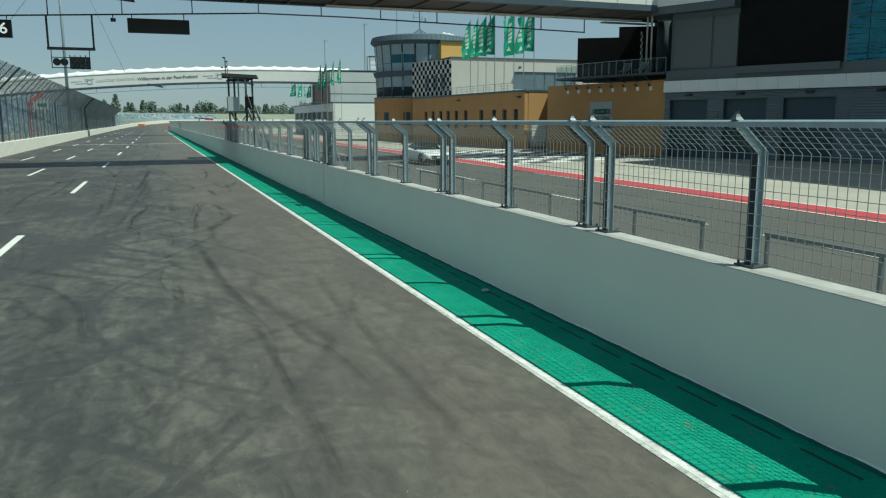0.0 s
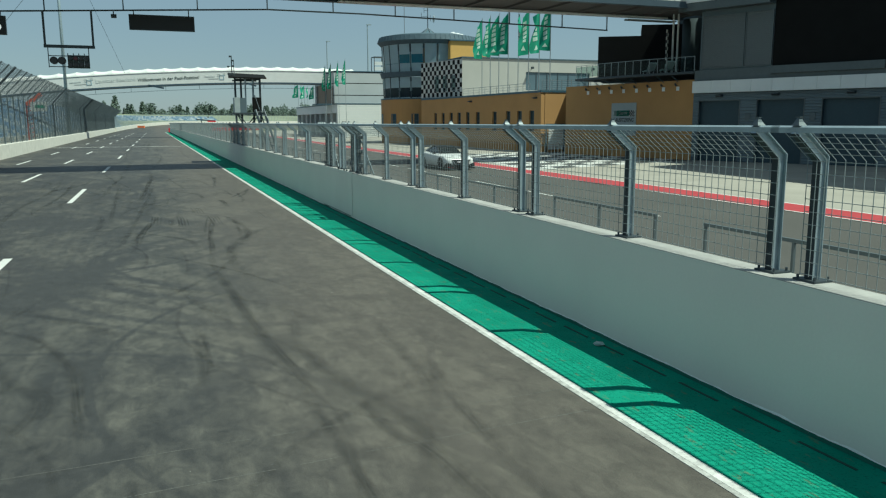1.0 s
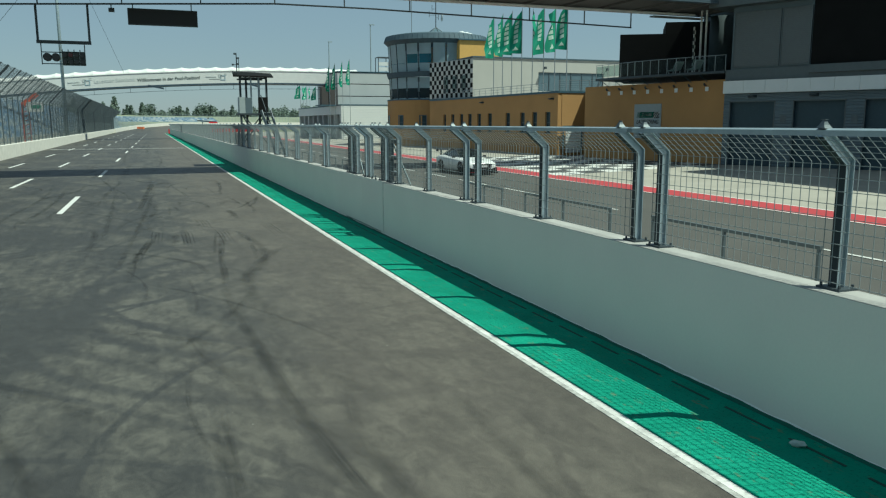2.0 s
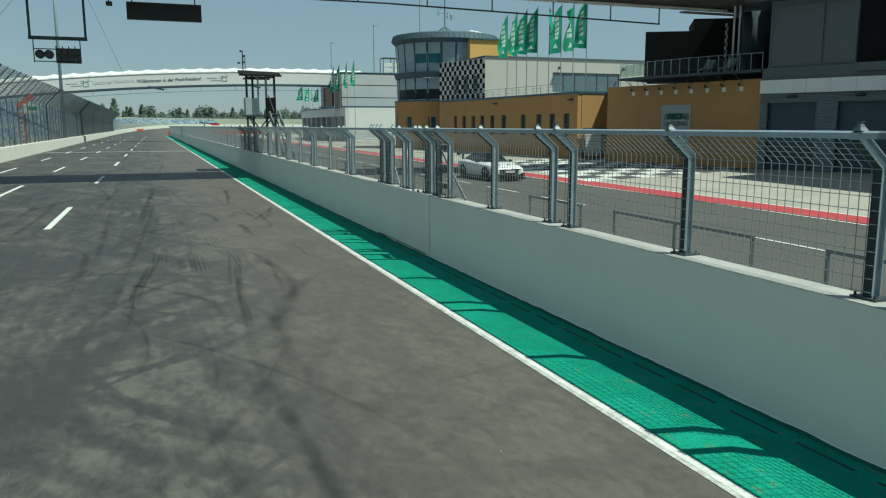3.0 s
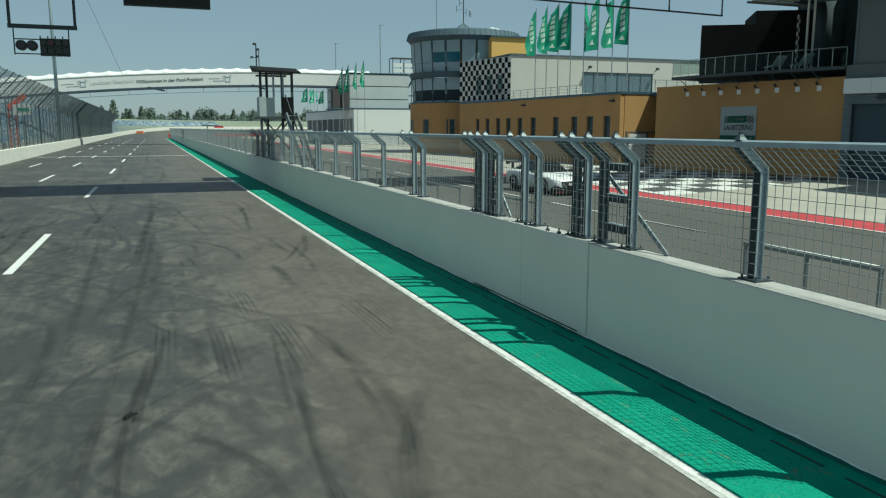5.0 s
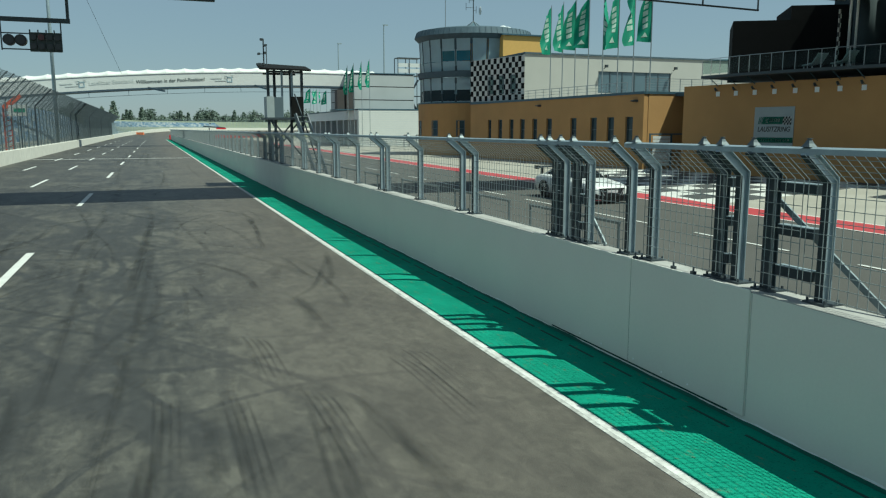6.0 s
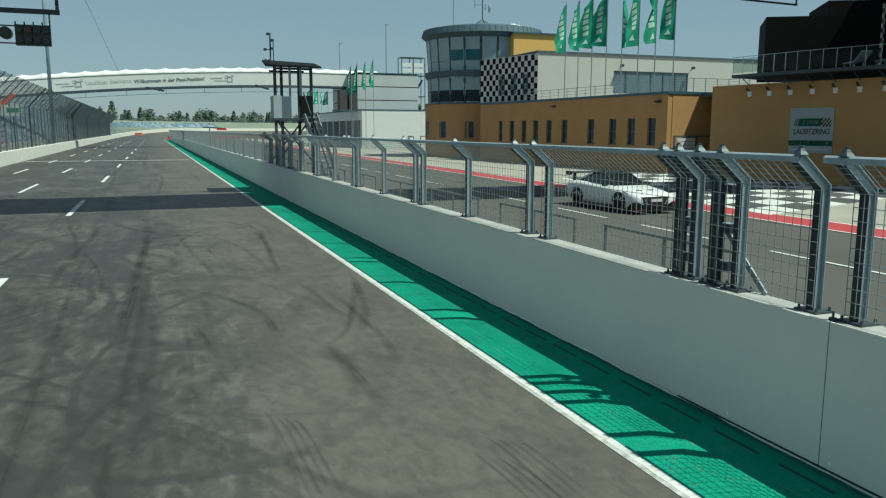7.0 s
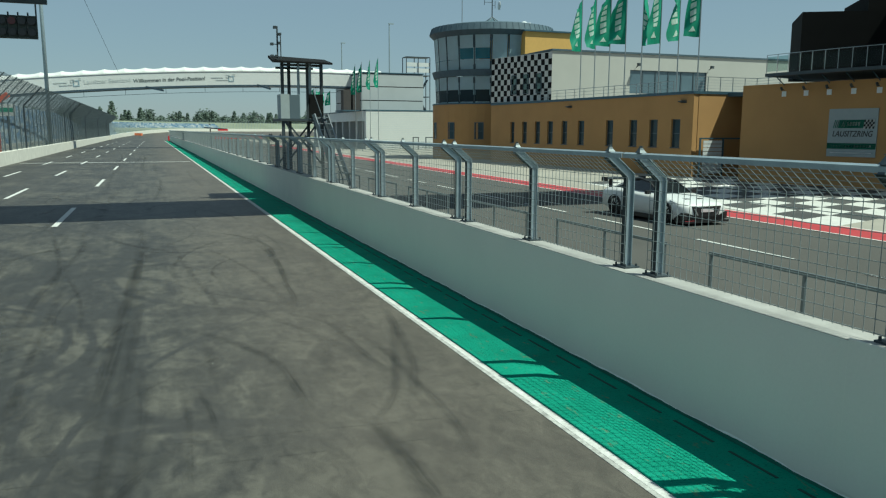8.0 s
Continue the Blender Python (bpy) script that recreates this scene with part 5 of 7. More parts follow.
bm = B()
for a, b in ((-30, 3.62), (3.62, 10), (10, 29.9)):
    bar(bm, (a, RY, rail_z(a)), (b, RY, rail_z(b)), 0.09, 0.09)
part("bar", bm, DARKSTEEL, rail_t)
for k in range(14):
    x = min(29.85, 3.62 + 4.45 * (k - 7))
    bm = B()
    bar(bm, (x, RY, rail_z(x)), (x, RY, 10.98), 0.07, 0.07, (0, 1, 0))
    bar(bm, (x, RY + 0.03, 10.95), (x, BY1 - 0.1, 10.95), 0.06, 0.06)
    part("hanger", bm, DARKSTEEL, rail_t)
bm = B()
bar(bm, (30.5, 68.0, 10.55), (35.0, 68.0, 10.55), 0.12, 0.12)
bar(bm, (30.5, 67.6, 10.55), (35.0, 67.6, 10.55), 0.08, 0.08)
tagged(part("cable_tray", bm, STAINLESS), "bright steel cable tray beside the bridge head", "tray")

BOARD = material("board_black", (0.008, 0.008, 0.009), 0.4, var=0.1, bump=0)
lap = thing("display_board", (-3.3, RY, 8.7), "black display board hung below the footbridge", "display")
bm = B()
box(bm, -5.0, -1.07, RY - 0.12, RY + 0.12, 8.66, 9.6)
part("case", bm, BOARD, lap)
bm = B()
for a, b, c, d in ((-5.0, -1.07, 8.66, 8.71), (-5.0, -1.07, 9.55, 9.6), (-5.0, -4.95, 8.71, 9.55), (-1.12, -1.07, 8.71, 9.55)):
    box(bm, a, b, RY - 0.14, RY - 0.12, c, d)
part("rim", bm, DARKSTEEL, lap)
for x in (-4.7, -1.4):
    bm = B()
    bar(bm, (x, RY, 9.6), (x, RY, rail_z(x)), 0.06, 0.06, (0, 1, 0))
    part("hanger", bm, DARKSTEEL, lap)


def lettering(text, m, size, mat, name="lettering", parent=None, shear=0.0):
    """Flat letters in the built-in font, as a mesh."""
    cu = bpy.data.curves.new(name, "FONT")
    cu.body, cu.size, cu.extrude, cu.shear, cu.offset = text, size, 0.006, shear, 0.012 * size
    tmp = bpy.data.objects.new(name, cu)
    scene.collection.objects.link(tmp)
    me = bpy.data.meshes.new_from_object(tmp.evaluated_get(bpy.context.evaluated_depsgraph_get()))
    bpy.data.objects.remove(tmp)
    me.transform(m)
    me.materials.clear()
    me.materials.append(mat)
    ob = new(name, me)
    if parent is not None:
        ob.parent = parent
        ob.matrix_parent_inverse = parent.matrix_basis.inverted()
    return ob


lettering("LAUSITZRING", LF @ Matrix.Translation((SU + 2.72 - 0.26, 0.058, 1.72 + 1.1)) @ pose(0, 0, 0, 90, 0, 180) @ Matrix.Diagonal((0.82, 1, 1, 1)), 0.44, SIGN_DARK, "lettering", sign, 0.2)

num = thing("number_display", (-13.6, RY, 8.5), "square black display with a white digit below the bridge", "display")
bm = B()
box(bm, -13.4, -11.85, RY - 0.12, RY + 0.12, 8.1, 9.2)
part("case", bm, BOARD, num)
LED = material("lit_digit", (0.7, 0.7, 0.68), 0.6, var=0.05, bump=0)
LED.node_tree.nodes["Principled BSDF"].inputs["Emission Color"].default_value = (1, 1, 1, 1)
LED.node_tree.nodes["Principled BSDF"].inputs["Emission Strength"].default_value = 0.45
lettering("6", pose(-12.56, RY - 0.125, 8.36, 90, 0, 0), 0.95, LED, "digit", num)
for x in (-13.1, -12.1):
    bm = B()
    bar(bm, (x, RY, 9.2), (x, RY, rail_z(x)), 0.05, 0.05, (0, 1, 0))
    part("hanger", bm, DARKSTEEL, num)

lights = thing("start_lights", (-8.5, RY, 6.3), "dark start light gantry with round signal lamps", "traffic light")
bm = B()
for x in (-9.85, -7.15):
    bar(bm, (x, RY, 7.52), (x, RY, rail_z(x)), 0.12, 0.12, (0, 1, 0))
bar(bm, (-9.93, RY, 7.52), (-7.07, RY, 7.52), 0.16, 0.18)
part("frame", bm, DARKSTEEL, lights)
bm = B()
for x in (-9.72, -7.45):
    bar(bm, (x, RY, 6.25), (x, RY, 7.5), 0.05, 0.05, (0, 1, 0))
bar(bm, (-9.72, RY, 6.95), (-7.45, RY, 6.95), 0.04, 0.05)
bar(bm, (-9.72, RY, 6.3), (-7.45, RY, 6.3), 0.04, 0.05)
part("rack", bm, DARKSTEEL, lights)
LENS = material("dark_lens", (0.02, 0.018, 0.018), 0.15, var=0.2, bump=0)
REDLENS = material("red_lens", (0.09, 0.012, 0.015), 0.2, var=0.2, bump=0)
for x in (-9.42, -8.98):
    bm = B()
    rod(bm, (x, RY - 0.25, 6.66), (x, RY + 0.1, 6.66), 0.23, 14)
    lamp = part("round_lamp", bm, BOARD, lights)
    bm = B()
    rod(bm, (x, RY - 0.27, 6.66), (x, RY - 0.25, 6.66), 0.18, 14)
    part("lens", bm, LENS, lamp)
for k in range(4):
    x = -8.66 + 0.31 * k
    bm = B()
    box(bm, x, x + 0.29, RY - 0.12, RY + 0.12, 6.22, 7.0)
    unit = part("lamp_unit", bm, material("unit_green", (0.03, 0.045, 0.042), 0.5, var=0.1), lights) if k == 0 else share("lamp_unit", unit0.data, Matrix.Translation((0.31 * k, 0, 0)), lights)
    if k == 0:
        unit0 = unit
    for z in (6.42, 6.8):
        bm = B()
        rod(bm, (x + 0.145, RY - 0.24, z), (x + 0.145, RY - 0.1, z), 0.13, 12)
        part("lens", bm, REDLENS if (k == 1 and z > 6.7) else LENS, unit)
    bm = B()
    bar(bm, (x + 0.02, RY, 6.9), (x + 0.02, RY, 7.12), 0.05, 0.05, (0, 1, 0))
    part("bracket", bm, DARKSTEEL, unit)
cam_t = thing("bridge_camera", (-5.9, RY, 9.4), "small dark surveillance camera under the rail", "camera")
bm = B()
box(bm, -6.02, -5.7, RY - 0.2, RY + 0.2, 9.35, 9.55)
box(bm, -5.9, -5.84, RY - 0.03, RY + 0.03, 9.55, 9.75)
part("housing", bm, DARKSTEEL, cam_t)
fl = thing("bridge_floodlight", (-4.6, 64.5, 10.3), "dark floodlight hung under the footbridge", "lamp")
bm = B()
loft(bm, [[(-5.6, 64.2, 10.10), (-4.4, 64.2, 9.98), (-4.4, 64.8, 9.98), (-5.6, 64.8, 10.10)], [(-5.45, 64.25, 10.42), (-4.55, 64.25, 10.34), (-4.55, 64.75, 10.34), (-5.45, 64.75, 10.42)]])
part("housing", bm, DARKSTEEL, fl)
bm = B()
bar(bm, (-5.0, 64.5, 10.3), (-5.0, 64.5, 10.97), 0.07, 0.07, (0, 1, 0))
part("hanger", bm, DARKSTEEL, fl)

# ---- far welcome bridge ----
WY = 173.0


def arch(x):
    return 10.72 - 0.001075 * (x - 24) ** 2


wb = thing("welcome_bridge", (0, WY, 9), "white membrane footbridge with printed banners over the track", "bridge")
xs = [-62 + 3.05 * k for k in range(33)]
bm = B()
loft(bm, [[(x, WY + a, arch(x) + b) for a, b in ((0, 0), (3.6, 0), (3.6, 2.3), (0, 2.3))] for x in xs])
part("body", bm, FABRIC, wb)
bm = B()
loft(bm, [[(x, WY + a, arch(x) + b) for a, b in ((-0.06, -0.28), (3.66, -0.28), (3.66, 0.0), (-0.06, 0.0))] for x in xs])
part("bottom_beam", bm, BRIDGE_BLUE, wb)
for x0, x1 in zip(xs, xs[1:]):
    bm = B()
    rows = []
    for k in range(7):
        f = k / 6
        x = x0 + (x1 - x0) * f
        h0 = arch(x) + 2.3
        sag = 0.22 * (2 * f - 1) ** 2
        rows.append([bm.verts.new((x, WY + a, h0 + b - 0.0)) for a, b in ((-0.08, -0.12), (-0.08, 0.10 + sag), (1.8, 0.6 + sag), (3.68, 0.10 + sag), (3.68, -0.12))])
    for a, b in zip(rows, rows[1:]):
        for k in range(4):
            bm.faces.new((a[k], a[k + 1], b[k + 1], b[k]))
    part("roof_sail", bm, FABRIC, wb, smooth=True)
for x0, x1 in zip(xs, xs[1:]):
    bm = B()
    bar(bm, (x0, WY, arch(x0) - 1.15), (x1, WY, arch(x1) - 1.15), 0.06, 0.06)
    part("hanging_rail", bm, DARKSTEEL, wb)
for x in xs[::2]:
    bm = B()
    bar(bm, (x, WY, arch(x) - 1.15), (x, WY, arch(x) - 0.2), 0.06, 0.06, (0, 1, 0))
    part("hanger", bm, DARKSTEEL, wb)
for x, L in ((-4.0, 2.6), (13.6, 2.0)):
    bm = B()
    bar(bm, (x, WY - 0.2, arch(x) - 0.05), (x + L, WY - 1.3, arch(x + L) - 0.75), 0.35, 0.3)
    part("under_box", bm, BRIDGE_BLUE, wb)
for x in (-58, 34.5):
    bm = B()
    box(bm, x - 0.5, x + 0.5, WY + 0.6, WY + 3.0, -0.3, arch(x) - 0.1)
    part("pier", bm, CONCRETE, wb)
INK = material("banner_ink", (0.05, 0.07, 0.07), 0.6, var=0.1, bump=0)
FAINT = material("faded_ink", (0.52, 0.545, 0.53), 0.6, var=0.1, bump=0)
BLUEINK = material("blue_ink", (0.27, 0.37, 0.42), 0.6, var=0.1, bump=0)


def along(x, z):
    slope = math.atan(-0.00215 * (x - 24))
    return pose(x, WY - 0.03, arch(x) + z, 90, 0, 0) @ pose(0, 0, 0, 0, 0, math.degrees(slope))


lettering("Willkommen in der Pool-Position!", along(-5.9, 0.72), 0.80, INK, "lettering", wb, 0.15)
lettering("Lausitzer Seenland", along(-13.1, 0.85), 0.92, FAINT, "lettering", wb)
for x, z in ((-17.4, 1.15), (-16.6, 0.75), (6.2, 1.15), (6.9, 0.75)):
    bm = B()
    box(bm, 0, 1.9, -0.0, 0.18, 0, 0.02)
    bmesh.ops.transform(bm, matrix=along(x, z), verts=bm.verts)
    part("faded_text", bm, FAINT, wb)
for x in (-14.6, 8.9):
    for dx, dz, s, mat in ((0, 0.55, 0.9, BLUEINK), (-0.35, 1.15, 0.55, FAINT), (0.75, 1.45, 0.4, FAINT)):
        bm = B()
        for a, b, c, d in ((0, s, 0, 0.13), (0, s, s - 0.13, s), (0, 0.13, 0.13, s - 0.13), (s - 0.13, s, 0.13, s - 0.13)):
            box(bm, a, b, c, d, 0, 0.02)
        bmesh.ops.transform(bm, matrix=along(x + dx, dz), verts=bm.verts)
        part("square_emblem", bm, mat, wb)

# ---- race control hut on legs ----
hut = thing("watch_hut", (2.4, 73.3, 0), "steel marshal hut on tall legs behind the pit wall", "watch hut")
X0, X1, Y0, Y1 = 1.6, 3.31, 72.4, 74.2
HUTPANEL = material("hut_panel", (0.36, 0.41, 0.42), 0.5, 0.1, var=0.15, scale=2)
HUTSTEEL = material("hut_steel", (0.055, 0.07, 0.08), 0.5, 0.3, var=0.2, scale=2)
for x in (X0, X1):
    for y in (Y0, Y1):
        bm = B()
        bx = x if y == Y0 else 0.5 * x + 1.39
        bar(bm, (bx, y, 0), (bx, y, 5.98 if y == Y0 else 6.25), 0.13, 0.13, (0, 1, 0))
        part("leg", bm, HUTSTEEL, hut)
for x in (2.3, 2.81):
    bm = B()
    bar(bm, (x, Y0, 3.6), (x, Y0, 5.98), 0.1, 0.1, (0, 1, 0))
    part("pillar", bm, GALV, hut)
bm = B()
box(bm, X0 - 0.15, X1 + 0.15, Y0 - 0.15, Y1 + 0.15, 3.45, 3.56)
part("platform", bm, HUTSTEEL, hut)
bm = B()
box(bm, X0 - 0.1, X0 + 0.28, Y0 - 0.08, Y0 - 0.03, 3.52, 4.61)
part("front_panel", bm, HUTPANEL, hut, "pale sheet metal panel")
bm = B()
box(bm, X0 + 0.285, X0 + 0.72, Y0 - 0.075, Y0 - 0.035, 3.54, 4.58)
part("front_panel", bm, GREYMETAL, hut, "grey sheet metal panel")
bm = B()
box(bm, X0 - 0.1, X0 - 0.05, Y0 - 0.03, Y0 + 0.9, 3.52, 4.61)
part("side_panel", bm, HUTPANEL, hut, "pale sheet metal panel")
bm = B()
box(bm, X0 + 1.13, X1 + 0.05, Y0 - 0.08, Y0 - 0.03, 3.58, 4.62)
part("front_panel", bm, BLACK, hut, "black sheet metal panel")
for y in (Y0, Y1):
    bm = B()
    bar(bm, (X0, y, 5.86), (X1, y, 5.86), 0.08, 0.1)
    part("ring_beam", bm, HUTSTEEL, hut)
bm = B()
loft(bm, [[(1.13, 71.9, 5.90), (3.72, 71.9, 5.88), (3.72, 71.9, 5.96), (1.13, 71.9, 6.0)],
          [(1.35, 74.7, 6.34), (3.95, 74.7, 6.26), (3.95, 74.7, 6.34), (1.35, 74.7, 6.44)]])
part("roof", bm, BLACK, hut, "dark sheet roof")
for a, b in (((X0, Y0, 1.5), (X1, Y0, 3.6)), ((X1, Y0, 1.5), (X0, Y0, 3.6)), ((X0, Y1, 1.5), (X1, Y1, 3.6)), ((X0, Y0, 3.6), (X0 + 0.5, Y0 - 0.1, 2.6)), ((X1, Y0, 1.4), (X1, Y1, 3.6))):
    bm = B()
    bar(bm, a, b, 0.07, 0.07)
    part("brace", bm, HUTSTEEL, hut)
st = part("stair", bar(bar(B(), (X1 + 0.5, Y0 - 1.7, 0.0), (X0 + 1.3, Y0 - 0.2, 3.75), 0.06, 0.18), (X1 + 1.1, Y0 - 1.6, 0.0), (X0 + 1.9, Y0 - 0.1, 3.75), 0.06, 0.18), STAINLESS, hut)
for k in range(14):
    f = (k + 0.5) / 14
    bm = B()
    x, y, z = X1 + 0.8 - (X1 + 0.8 - X0 - 1.6) * f, Y0 - 1.65 + 1.5 * f, 3.75 * f
    box(bm, x - 0.32, x + 0.32, y - 0.1, y + 0.1, z - 0.02, z + 0.02)
    part("tread", bm, STAINLESS, st)
bm = B()
bar(bm, (X1 + 0.5, Y0 - 1.7, 1.0), (X0 + 1.3, Y0 - 0.2, 4.75), 0.05, 0.05)
bar(bm, (X1 + 0.5, Y0 - 1.7, 0.0), (X1 + 0.5, Y0 - 1.7, 1.0), 0.05, 0.05, (0, 1, 0))
part("handrail", bm, HUTSTEEL, hut)
mast = thing("camera_mast", (1.42, 72.3, 5.98), "thin mast with small cameras on the hut roof", "mast")
bm = B()
bar(bm, (1.42, 72.3, 5.97), (1.42, 72.3, 7.45), 0.06, 0.06, (0, 1, 0))
bar(bm, (1.56, 72.3, 5.98), (1.56, 72.3, 7.05), 0.04, 0.04, (0, 1, 0))
part("pole", bm, HUTSTEEL, mast)
for dx, z in ((-0.1, 7.40), (0.1, 7.12), (-0.24, 6.70), (0.08, 6.75), (-0.24, 6.2), (-0.05, 6.2)):
    bm = B()
    box(bm, 1.42 + dx - 0.06, 1.42 + dx + 0.06, 72.15, 72.4, z - 0.05, z + 0.05)
    bar(bm, (1.42 + dx, 72.3, z), (1.42, 72.3, z), 0.03, 0.03)
    part("camera_head", bm, DARKSTEEL, mast)

# ---- flags ----
def flag(x, y, z_base, z_top, w, length, seed, group, reach=(-0.9, -0.3)):
    """A tall banner on its pole, blown towards reach, with plain white shapes on it."""
    t = thing("flag", (x, y, z_base), "green banner flag with white shapes on a steel pole", "flag", group)
    bm = B()
    rod(bm, (x, y, z_base), (x, y, z_top + 0.2), 0.05, 8, 0.035)
    part("pole", bm, STAINLESS, t)
    rng = random.Random(seed)
    d = Vector((reach[0], reach[1], 0)).normalized()
    d = Matrix.Rotation(rng.uniform(-1.1, 1.1), 3, "Z") @ d
    side = Vector((-d.y, d.x, 0))
    ph, amp, pinch = rng.uniform(0, 6), rng.uniform(0.15, 0.34), rng.uniform(0.85, 1.1)
    nu, nv = 8, 20

    def at(u, v, off=0.0):
        wv = w * u * pinch * (1.0 - 0.42 * v ** 1.5) * (1 - 0.12 * math.sin(3.6 * v + ph) ** 2)
        drop = -0.75 * u * v - 0.1 * u + 0.16 * u * math.sin(9 * v + 2 * ph)
        p = Vector((x, y, z_top - length * (1 - v) + drop)) + d * (wv + 0.04)
        return p + side * (amp * u * math.sin(5 * u + 7 * v + ph) + off)

    bm = B()
    grid = [[bm.verts.new(at(i / nu, j / nv)) for i in range(nu + 1)] for j in range(nv + 1)]
    for j in range(nv):
        for i in range(nu):
            bm.faces.new((grid[j][i], grid[j][i + 1], grid[j + 1][i + 1], grid[j + 1][i]))
    cloth = part("cloth", bm, FLAG, t, smooth=True)
    def patch(u0, u1, v0, v1, s, cut=False):
        bm = B()
        rows = []
        for j in range(4):
            f = 1 - j / 3 if cut else 1
            rows.append([bm.verts.new(at((u0 + u1) / 2 + (u1 - u0) * (i / 3 - 0.5) * max(f, 0.02), v0 + (v1 - v0) * j / 3, s)) for i in range(4)])
        for j in range(3):
            for i in range(3):
                bm.faces.new((rows[j][i], rows[j][i + 1], rows[j + 1][i + 1], rows[j + 1][i]))
        part("print", bm, PRINT, cloth)

    for s in (-0.015, 0.015):
        patch(0.25, 0.75, 0.10, 0.21, s, True)
        for k in range(5):
            patch(0.30, 0.66, 0.30 + 0.11 * k, 0.38 + 0.11 * k, s)
    return t


PRINT = material("flag_print", (0.42, 0.55, 0.48), 0.7, var=0.1, scale=2)
for k, (x, y) in enumerate(((31.66, 98.1), (31.65, 95.8), (31.74, 93.7), (31.9, 91.7), (32.2, 89.9), (32.4, 87.9), (32.55, 85.9), (32.55, 83.6))):
    flag(x, y, 5.5, 14.2 if y > 90 else 13.9, 1.35, 4.3, 11 + k, "flags on the terrace")
for k, (x, y, z) in enumerate(((24.7, 150, 12.4), (25.8, 150.5, 12.8), (27.2, 151, 13.2), (28.6, 151.5, 13.6))):
    flag(x, y, 0, z, 0.75, 4.2, 31 + k, "flags before the far building")
for k, x in enumerate((31.0, 32.1, 33.3, 34.5, 36.5)):
    flag(x, 212 + 2 * k, 0, 12.2, 1.4, 3.2, 51 + k, "far flags")

# ---- far buildings ----
low = thing("white_store", (29.2, 161, 0), "white ribbed metal store with low garages alongside", "building")
bm = B()
box(bm, 29.2, 46, 161, 161.3, 0, 6.2)
part("front_wall", bm, PALEMETAL, low)
TIER = material("grey_panels", (0.40, 0.42, 0.42), 0.6, var=0.08, scale=0.3, rand=0.05)
STOREDOOR = material("store_door_grey", (0.27, 0.31, 0.325), 0.6, var=0.1)
RIB = material("white_ribs", (0.68, 0.69, 0.66), 0.5, 0.1, var=0.05)
for k in range(20):
    bm = B()
    box(bm, 29.2, 46, 160.95, 161, 0.05 + 0.305 * k, 0.29 + 0.305 * k)
    part("cladding_board", bm, RIB, low)
bm = B()
box(bm, 29.1, 46, 160.9, 205, 6.2, 6.4)
part("roof", bm, COPING, low)
bm = B()
box(bm, 29.2, 29.5, 161.3, 205, 4.6, 6.2)
part("fascia", bm, PALEMETAL, low)
bm = B()
box(bm, 30.6, 30.9, 161.3, 205, 0, 4.6)
part("rear_wall", bm, STOREDOOR, low)
for k in range(9):
    bm = B()
    box(bm, 29.2, 30.6, 161.3 + 5.2 * k, 162.3 + 5.2 * k, 0, 4.6)
    part("pier", bm, TIER, low)
grey = thing("grey_block", (29.8, 166, 6.4), "grey three-tier panel building with dark joints", "building")
for z0, z1 in ((6.4, 8.0), (8.15, 10.3), (10.45, 12.45)):
    bm = B()
    box(bm, 29.8, 40.85, 166, 185, z0, z1)
    part("tier", bm, TIER, grey)
    bm = B()
    box(bm, 29.9, 40.75, 166.1, 184.9, z1, z1 + 0.15)
    part("joint", bm, BLACK, grey)
bm = B()
box(bm, 29.7, 40.95, 165.9, 185.1, 12.6, 12.75)
part("roof", bm, COPING, grey)
for x in (26.4, 28.0):
    bm = B()
    box(bm, x, x + 1.25, 164.6, 166.5, 6.4, 9.7)
    part("dark_louvre", bm, material("louvre_brown", (0.045, 0.04, 0.038), 0.7, var=0.2), grey, "dark louvred box")
bm = B()
box(bm, 26.2, 29.8, 164.4, 170, 6.2, 6.4)
part("ledge", bm, COPING, grey)
stair = thing("steel_stair_tower", (40, 165, 0), "open steel stair tower beside the grey building", "stair tower")
for x in (39.1, 41.3, 43.5):
    for y in (170.0, 172.2):
        bm = B()
        bar(bm, (x, y, 0 if x > 40 else 12.7), (x, y, 15.9), 0.12, 0.12, (0, 1, 0))
        part("column", bm, DARKSTEEL, stair)
for z in (3, 6, 9, 12.7, 15.9):
    bm = B()
    box(bm, 41.3 if z < 12 else 39.1, 43.5, 170, 172.2, z - 0.07, z + 0.07)
    part("landing", bm, DARKSTEEL, stair)
for k in range(4):
    bm = B()
    a, b = (41.5, 43.3) if k % 2 else (43.3, 41.5)
    bar(bm, (a, 171, 3 * k), (b, 171, 3 * k + 3), 0.9, 0.15)
    part("flight", bm, DARKSTEEL, stair)
for z in (13.6, 14.6):
    bm = B()
    box(bm, 39.15, 43.45, 170.05, 170.1, z - 0.35, z + 0.35)
    part("panel", bm, FABRIC, stair)
for x0, x1 in ((36.3, 37.2), (38.5, 41.2)):
    t = thing("fence_gate", (x0, 158, 0), "pale steel gate frame before the white store", "gate")
    bm = B()
    for x in (x0, x1):
        bar(bm, (x, 158, 0), (x, 158, 2.0), 0.12, 0.12, (0, 1, 0))
    bar(bm, (x0, 158, 1.95), (x1, 158, 1.95), 0.12, 0.12)
    part("frame", bm, DARKSTEEL, t)
    bm = B()
    for k in range(8):
        x = x0 + (x1 - x0) * (k + 0.5) / 8
        bar(bm, (x, 158, 0.1), (x, 158, 1.9), 0.03, 0.03, (0, 1, 0))
    part("bars", bm, PALEMETAL, t)
railing("yard_railing", [(24, 156), (48, 154)], 0, 1.2, None, "thin steel railing before the white store", rails=3, every=2.0)
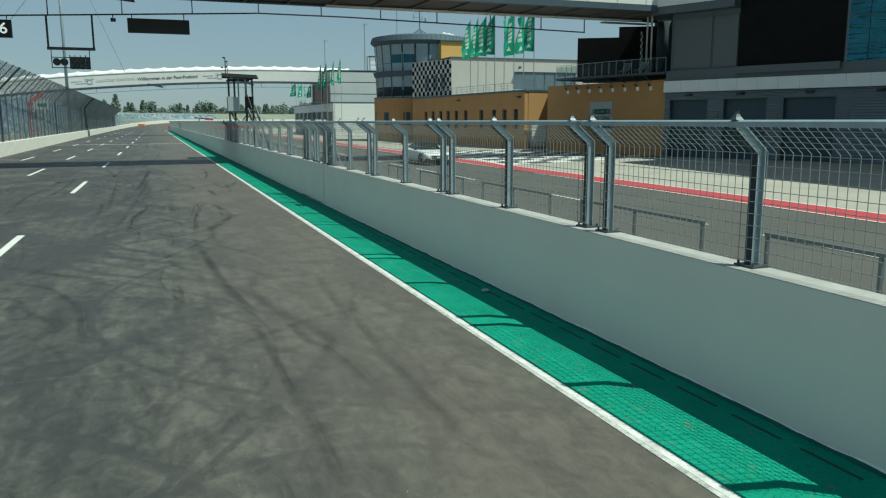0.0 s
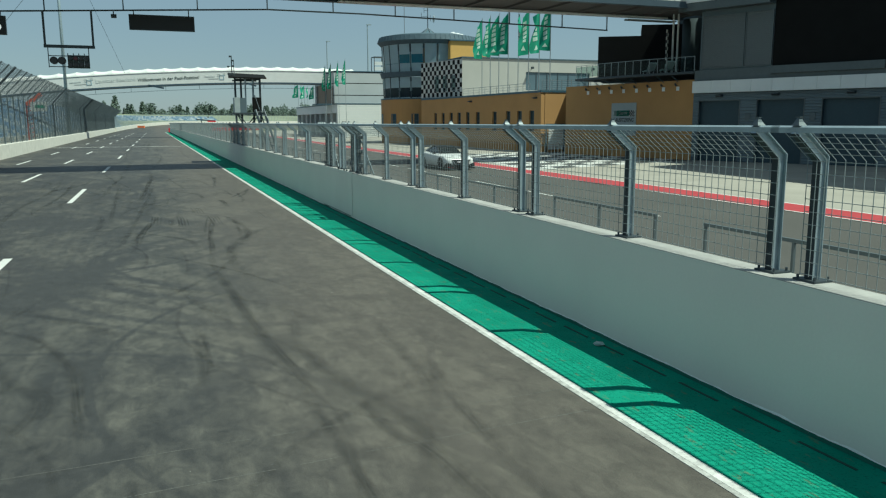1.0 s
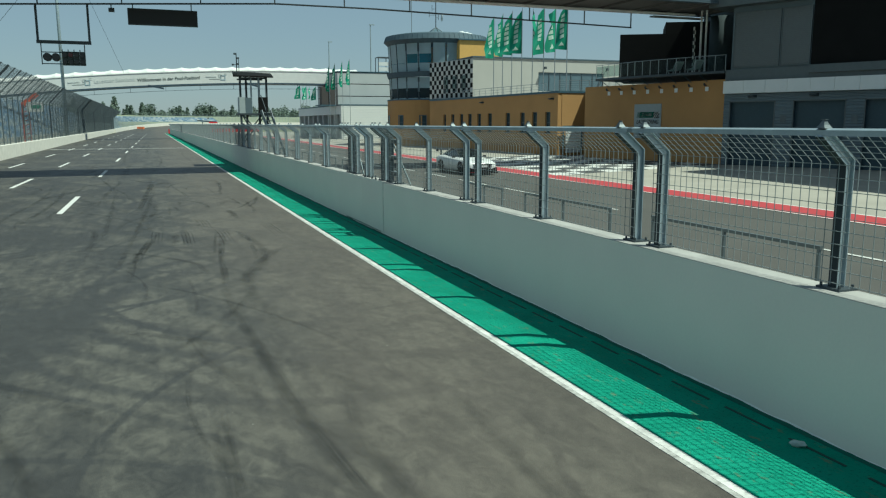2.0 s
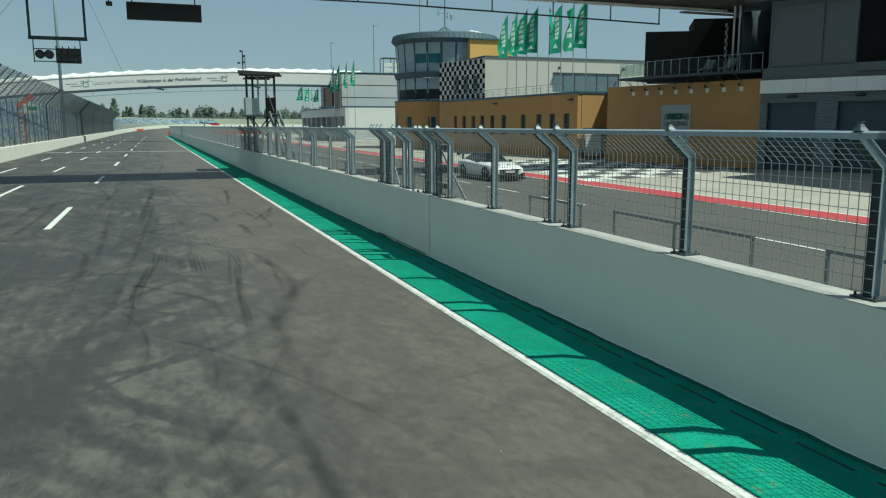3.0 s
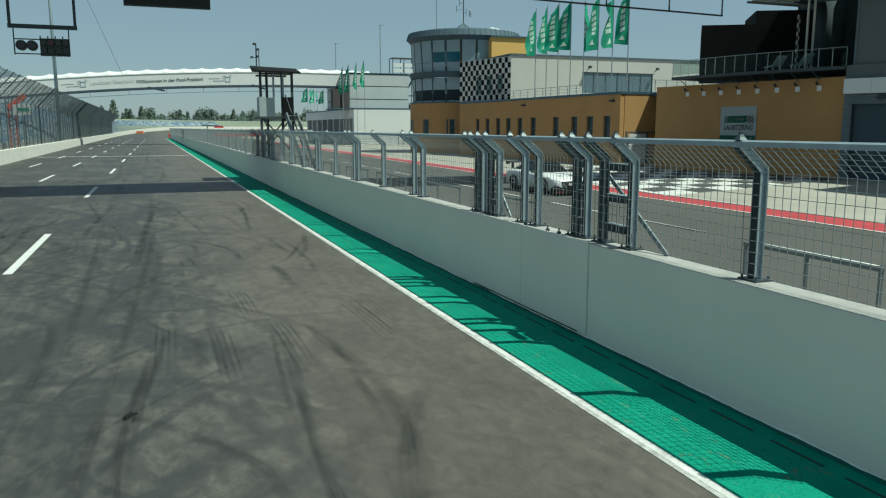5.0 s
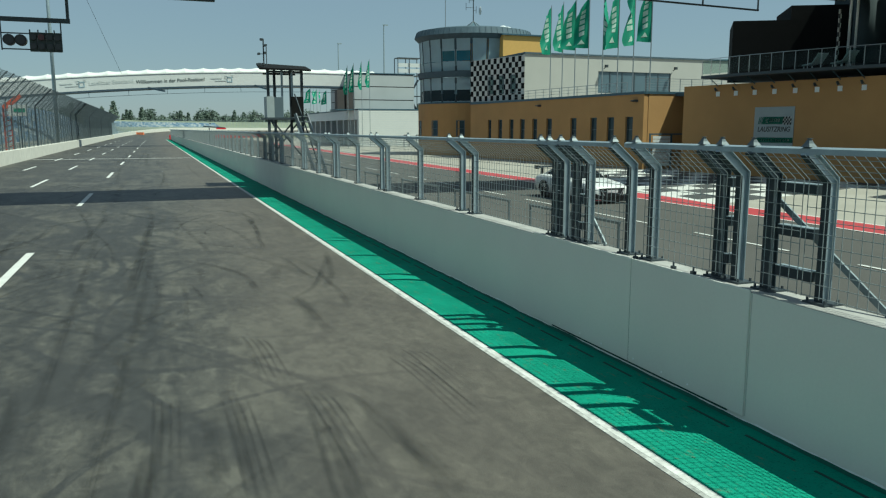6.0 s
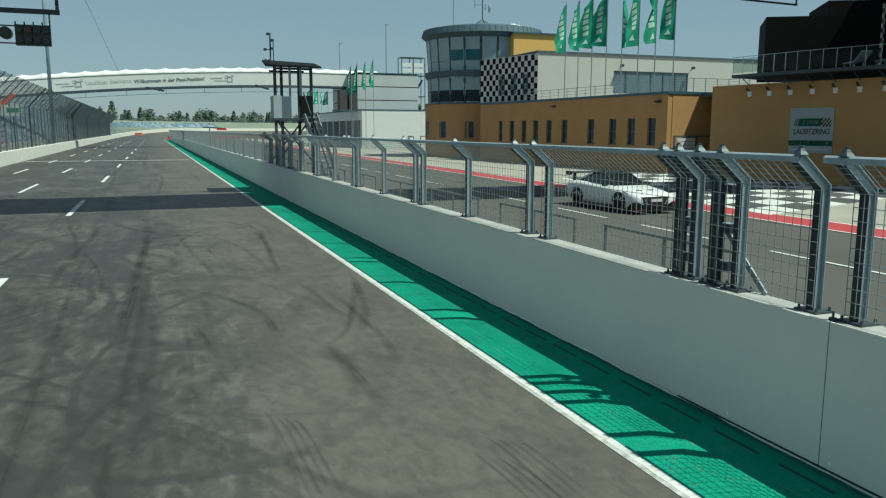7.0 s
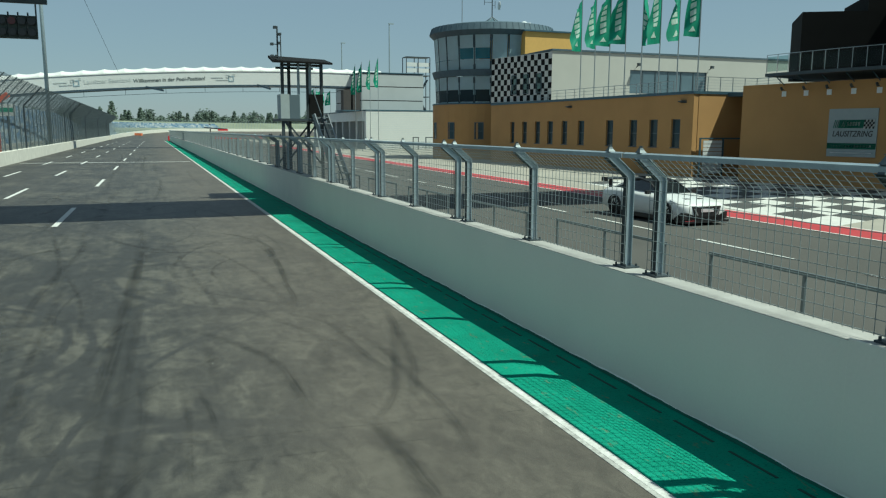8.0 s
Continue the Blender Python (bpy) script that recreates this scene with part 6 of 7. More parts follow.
for x, y, h in ((53.6, 228.2, 29.4), (49.9, 264, 28.2)):
    t = thing("light_mast", (x, y, 0), "tall slim grey light mast with a flat lamp head", "street lamp", "far light masts")
    bm = B()
    rod(bm, (x, y, 0), (x, y, h), 0.28, 8, 0.14)
    part("pole", bm, GALV, t)
    bm = B()
    box(bm, x - 0.2, x + 1.1, y - 0.25, y + 0.25, h - 0.1, h + 0.15)
    part("lamp_head", bm, GALV, t)

# ---- left side: wall fence, stand, masts ----
LX = -15.65
lf = thing("catch_fence", (LX, 60, 1.2), "tall grey catch fence with arms bent over the track wall", "fence")
for k in range(92):
    y = 40 + 3.1 * k
    bm = B()
    heavy = 0.16 if k % 13 == 2 else 0.09
    bar(bm, (LX, y, 1.15), (LX, y, 5.4), heavy, heavy, (0, 1, 0))
    bar(bm, (LX, y, 5.4), (LX + 1.75, y, 7.3), heavy, heavy * 0.8, (0, 1, 0))
    part("post", bm, RAILSTEEL if heavy < 0.1 else DARKSTEEL, lf)
LWIRE = material("catch_wire", (0.065, 0.08, 0.088), 0.6, 0.3, var=0.1)
bm = B()
y = 40.0
while y < 325:
    sweep(bm, [(-0.005, -0.005), (0.005, -0.005), (0.005, 0.005), (-0.005, 0.005)], [(LX - 0.06, y, 1.25), (LX - 0.06, y, 5.4), (LX + 1.7, y, 7.25)])
    y += 0.16
for k in range(26):
    z = 1.3 + 0.165 * k
    bar(bm, (LX - 0.06, 40, z), (LX - 0.06, 325, z), 0.009, 0.009)
for k in range(1, 14):
    f = k / 13
    bar(bm, (LX - 0.06 + 1.76 * f, 40, 5.4 + 1.85 * f), (LX - 0.06 + 1.76 * f, 325, 5.4 + 1.85 * f), 0.012, 0.012)
tagged(part("wire", bm, LWIRE, lf), kind="stuff")
STAND_CONCRETE = material("stand_concrete", (0.34, 0.34, 0.32), 0.85, var=0.15, scale=0.5)
stand = thing("grandstand", (-24, 160, 0), "long concrete grandstand with rows of blue and white seats", "grandstand")
SEAT = bpy.data.materials.new("stand_seats")
SEAT.use_nodes = True
nt = SEAT.node_tree
pb = nt.nodes["Principled BSDF"]
tc, wn_, rmp = nt.nodes.new("ShaderNodeTexCoord"), nt.nodes.new("ShaderNodeTexVoronoi"), nt.nodes.new("ShaderNodeValToRGB")
wn_.inputs["Scale"].default_value = 0.6
rmp.color_ramp.interpolation = "CONSTANT"
for pos, c in ((0.0, (0.11, 0.19, 0.29, 1)), (0.4, (0.33, 0.36, 0.37, 1)), (0.72, (0.17, 0.235, 0.30, 1))):
    e = rmp.color_ramp.elements.new(pos)
    e.color = c
nt.links.new(tc.outputs["Object"], wn_.inputs["Vector"])
sepc = nt.nodes.new("ShaderNodeSeparateColor")
nt.links.new(wn_.outputs["Color"], sepc.inputs[0])
nt.links.new(sepc.outputs[0], rmp.inputs[0])
nt.links.new(rmp.outputs[0], pb.inputs["Base Color"])
pb.inputs["Roughness"].default_value = 0.5
for r in range(14):
    bm = B()
    x, z = -19.5 - 0.95 * r, 1.3 + 0.48 * r
    box(bm, x - 0.95, x, 50, 330, -0.3, z)
    part("tier", bm, STAND_CONCRETE, stand)
    for seg in range(9):
        bm = B()
        y0 = 51 + 31 * seg
        box(bm, x - 0.75, x - 0.35, y0, y0 + 29, z, z + 0.42)
        box(bm, x - 0.80, x - 0.74, y0, y0 + 29, z + 0.42, z + 0.8)
        part("bench", bm, SEAT, stand)
bm = B()
for k in range(60):
    bar(bm, (-17.6, 52 + 4.6 * k, 0), (-17.6, 52 + 4.6 * k, 2.2), 0.08, 0.08, (0, 1, 0))
for z in (1.1, 2.2):
    bar(bm, (-17.6, 50, z), (-17.6, 325, z), 0.05, 0.05)
tagged(part("walk_barrier", bm, GALV), "grey pipe barrier before the grandstand", "barrier")
MX = -16.95
t = thing("tall_mast", (MX, 160, 0), "tall grey steel mast with stay cables beside the track", "mast")
bm = B()
rod(bm, (MX, 160, 0), (MX, 160, 40), 0.27, 10, 0.2)
part("pole", bm, GALV, t, smooth=True)
for a, b in (((MX, 160, 29), (-28, 125, 5)), ((MX, 160, 35), (-30, 132, 5)), ((MX, 160, 35), (-8, 172, 12))):
    bm = B()
    rod(bm, a, b, 0.03, 4)
    tagged(part("stay_cable", bm, DARKSTEEL), "thin dark stay cable of a mast", "cable", "mast cables")
ms = thing("trackside_sign", (-17.0, 126, 0), "white and green sign board on a red post", "sign")
bm = B()
box(bm, -18.1, -16.3, 125.9, 126.0, 4.35, 5.5)
part("board", bm, WHITE, ms)
bm = B()
box(bm, -17.6, -16.5, 125.88, 125.9, 4.75, 5.15)
part("band", bm, FLAG, ms)
bm = B()
bar(bm, (-17.05, 126.1, 0), (-17.05, 126.1, 4.4), 0.12, 0.12, (0, 1, 0))
part("post", bm, DARKSTEEL, ms)
crane = thing("red_jib", (-18.3, 126.5, 0), "red steel post with a short orange jib", "jib")
bm = B()
for dx in (-0.35, 0.35):
    bar(bm, (-18.3 + dx, 126.5, 0), (-18.3 + dx, 126.5, 5.3), 0.16, 0.16, (0, 1, 0))
for k in range(9):
    bar(bm, (-18.65, 126.5, 0.4 + 0.55 * k), (-17.95, 126.5, 0.7 + 0.55 * k), 0.1, 0.1, (0, 1, 0))
part("post", bm, material("faded_red", (0.35, 0.07, 0.05), 0.6, var=0.2), crane)
bm = B()
bar(bm, (-18.6, 126.5, 5.2), (-16.9, 126.4, 6.5), 0.4, 0.5)
part("jib", bm, material("orange_red", (0.62, 0.10, 0.04), 0.6, var=0.15), crane)

# ---- far bend: wall, fence, stand ----
bm = B()
loft(bm, [[(170 - r * math.cos(radians(a)), 300 + r * math.sin(radians(a)), rise(a) + z) for r, z in ((185.0, -0.3), (185.5, -0.3), (185.5, 1.25), (185.0, 1.25))] for a in ANG])
structure("bend_wall", bm, CONCRETE, "white concrete wall round the far bend", "wall")
bm = B()
for a in np.arange(0, 80, 0.35):
    c, s = math.cos(radians(a)), math.sin(radians(a))
    bar(bm, (170 - 185.3 * c, 300 + 185.3 * s, rise(a) + 1.2), (170 - 185.3 * c, 300 + 185.3 * s, rise(a) + 5.0), 0.1, 0.1, (0, 1, 0))
tagged(structure("bend_fence", bm, GALV, "grey fence posts round the far bend", "fence"), kind="structure")
BANK = material("bank_grass", (0.17, 0.19, 0.135), 0.95, var=0.25, scale=0.1, fine=3)
bm = B()
loft(bm, [[(170 - r * math.cos(radians(a)), 300 + r * math.sin(radians(a)), z) for r, z in ((186.5, -0.3), (230, -0.3), (226, 6.9), (200, 6.6), (188, 3.0))] for a in range(10, 100, 5)])
structure("grass_bank", bm, BANK, "pale dry grass bank behind the far bend", "bank")
# seat colours paled and greyed to paint in distance haze
HAZED_SEAT = SEAT.copy()
HAZED_SEAT.name = "far_stand_seats"
for e, c in zip([e for e in HAZED_SEAT.node_tree.nodes if e.bl_idname == "ShaderNodeValToRGB"][0].color_ramp.elements[-3:], ((0.24, 0.31, 0.38, 1), (0.42, 0.45, 0.46, 1), (0.30, 0.36, 0.41, 1))):
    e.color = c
fs = thing("far_grandstand", (-6, 370, 0), "far blue and white seating stand behind the bend", "grandstand")
for r in range(7):
    bm = B()
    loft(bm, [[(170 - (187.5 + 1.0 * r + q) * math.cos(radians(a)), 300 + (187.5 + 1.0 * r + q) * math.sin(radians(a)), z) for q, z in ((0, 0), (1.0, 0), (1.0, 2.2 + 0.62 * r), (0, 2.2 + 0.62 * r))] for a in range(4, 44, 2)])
    part("bench", bm, HAZED_SEAT, fs)
SAFETY = material("safety_orange", (0.62, 0.17, 0.07), 0.6, var=0.15)
bm = B()
box(bm, -1.9, 1.9, -0.6, 0.6, 0, 1.35, pose(-8.2, 347, 0.4, 0, 0, -20))
tagged(part("safety_block", bm, SAFETY), "orange-red safety barrier block at the bend", "barrier")
bm = B()
box(bm, 1.0, 5.0, 268.5, 269.7, 0, 1.3)
tagged(part("safety_block", bm, REDTRIM), "orange-red safety barrier at the end of the pit wall", "barrier")
bm = B()
for k in range(8):
    box(bm, 16 + 2.4 * k, 18.2 + 2.4 * k, 300 + 3 * k, 301 + 3 * k, 0, 1.1)
tagged(part("barrier_row", bm, REDTRIM), "row of red safety barriers beyond the pit exit", "barrier", kind="stuff")
sp = thing("signal_arm", (2.6, 130, 0), "dark signal arm with a red end on a post", "signal")
bm = B()
bar(bm, (2.6, 130, 0), (2.6, 130, 3.15), 0.12, 0.12, (0, 1, 0))
part("post", bm, DARKSTEEL, sp)
bm = B()
bar(bm, (1.95, 130, 3.3), (4.4, 129.5, 3.12), 0.2, 0.14)
part("arm", bm, DARKSTEEL, sp)
bm = B()
box(bm, 3.4, 4.5, 129.3, 129.7, 2.95, 3.12)
part("red_end", bm, REDTRIM, sp)

# ---- far trees ----
def tree(seed, h, conifer):
    rng = random.Random(seed)
    t = thing("tree", (0, 0, 0), "dark green conifer in the far wood" if conifer else "leafy green tree in the far wood", "tree", "far wood")
    bm = B()
    rod(bm, (0, 0, 0), (rng.uniform(-0.3, 0.3), 0, h * 0.8), 0.028 * h, 7, 0.008 * h)
    for k in range(7):
        z = h * rng.uniform(0.3, 0.75)
        a = rng.uniform(0, 6.28)
        rod(bm, (0, 0, z), (0.18 * h * math.cos(a), 0.18 * h * math.sin(a), z + 0.1 * h), 0.008 * h, 4, 0.003 * h)
    part("trunk", bm, material("bark", (0.10, 0.075, 0.05), 0.9) if "bark" not in bpy.data.materials else bpy.data.materials["bark"], t)
    bm = B()
    n = 900
    lobes = [(rng.uniform(-0.24, 0.24) * h, rng.uniform(-0.24, 0.24) * h, h * rng.uniform(0.35, 0.82), h * rng.uniform(0.12, 0.22)) for _ in range(9)]
    for k in range(n):
        if conifer:
            z = h * (0.15 + 0.85 * rng.random() ** 1.2)
            r = 0.26 * h * (1 - z / h) ** 0.8 * rng.uniform(0.3, 1.1) + 0.01 * h
            a = rng.uniform(0, 6.28)
            c = Vector((r * math.cos(a), r * math.sin(a), z - 0.25 * r))
        else:
            lx, ly, lz, lr = rng.choice(lobes)
            v = Vector((rng.gauss(0, 1), rng.gauss(0, 1), rng.gauss(0, 1))).normalized() * lr * rng.uniform(0.5, 1.1)
            c = Vector((lx, ly, lz)) + v
        s = h * rng.uniform(0.025, 0.06)
        p = [bm.verts.new(c + Vector((rng.uniform(-1, 1), rng.uniform(-1, 1), rng.uniform(-0.8, 0.8))) * s) for _ in range(4)]
        for f in ((0, 1, 2), (0, 2, 3), (0, 3, 1), (1, 3, 2)):
            bm.faces.new([p[i] for i in f])
    part("crown", bm, LEAF, t)
    return t


kinds = [tree(1, 13, True), tree(2, 11, True), tree(3, 12, False), tree(4, 10, False), tree(5, 14, True), tree(6, 11.5, False)]
rng = random.Random(77)
for k, t in enumerate(kinds):
    t.matrix_basis = Matrix.Translation((-30 + 22 * k, 520 + 4 * k, 0))
for k in range(230):
    x = -200 + 2.0 * k + rng.uniform(-4, 4)
    y = 515 + rng.uniform(-12, 40) - 0.0006 * x * x
    s = rng.choice((0.8, 0.9, 0.95, 1.0, 1.1, 1.25)) * 1.05
    copy_thing(kinds[rng.choice((0, 0, 1, 1, 4, 4, 2, 3, 5, 5))], Matrix.Translation((x, y, 0)) @ Matrix.Rotation(rng.uniform(0, 6), 4, "Z") @ Matrix.Diagonal((s, s, s, 1)))
# ---- tyre marks on the track ----
def mark_material(name, low, high):
    m = bpy.data.materials.new(name)
    m.use_nodes = True
    nt = m.node_tree
    b = nt.nodes["Principled BSDF"]
    n, link = nt.nodes.new, nt.links.new
    uv = n("ShaderNodeTexCoord")
    sep = n("ShaderNodeSeparateXYZ")
    link(uv.outputs["UV"], sep.inputs[0])
    edge = n("ShaderNodeMath")
    edge.operation = "PINGPONG"
    edge.inputs[1].default_value = 0.5
    link(sep.outputs[0], edge.inputs[0])
    soft = n("ShaderNodeMapRange")
    soft.inputs["From Max"].default_value = 0.42
    soft.interpolation_type = "SMOOTHSTEP"
    link(edge.outputs[0], soft.inputs[0])
    tip = n("ShaderNodeMath")
    tip.operation = "PINGPONG"
    tip.inputs[1].default_value = 0.5
    link(sep.outputs[1], tip.inputs[0])
    fade = n("ShaderNodeMapRange")
    fade.inputs["From Max"].default_value = 0.26
    link(tip.outputs[0], fade.inputs[0])
    mp = n("ShaderNodeMapping")
    mp.inputs["Scale"].default_value = (6, 2.2, 1)
    link(uv.outputs["UV"], mp.inputs[0])
    tread = n("ShaderNodeTexNoise")
    tread.inputs["Scale"].default_value, tread.inputs["Detail"].default_value = 1.0, 3
    link(mp.outputs[0], tread.inputs["Vector"])
    gap = n("ShaderNodeMapRange")
    gap.inputs["From Min"].default_value, gap.inputs["From Max"].default_value = 0.25, 0.7
    gap.inputs["To Min"].default_value = 0.35
    link(tread.outputs[0], gap.inputs[0])
    last = soft.outputs[0]
    info = n("ShaderNodeObjectInfo")
    deep = n("ShaderNodeMapRange")
    deep.inputs["To Min"].default_value, deep.inputs["To Max"].default_value = low, high
    link(info.outputs["Random"], deep.inputs[0])
    worn = n("ShaderNodeTexNoise")
    worn.inputs["Scale"].default_value, worn.inputs["Detail"].default_value = 1.1, 6
    link(uv.outputs["Object"], worn.inputs["Vector"])
    left = n("ShaderNodeMapRange")
    left.inputs["From Min"].default_value, left.inputs["From Max"].default_value = 0.36, 0.62
    left.inputs["To Min"].default_value = 0.4
    link(worn.outputs[0], left.inputs[0])
    for other in (fade.outputs[0], gap.outputs[0], deep.outputs[0], left.outputs[0]):
        k = n("ShaderNodeMath")
        k.operation = "MULTIPLY"
        link(last, k.inputs[0])
        link(other, k.inputs[1])
        last = k.outputs[0]
    link(last, b.inputs["Alpha"])
    b.inputs["Base Color"].default_value = (0.021, 0.022, 0.022, 1)
    b.inputs["Roughness"].default_value = 0.7
    return m


MARK = mark_material("tyre_rubber_mark", 0.23, 0.42)
SMEAR = mark_material("rubber_smear", 0.09, 0.30)
marks_made = 0


def tyre_mark(pts, width=0.26, mat=None):
    """A curved ribbon of rubber through points of the plan."""
    global marks_made
    p = [Vector((x, y, 0)) for x, y in pts]
    p = [p[0] * 2 - p[1]] + p + [p[-1] * 2 - p[-2]]
    run = []
    for k in range(1, len(p) - 2):
        for i in range(8):
            t = i / 8
            a, b, c, d = p[k - 1], p[k], p[k + 1], p[k + 2]
            run.append(0.5 * ((2 * b) + (c - a) * t + (2 * a - 5 * b + 4 * c - d) * t * t + (3 * b - a - 3 * c + d) * t ** 3))
    run.append(p[-2])
    bm = B()
    layer = bm.loops.layers.uv.new("UVMap")
    z = 0.0020 + 0.00001 * marks_made
    marks_made += 1
    rows = []
    for k, q in enumerate(run):
        d = (run[min(k + 1, len(run) - 1)] - run[max(k - 1, 0)]).normalized()
        s = Vector((d.y, -d.x, 0)) * width / 2
        rows.append((bm.verts.new((q.x - s.x, q.y - s.y, z)), bm.verts.new((q.x + s.x, q.y + s.y, z))))
    n = len(rows) - 1
    for k in range(n):
        f = bm.faces.new((rows[k][0], rows[k][1], rows[k + 1][1], rows[k + 1][0]))
        for loop, uvs in zip(f.loops, ((0, k / n), (1, k / n), (1, (k + 1) / n), (0, (k + 1) / n))):
            loop[layer].uv = uvs
    me = bpy.data.meshes.new("tyre_mark")
    bm.to_mesh(me)
    bm.free()
    me.materials.append(mat or MARK)
    return tagged(new("tyre_mark", me), "dark rubber tyre mark on the track", "tyre mark", kind="structure")


tyre_mark([(-2.5, 40.6), (-2.9, 35.1), (-3.1, 31.8), (-3.0, 29.0), (-2.9, 26.5), (-2.8, 24.6)], 0.216)
tyre_mark([(-3.0, 31.6), (-3.0, 29.3), (-2.9, 26.7), (-2.8, 25.5), (-2.7, 24.2), (-2.7, 23.0)], 0.245)
tyre_mark([(-6.4, 26.6), (-6.1, 26.1), (-5.8, 25.2), (-5.5, 24.6), (-5.4, 24.1), (-5.5, 23.5), (-5.7, 22.9)], 0.23)
tyre_mark([(-6.1, 24.9), (-5.8, 24.8), (-5.8, 25.2)], 0.173)
tyre_mark([(-6.5, 27.8), (-5.7, 26.9), (-5.2, 25.4), (-5.0, 23.9), (-4.9, 22.9)], 0.187)
tyre_mark([(-4.5, 22.1), (-4.3, 21.4), (-4.1, 20.4)], 0.216)
tyre_mark([(-2.3, 24.0), (-2.2, 22.4), (-2.0, 21.7), (-1.9, 20.2)], 0.216)
tyre_mark([(-2.8, 23.7), (-2.7, 22.4), (-2.7, 21.0), (-2.7, 19.9)], 0.187)
tyre_mark([(-4.1, 56.3), (-4.4, 46.7), (-4.8, 37.8), (-5.0, 34.3)], 0.216)
tyre_mark([(-5.7, 57.0), (-5.5, 46.2), (-5.4, 39.1)], 0.216)
tyre_mark([(-3.7, 26.8), (-3.7, 25.8), (-3.7, 24.9), (-3.8, 24.1)], 0.216)
tyre_mark([(-3.62, 26.7), (-3.62, 25.5), (-3.63, 24.7)], 0.102)
tyre_mark([(-5.9, 27.0), (-5.5, 26.2), (-5.1, 25.3), (-5.0, 24.3), (-4.9, 23.6)], 0.187)
tyre_mark([(-5.6, 25.3), (-5.5, 24.9), (-5.3, 24.4), (-5.3, 23.9), (-5.4, 23.8)], 0.216)
tyre_mark([(-4.2, 40.9), (-4.4, 38.7), (-4.6, 36.4), (-4.6, 35.1), (-4.7, 33.7)], 0.115)
tyre_mark([(-4.07, 40.9), (-4.27, 38.9), (-4.46, 36.9), (-4.51, 35.4)], 0.111)
tyre_mark([(-4.3, 39.2), (-4.5, 37.4), (-4.6, 36.3)], 0.245)
tyre_mark([(-5.8, 37.5), (-5.2, 37.4), (-4.6, 37.2), (-4.1, 36.6), (-3.7, 36.0), (-3.4, 35.4), (-3.3, 34.6), (-3.3, 34.1)], 0.216)
tyre_mark([(-6.1, 38.2), (-5.6, 38.0), (-5.0, 37.6)], 0.13)
tyre_mark([(-2.62, 40.6), (-2.83, 38.3), (-2.97, 36.5)], 0.111)
tyre_mark([(-2.4, 40.6), (-2.7, 37.6), (-2.9, 35.7), (-2.9, 34.5), (-3.0, 33.1)], 0.144)
tyre_mark([(-2.59, 40.0), (-2.78, 37.5), (-2.92, 35.7), (-2.98, 34.5), (-3.04, 33.2)], 0.102)
tyre_mark([(-2.2, 40.5), (-2.0, 39.4), (-2.0, 38.2), (-2.1, 36.3), (-2.2, 35.1)], 0.158)
tyre_mark([(-3.4, 41.3), (-3.41, 39.7), (-3.42, 38.4)], 0.102)
tyre_mark([(-3.7, 40.0), (-3.7, 39.2), (-3.7, 38.5)], 0.252)
tyre_mark([(-3.5, 40.0), (-3.5, 39.2), (-3.5, 38.5)], 0.144)
tyre_mark([(-1.9, 46.0), (-1.8, 44.8), (-1.8, 42.8)], 0.259)
tyre_mark([(-3.01, 43.3), (-3.02, 42.3), (-3.01, 41.3)], 0.102)
tyre_mark([(-2.1, 40.3), (-2.1, 39.3), (-2.0, 38.5), (-1.9, 37.9)], 0.173)
tyre_mark([(-6.1, 65.7), (-5.7, 60.0), (-5.9, 55.9), (-6.0, 52.9), (-5.9, 49.5)], 0.259)
tyre_mark([(-7.0, 65.0), (-6.3, 59.9), (-5.9, 56.3), (-5.8, 53.1)], 0.216)
tyre_mark([(-4.6, 66.0), (-4.2, 60.6), (-4.3, 56.2), (-4.5, 52.0), (-4.6, 49.0), (-4.6, 47.2)], 0.259)
tyre_mark([(-1.8, 62.4), (-1.3, 58.5), (-1.3, 55.7), (-1.5, 53.4), (-1.6, 51.8), (-2.0, 50.0)], 0.216)
tyre_mark([(-0.2, 50.8), (-0.5, 49.0), (-0.8, 47.4), (-1.3, 46.0)], 0.23)
tyre_mark([(-1.9, 50.8), (-1.4, 50.0), (-1.3, 48.6), (-1.2, 47.0)], 0.173)
tyre_mark([(-3.3, 49.3), (-3.3, 48.3), (-3.3, 47.4)], 0.216)
tyre_mark([(-1.2, 61.4), (-1.2, 57.1), (-1.5, 52.9)], 0.216)
tyre_mark([(-0.4, 49.7), (-1.3, 46.6), (-1.9, 45.5)], 0.187)
tyre_mark([(-8.6, 60.0), (-8.2, 52.0), (-8.5, 44.0), (-8.0, 36.0)], 0.288)
tyre_mark([(-7.8, 58.0), (-7.6, 50.0), (-7.9, 42.0)], 0.245)
tyre_mark([(-1.16, 49.98), (-0.97, 48.13), (-0.99, 46.77), (-1.01, 45.54), (-1.21, 44.07)], 0.2)
tyre_mark([(-3.68, 50.56), (-2.98, 49.4), (-2.52, 48.2), (-2.42, 46.91), (-2.44, 45.92)], 0.24)
tyre_mark([(-1.85, 45.7), (-1.82, 44.75), (-1.81, 44.09), (-1.78, 43.78)], 0.34)
tyre_mark([(-4.29, 63.61), (-4.3, 57.72), (-4.41, 52.67), (-4.5, 49.68), (-4.62, 47.19), (-4.64, 45.79)], 0.34)
tyre_mark([(-3.52, 60.01), (-3.24, 55.3), (-2.97, 52.15), (-2.97, 50.63)], 0.2)
tyre_mark([(-3.71, 47.77), (-3.68, 46.53), (-3.71, 45.45), (-3.75, 44.61)], 0.14)
tyre_mark([(-3.55, 47.52), (-3.45, 46.6), (-3.42, 45.99)], 0.12)
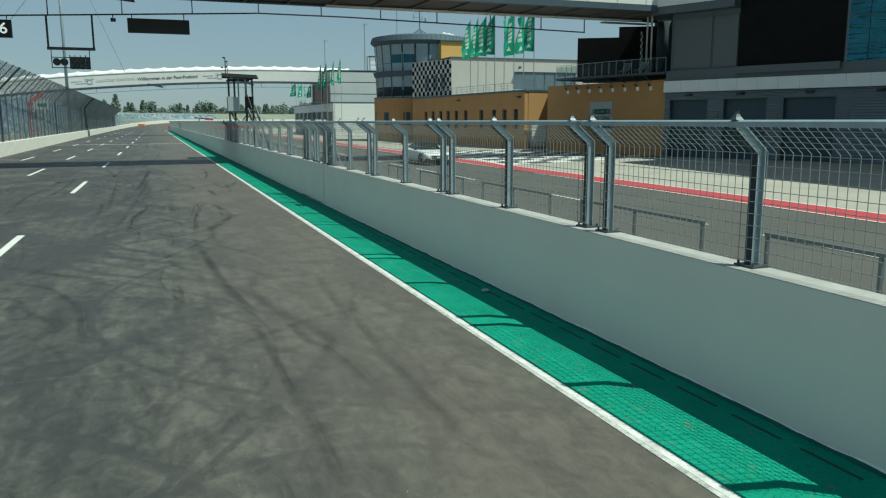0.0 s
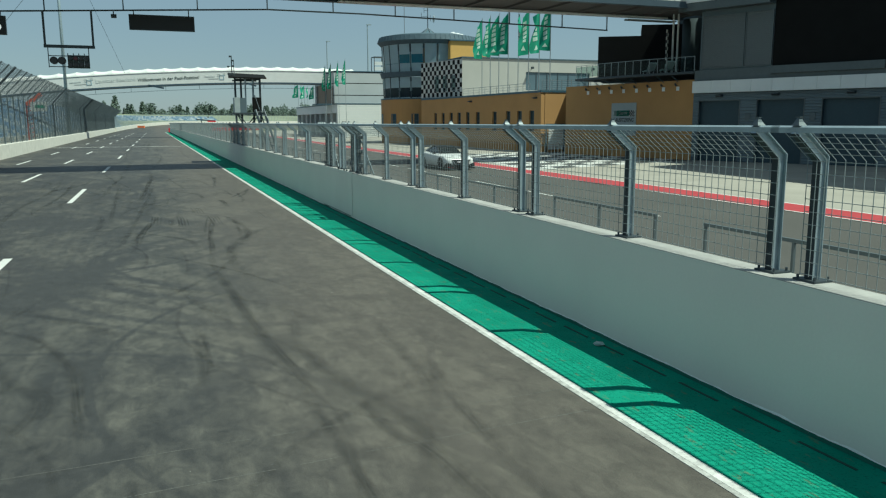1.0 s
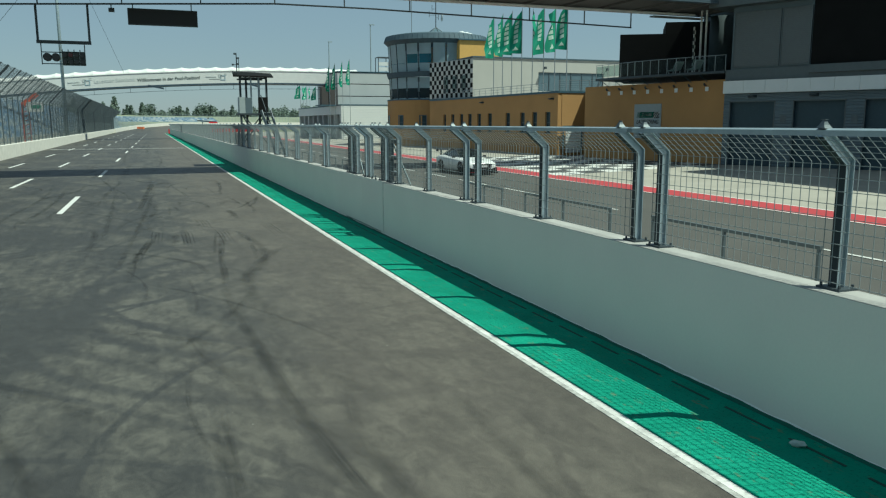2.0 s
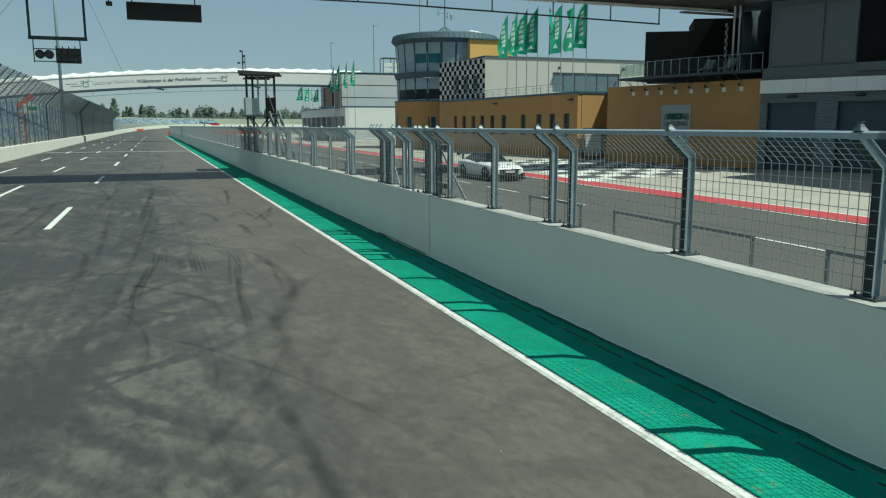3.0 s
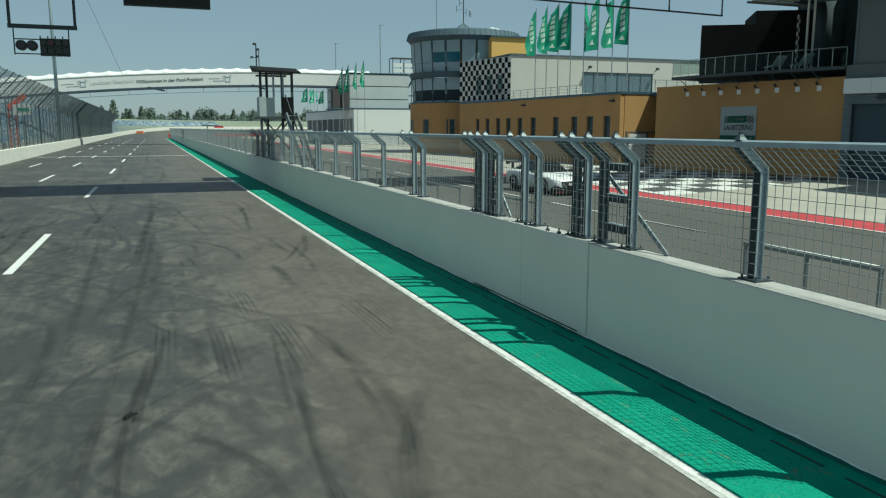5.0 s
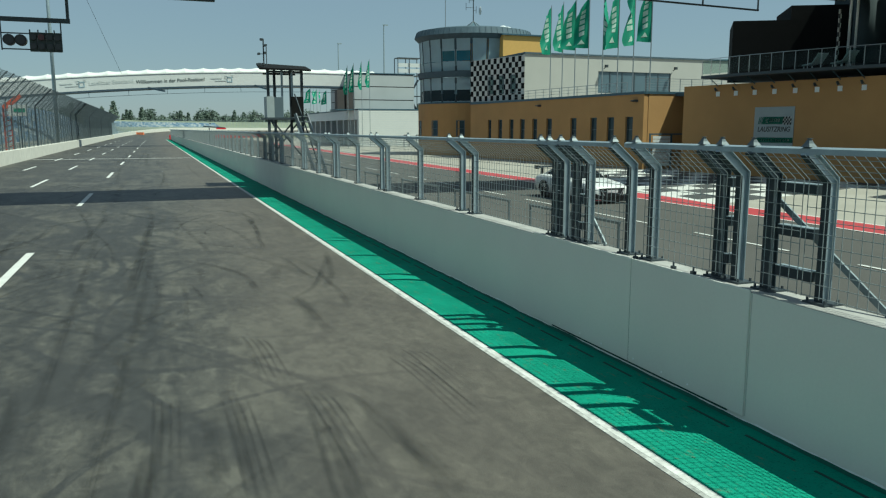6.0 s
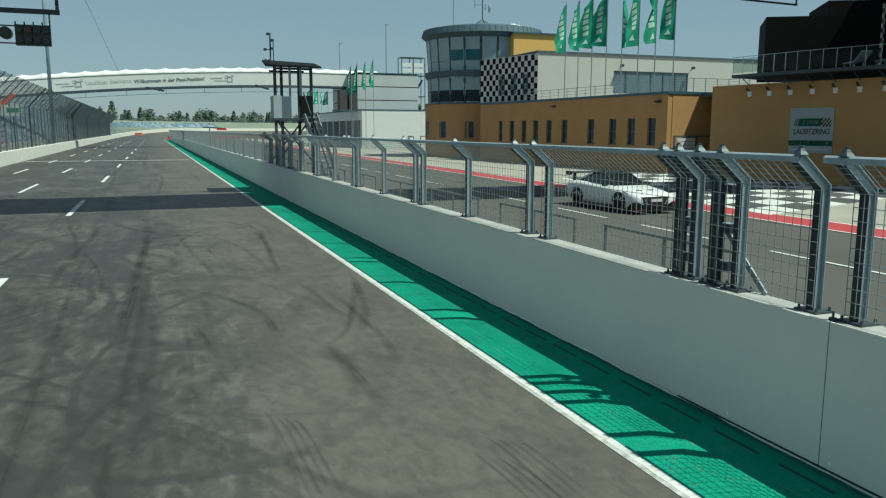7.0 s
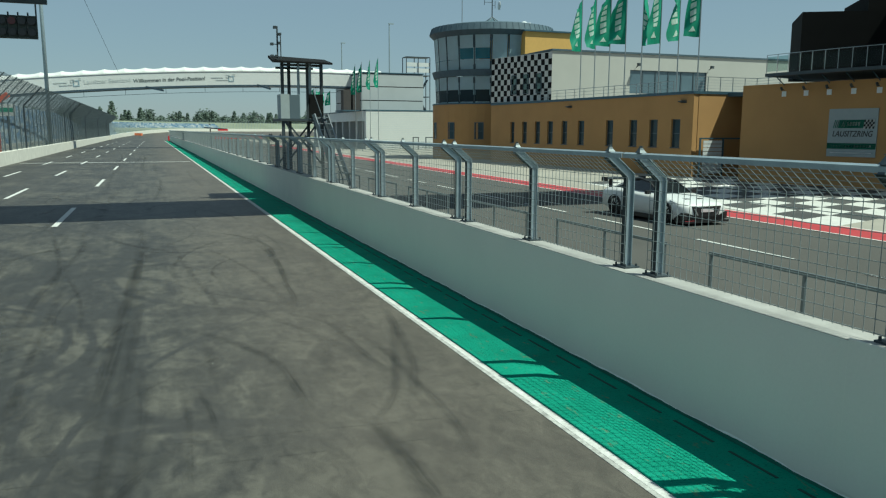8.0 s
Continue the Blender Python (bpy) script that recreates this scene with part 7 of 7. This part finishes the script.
tyre_mark([(-4.01, 41.27), (-4.33, 38.69), (-4.56, 37.12), (-4.64, 35.46), (-4.67, 34.06)], 0.26)
tyre_mark([(-2.08, 40.14), (-1.88, 38.04), (-1.84, 36.51), (-2.11, 35.27), (-2.4, 34.2)], 0.26)
tyre_mark([(-2.53, 34.25), (-2.63, 33.49), (-2.7, 32.94)], 0.3)
tyre_mark([(-5.93, 42.88), (-5.65, 40.74), (-5.63, 38.66), (-5.73, 37.98)], 0.22)
tyre_mark([(-2.72, 26.32), (-2.34, 24.23), (-2.0, 22.89), (-1.86, 21.18), (-1.82, 20.25), (-1.8, 19.77)], 0.26)
tyre_mark([(-2.65, 21.69), (-2.64, 20.09), (-2.66, 18.83), (-2.66, 17.93)], 0.26)
tyre_mark([(-1.25, 26.69), (-1.35, 24.19), (-1.55, 22.71)], 0.26)
# scuffs on the apron before the garages
tyre_mark([(16.9, 44.5), (19.0, 45.7), (21.5, 46.9)], 0.2)
tyre_mark([(18.4, 46.6), (18.5, 45.0), (18.6, 43.2)], 0.18)
rng = random.Random(5)


def smear(x, y, length, heading, bend, width):
    """A faint arc of rubber that starts at a point and turns as it goes."""
    pts = []
    for k in range(6):
        pts.append((x, y))
        x += length / 5 * math.sin(heading)
        y += length / 5 * math.cos(heading)
        heading += bend / 5
    if all(-15 < p[0] < -0.25 for p in pts):
        tyre_mark(pts, width, SMEAR)


for k in range(130):
    smear(rng.uniform(-9.5, -0.9), rng.uniform(13, 75), rng.uniform(3, 9), rng.gauss(0, 0.35), rng.choice((-1, 1)) * rng.uniform(0.2, 1.3), rng.choice((0.1, 0.14, 0.2, 0.26, 0.34)))
for k in range(16):
    x, y = rng.uniform(-8, -1.2), rng.uniform(60, 150)
    L = rng.uniform(12, 40)
    tyre_mark([(x, y), (x + rng.uniform(-0.5, 0.5), y + L * 0.5), (x + rng.uniform(-0.6, 0.6), y + L)], rng.uniform(0.25, 0.5), SMEAR)

# short scrub marks of a sliding tyre, rib by rib
for (x0, y0), (x1, y1) in (((-3.05, 43.3), (-2.95, 41.8)), ((-2.65, 40.7), (-2.62, 39.0)), ((-4.25, 41.0), (-4.3, 39.6)), ((-1.35, 41.6), (-1.25, 40.0)), ((-1.1, 41.9), (-1.0, 40.8)), ((-3.55, 41.0), (-3.55, 38.6))):
    for k in range(4):
        f = 0.085 * k
        tyre_mark([(x0 + f, y0 - 0.12 * k), ((x0 + x1) / 2 + f + 0.02, (y0 + y1) / 2), (x1 + f, y1 + 0.1 * k - 1.2)], 0.06, MARK)
# grit on the track
bm = B()
for k in range(130):
    x, y, s = rng.uniform(-8, -0.1), rng.uniform(13, 60), rng.uniform(0.003, 0.007)
    c = Vector((x, y, s * 0.4))
    v = [bm.verts.new(c + Vector((rng.uniform(-1, 1), rng.uniform(-1, 1), rng.uniform(-0.4, 0.8))) * s) for _ in range(4)]
    for f in ((0, 1, 2), (0, 2, 3), (0, 3, 1), (1, 3, 2)):
        bm.faces.new([v[i] for i in f])
tagged(part("grit", bm, CONCRETE), "small pale stones scattered on the asphalt", "grit", kind="stuff")
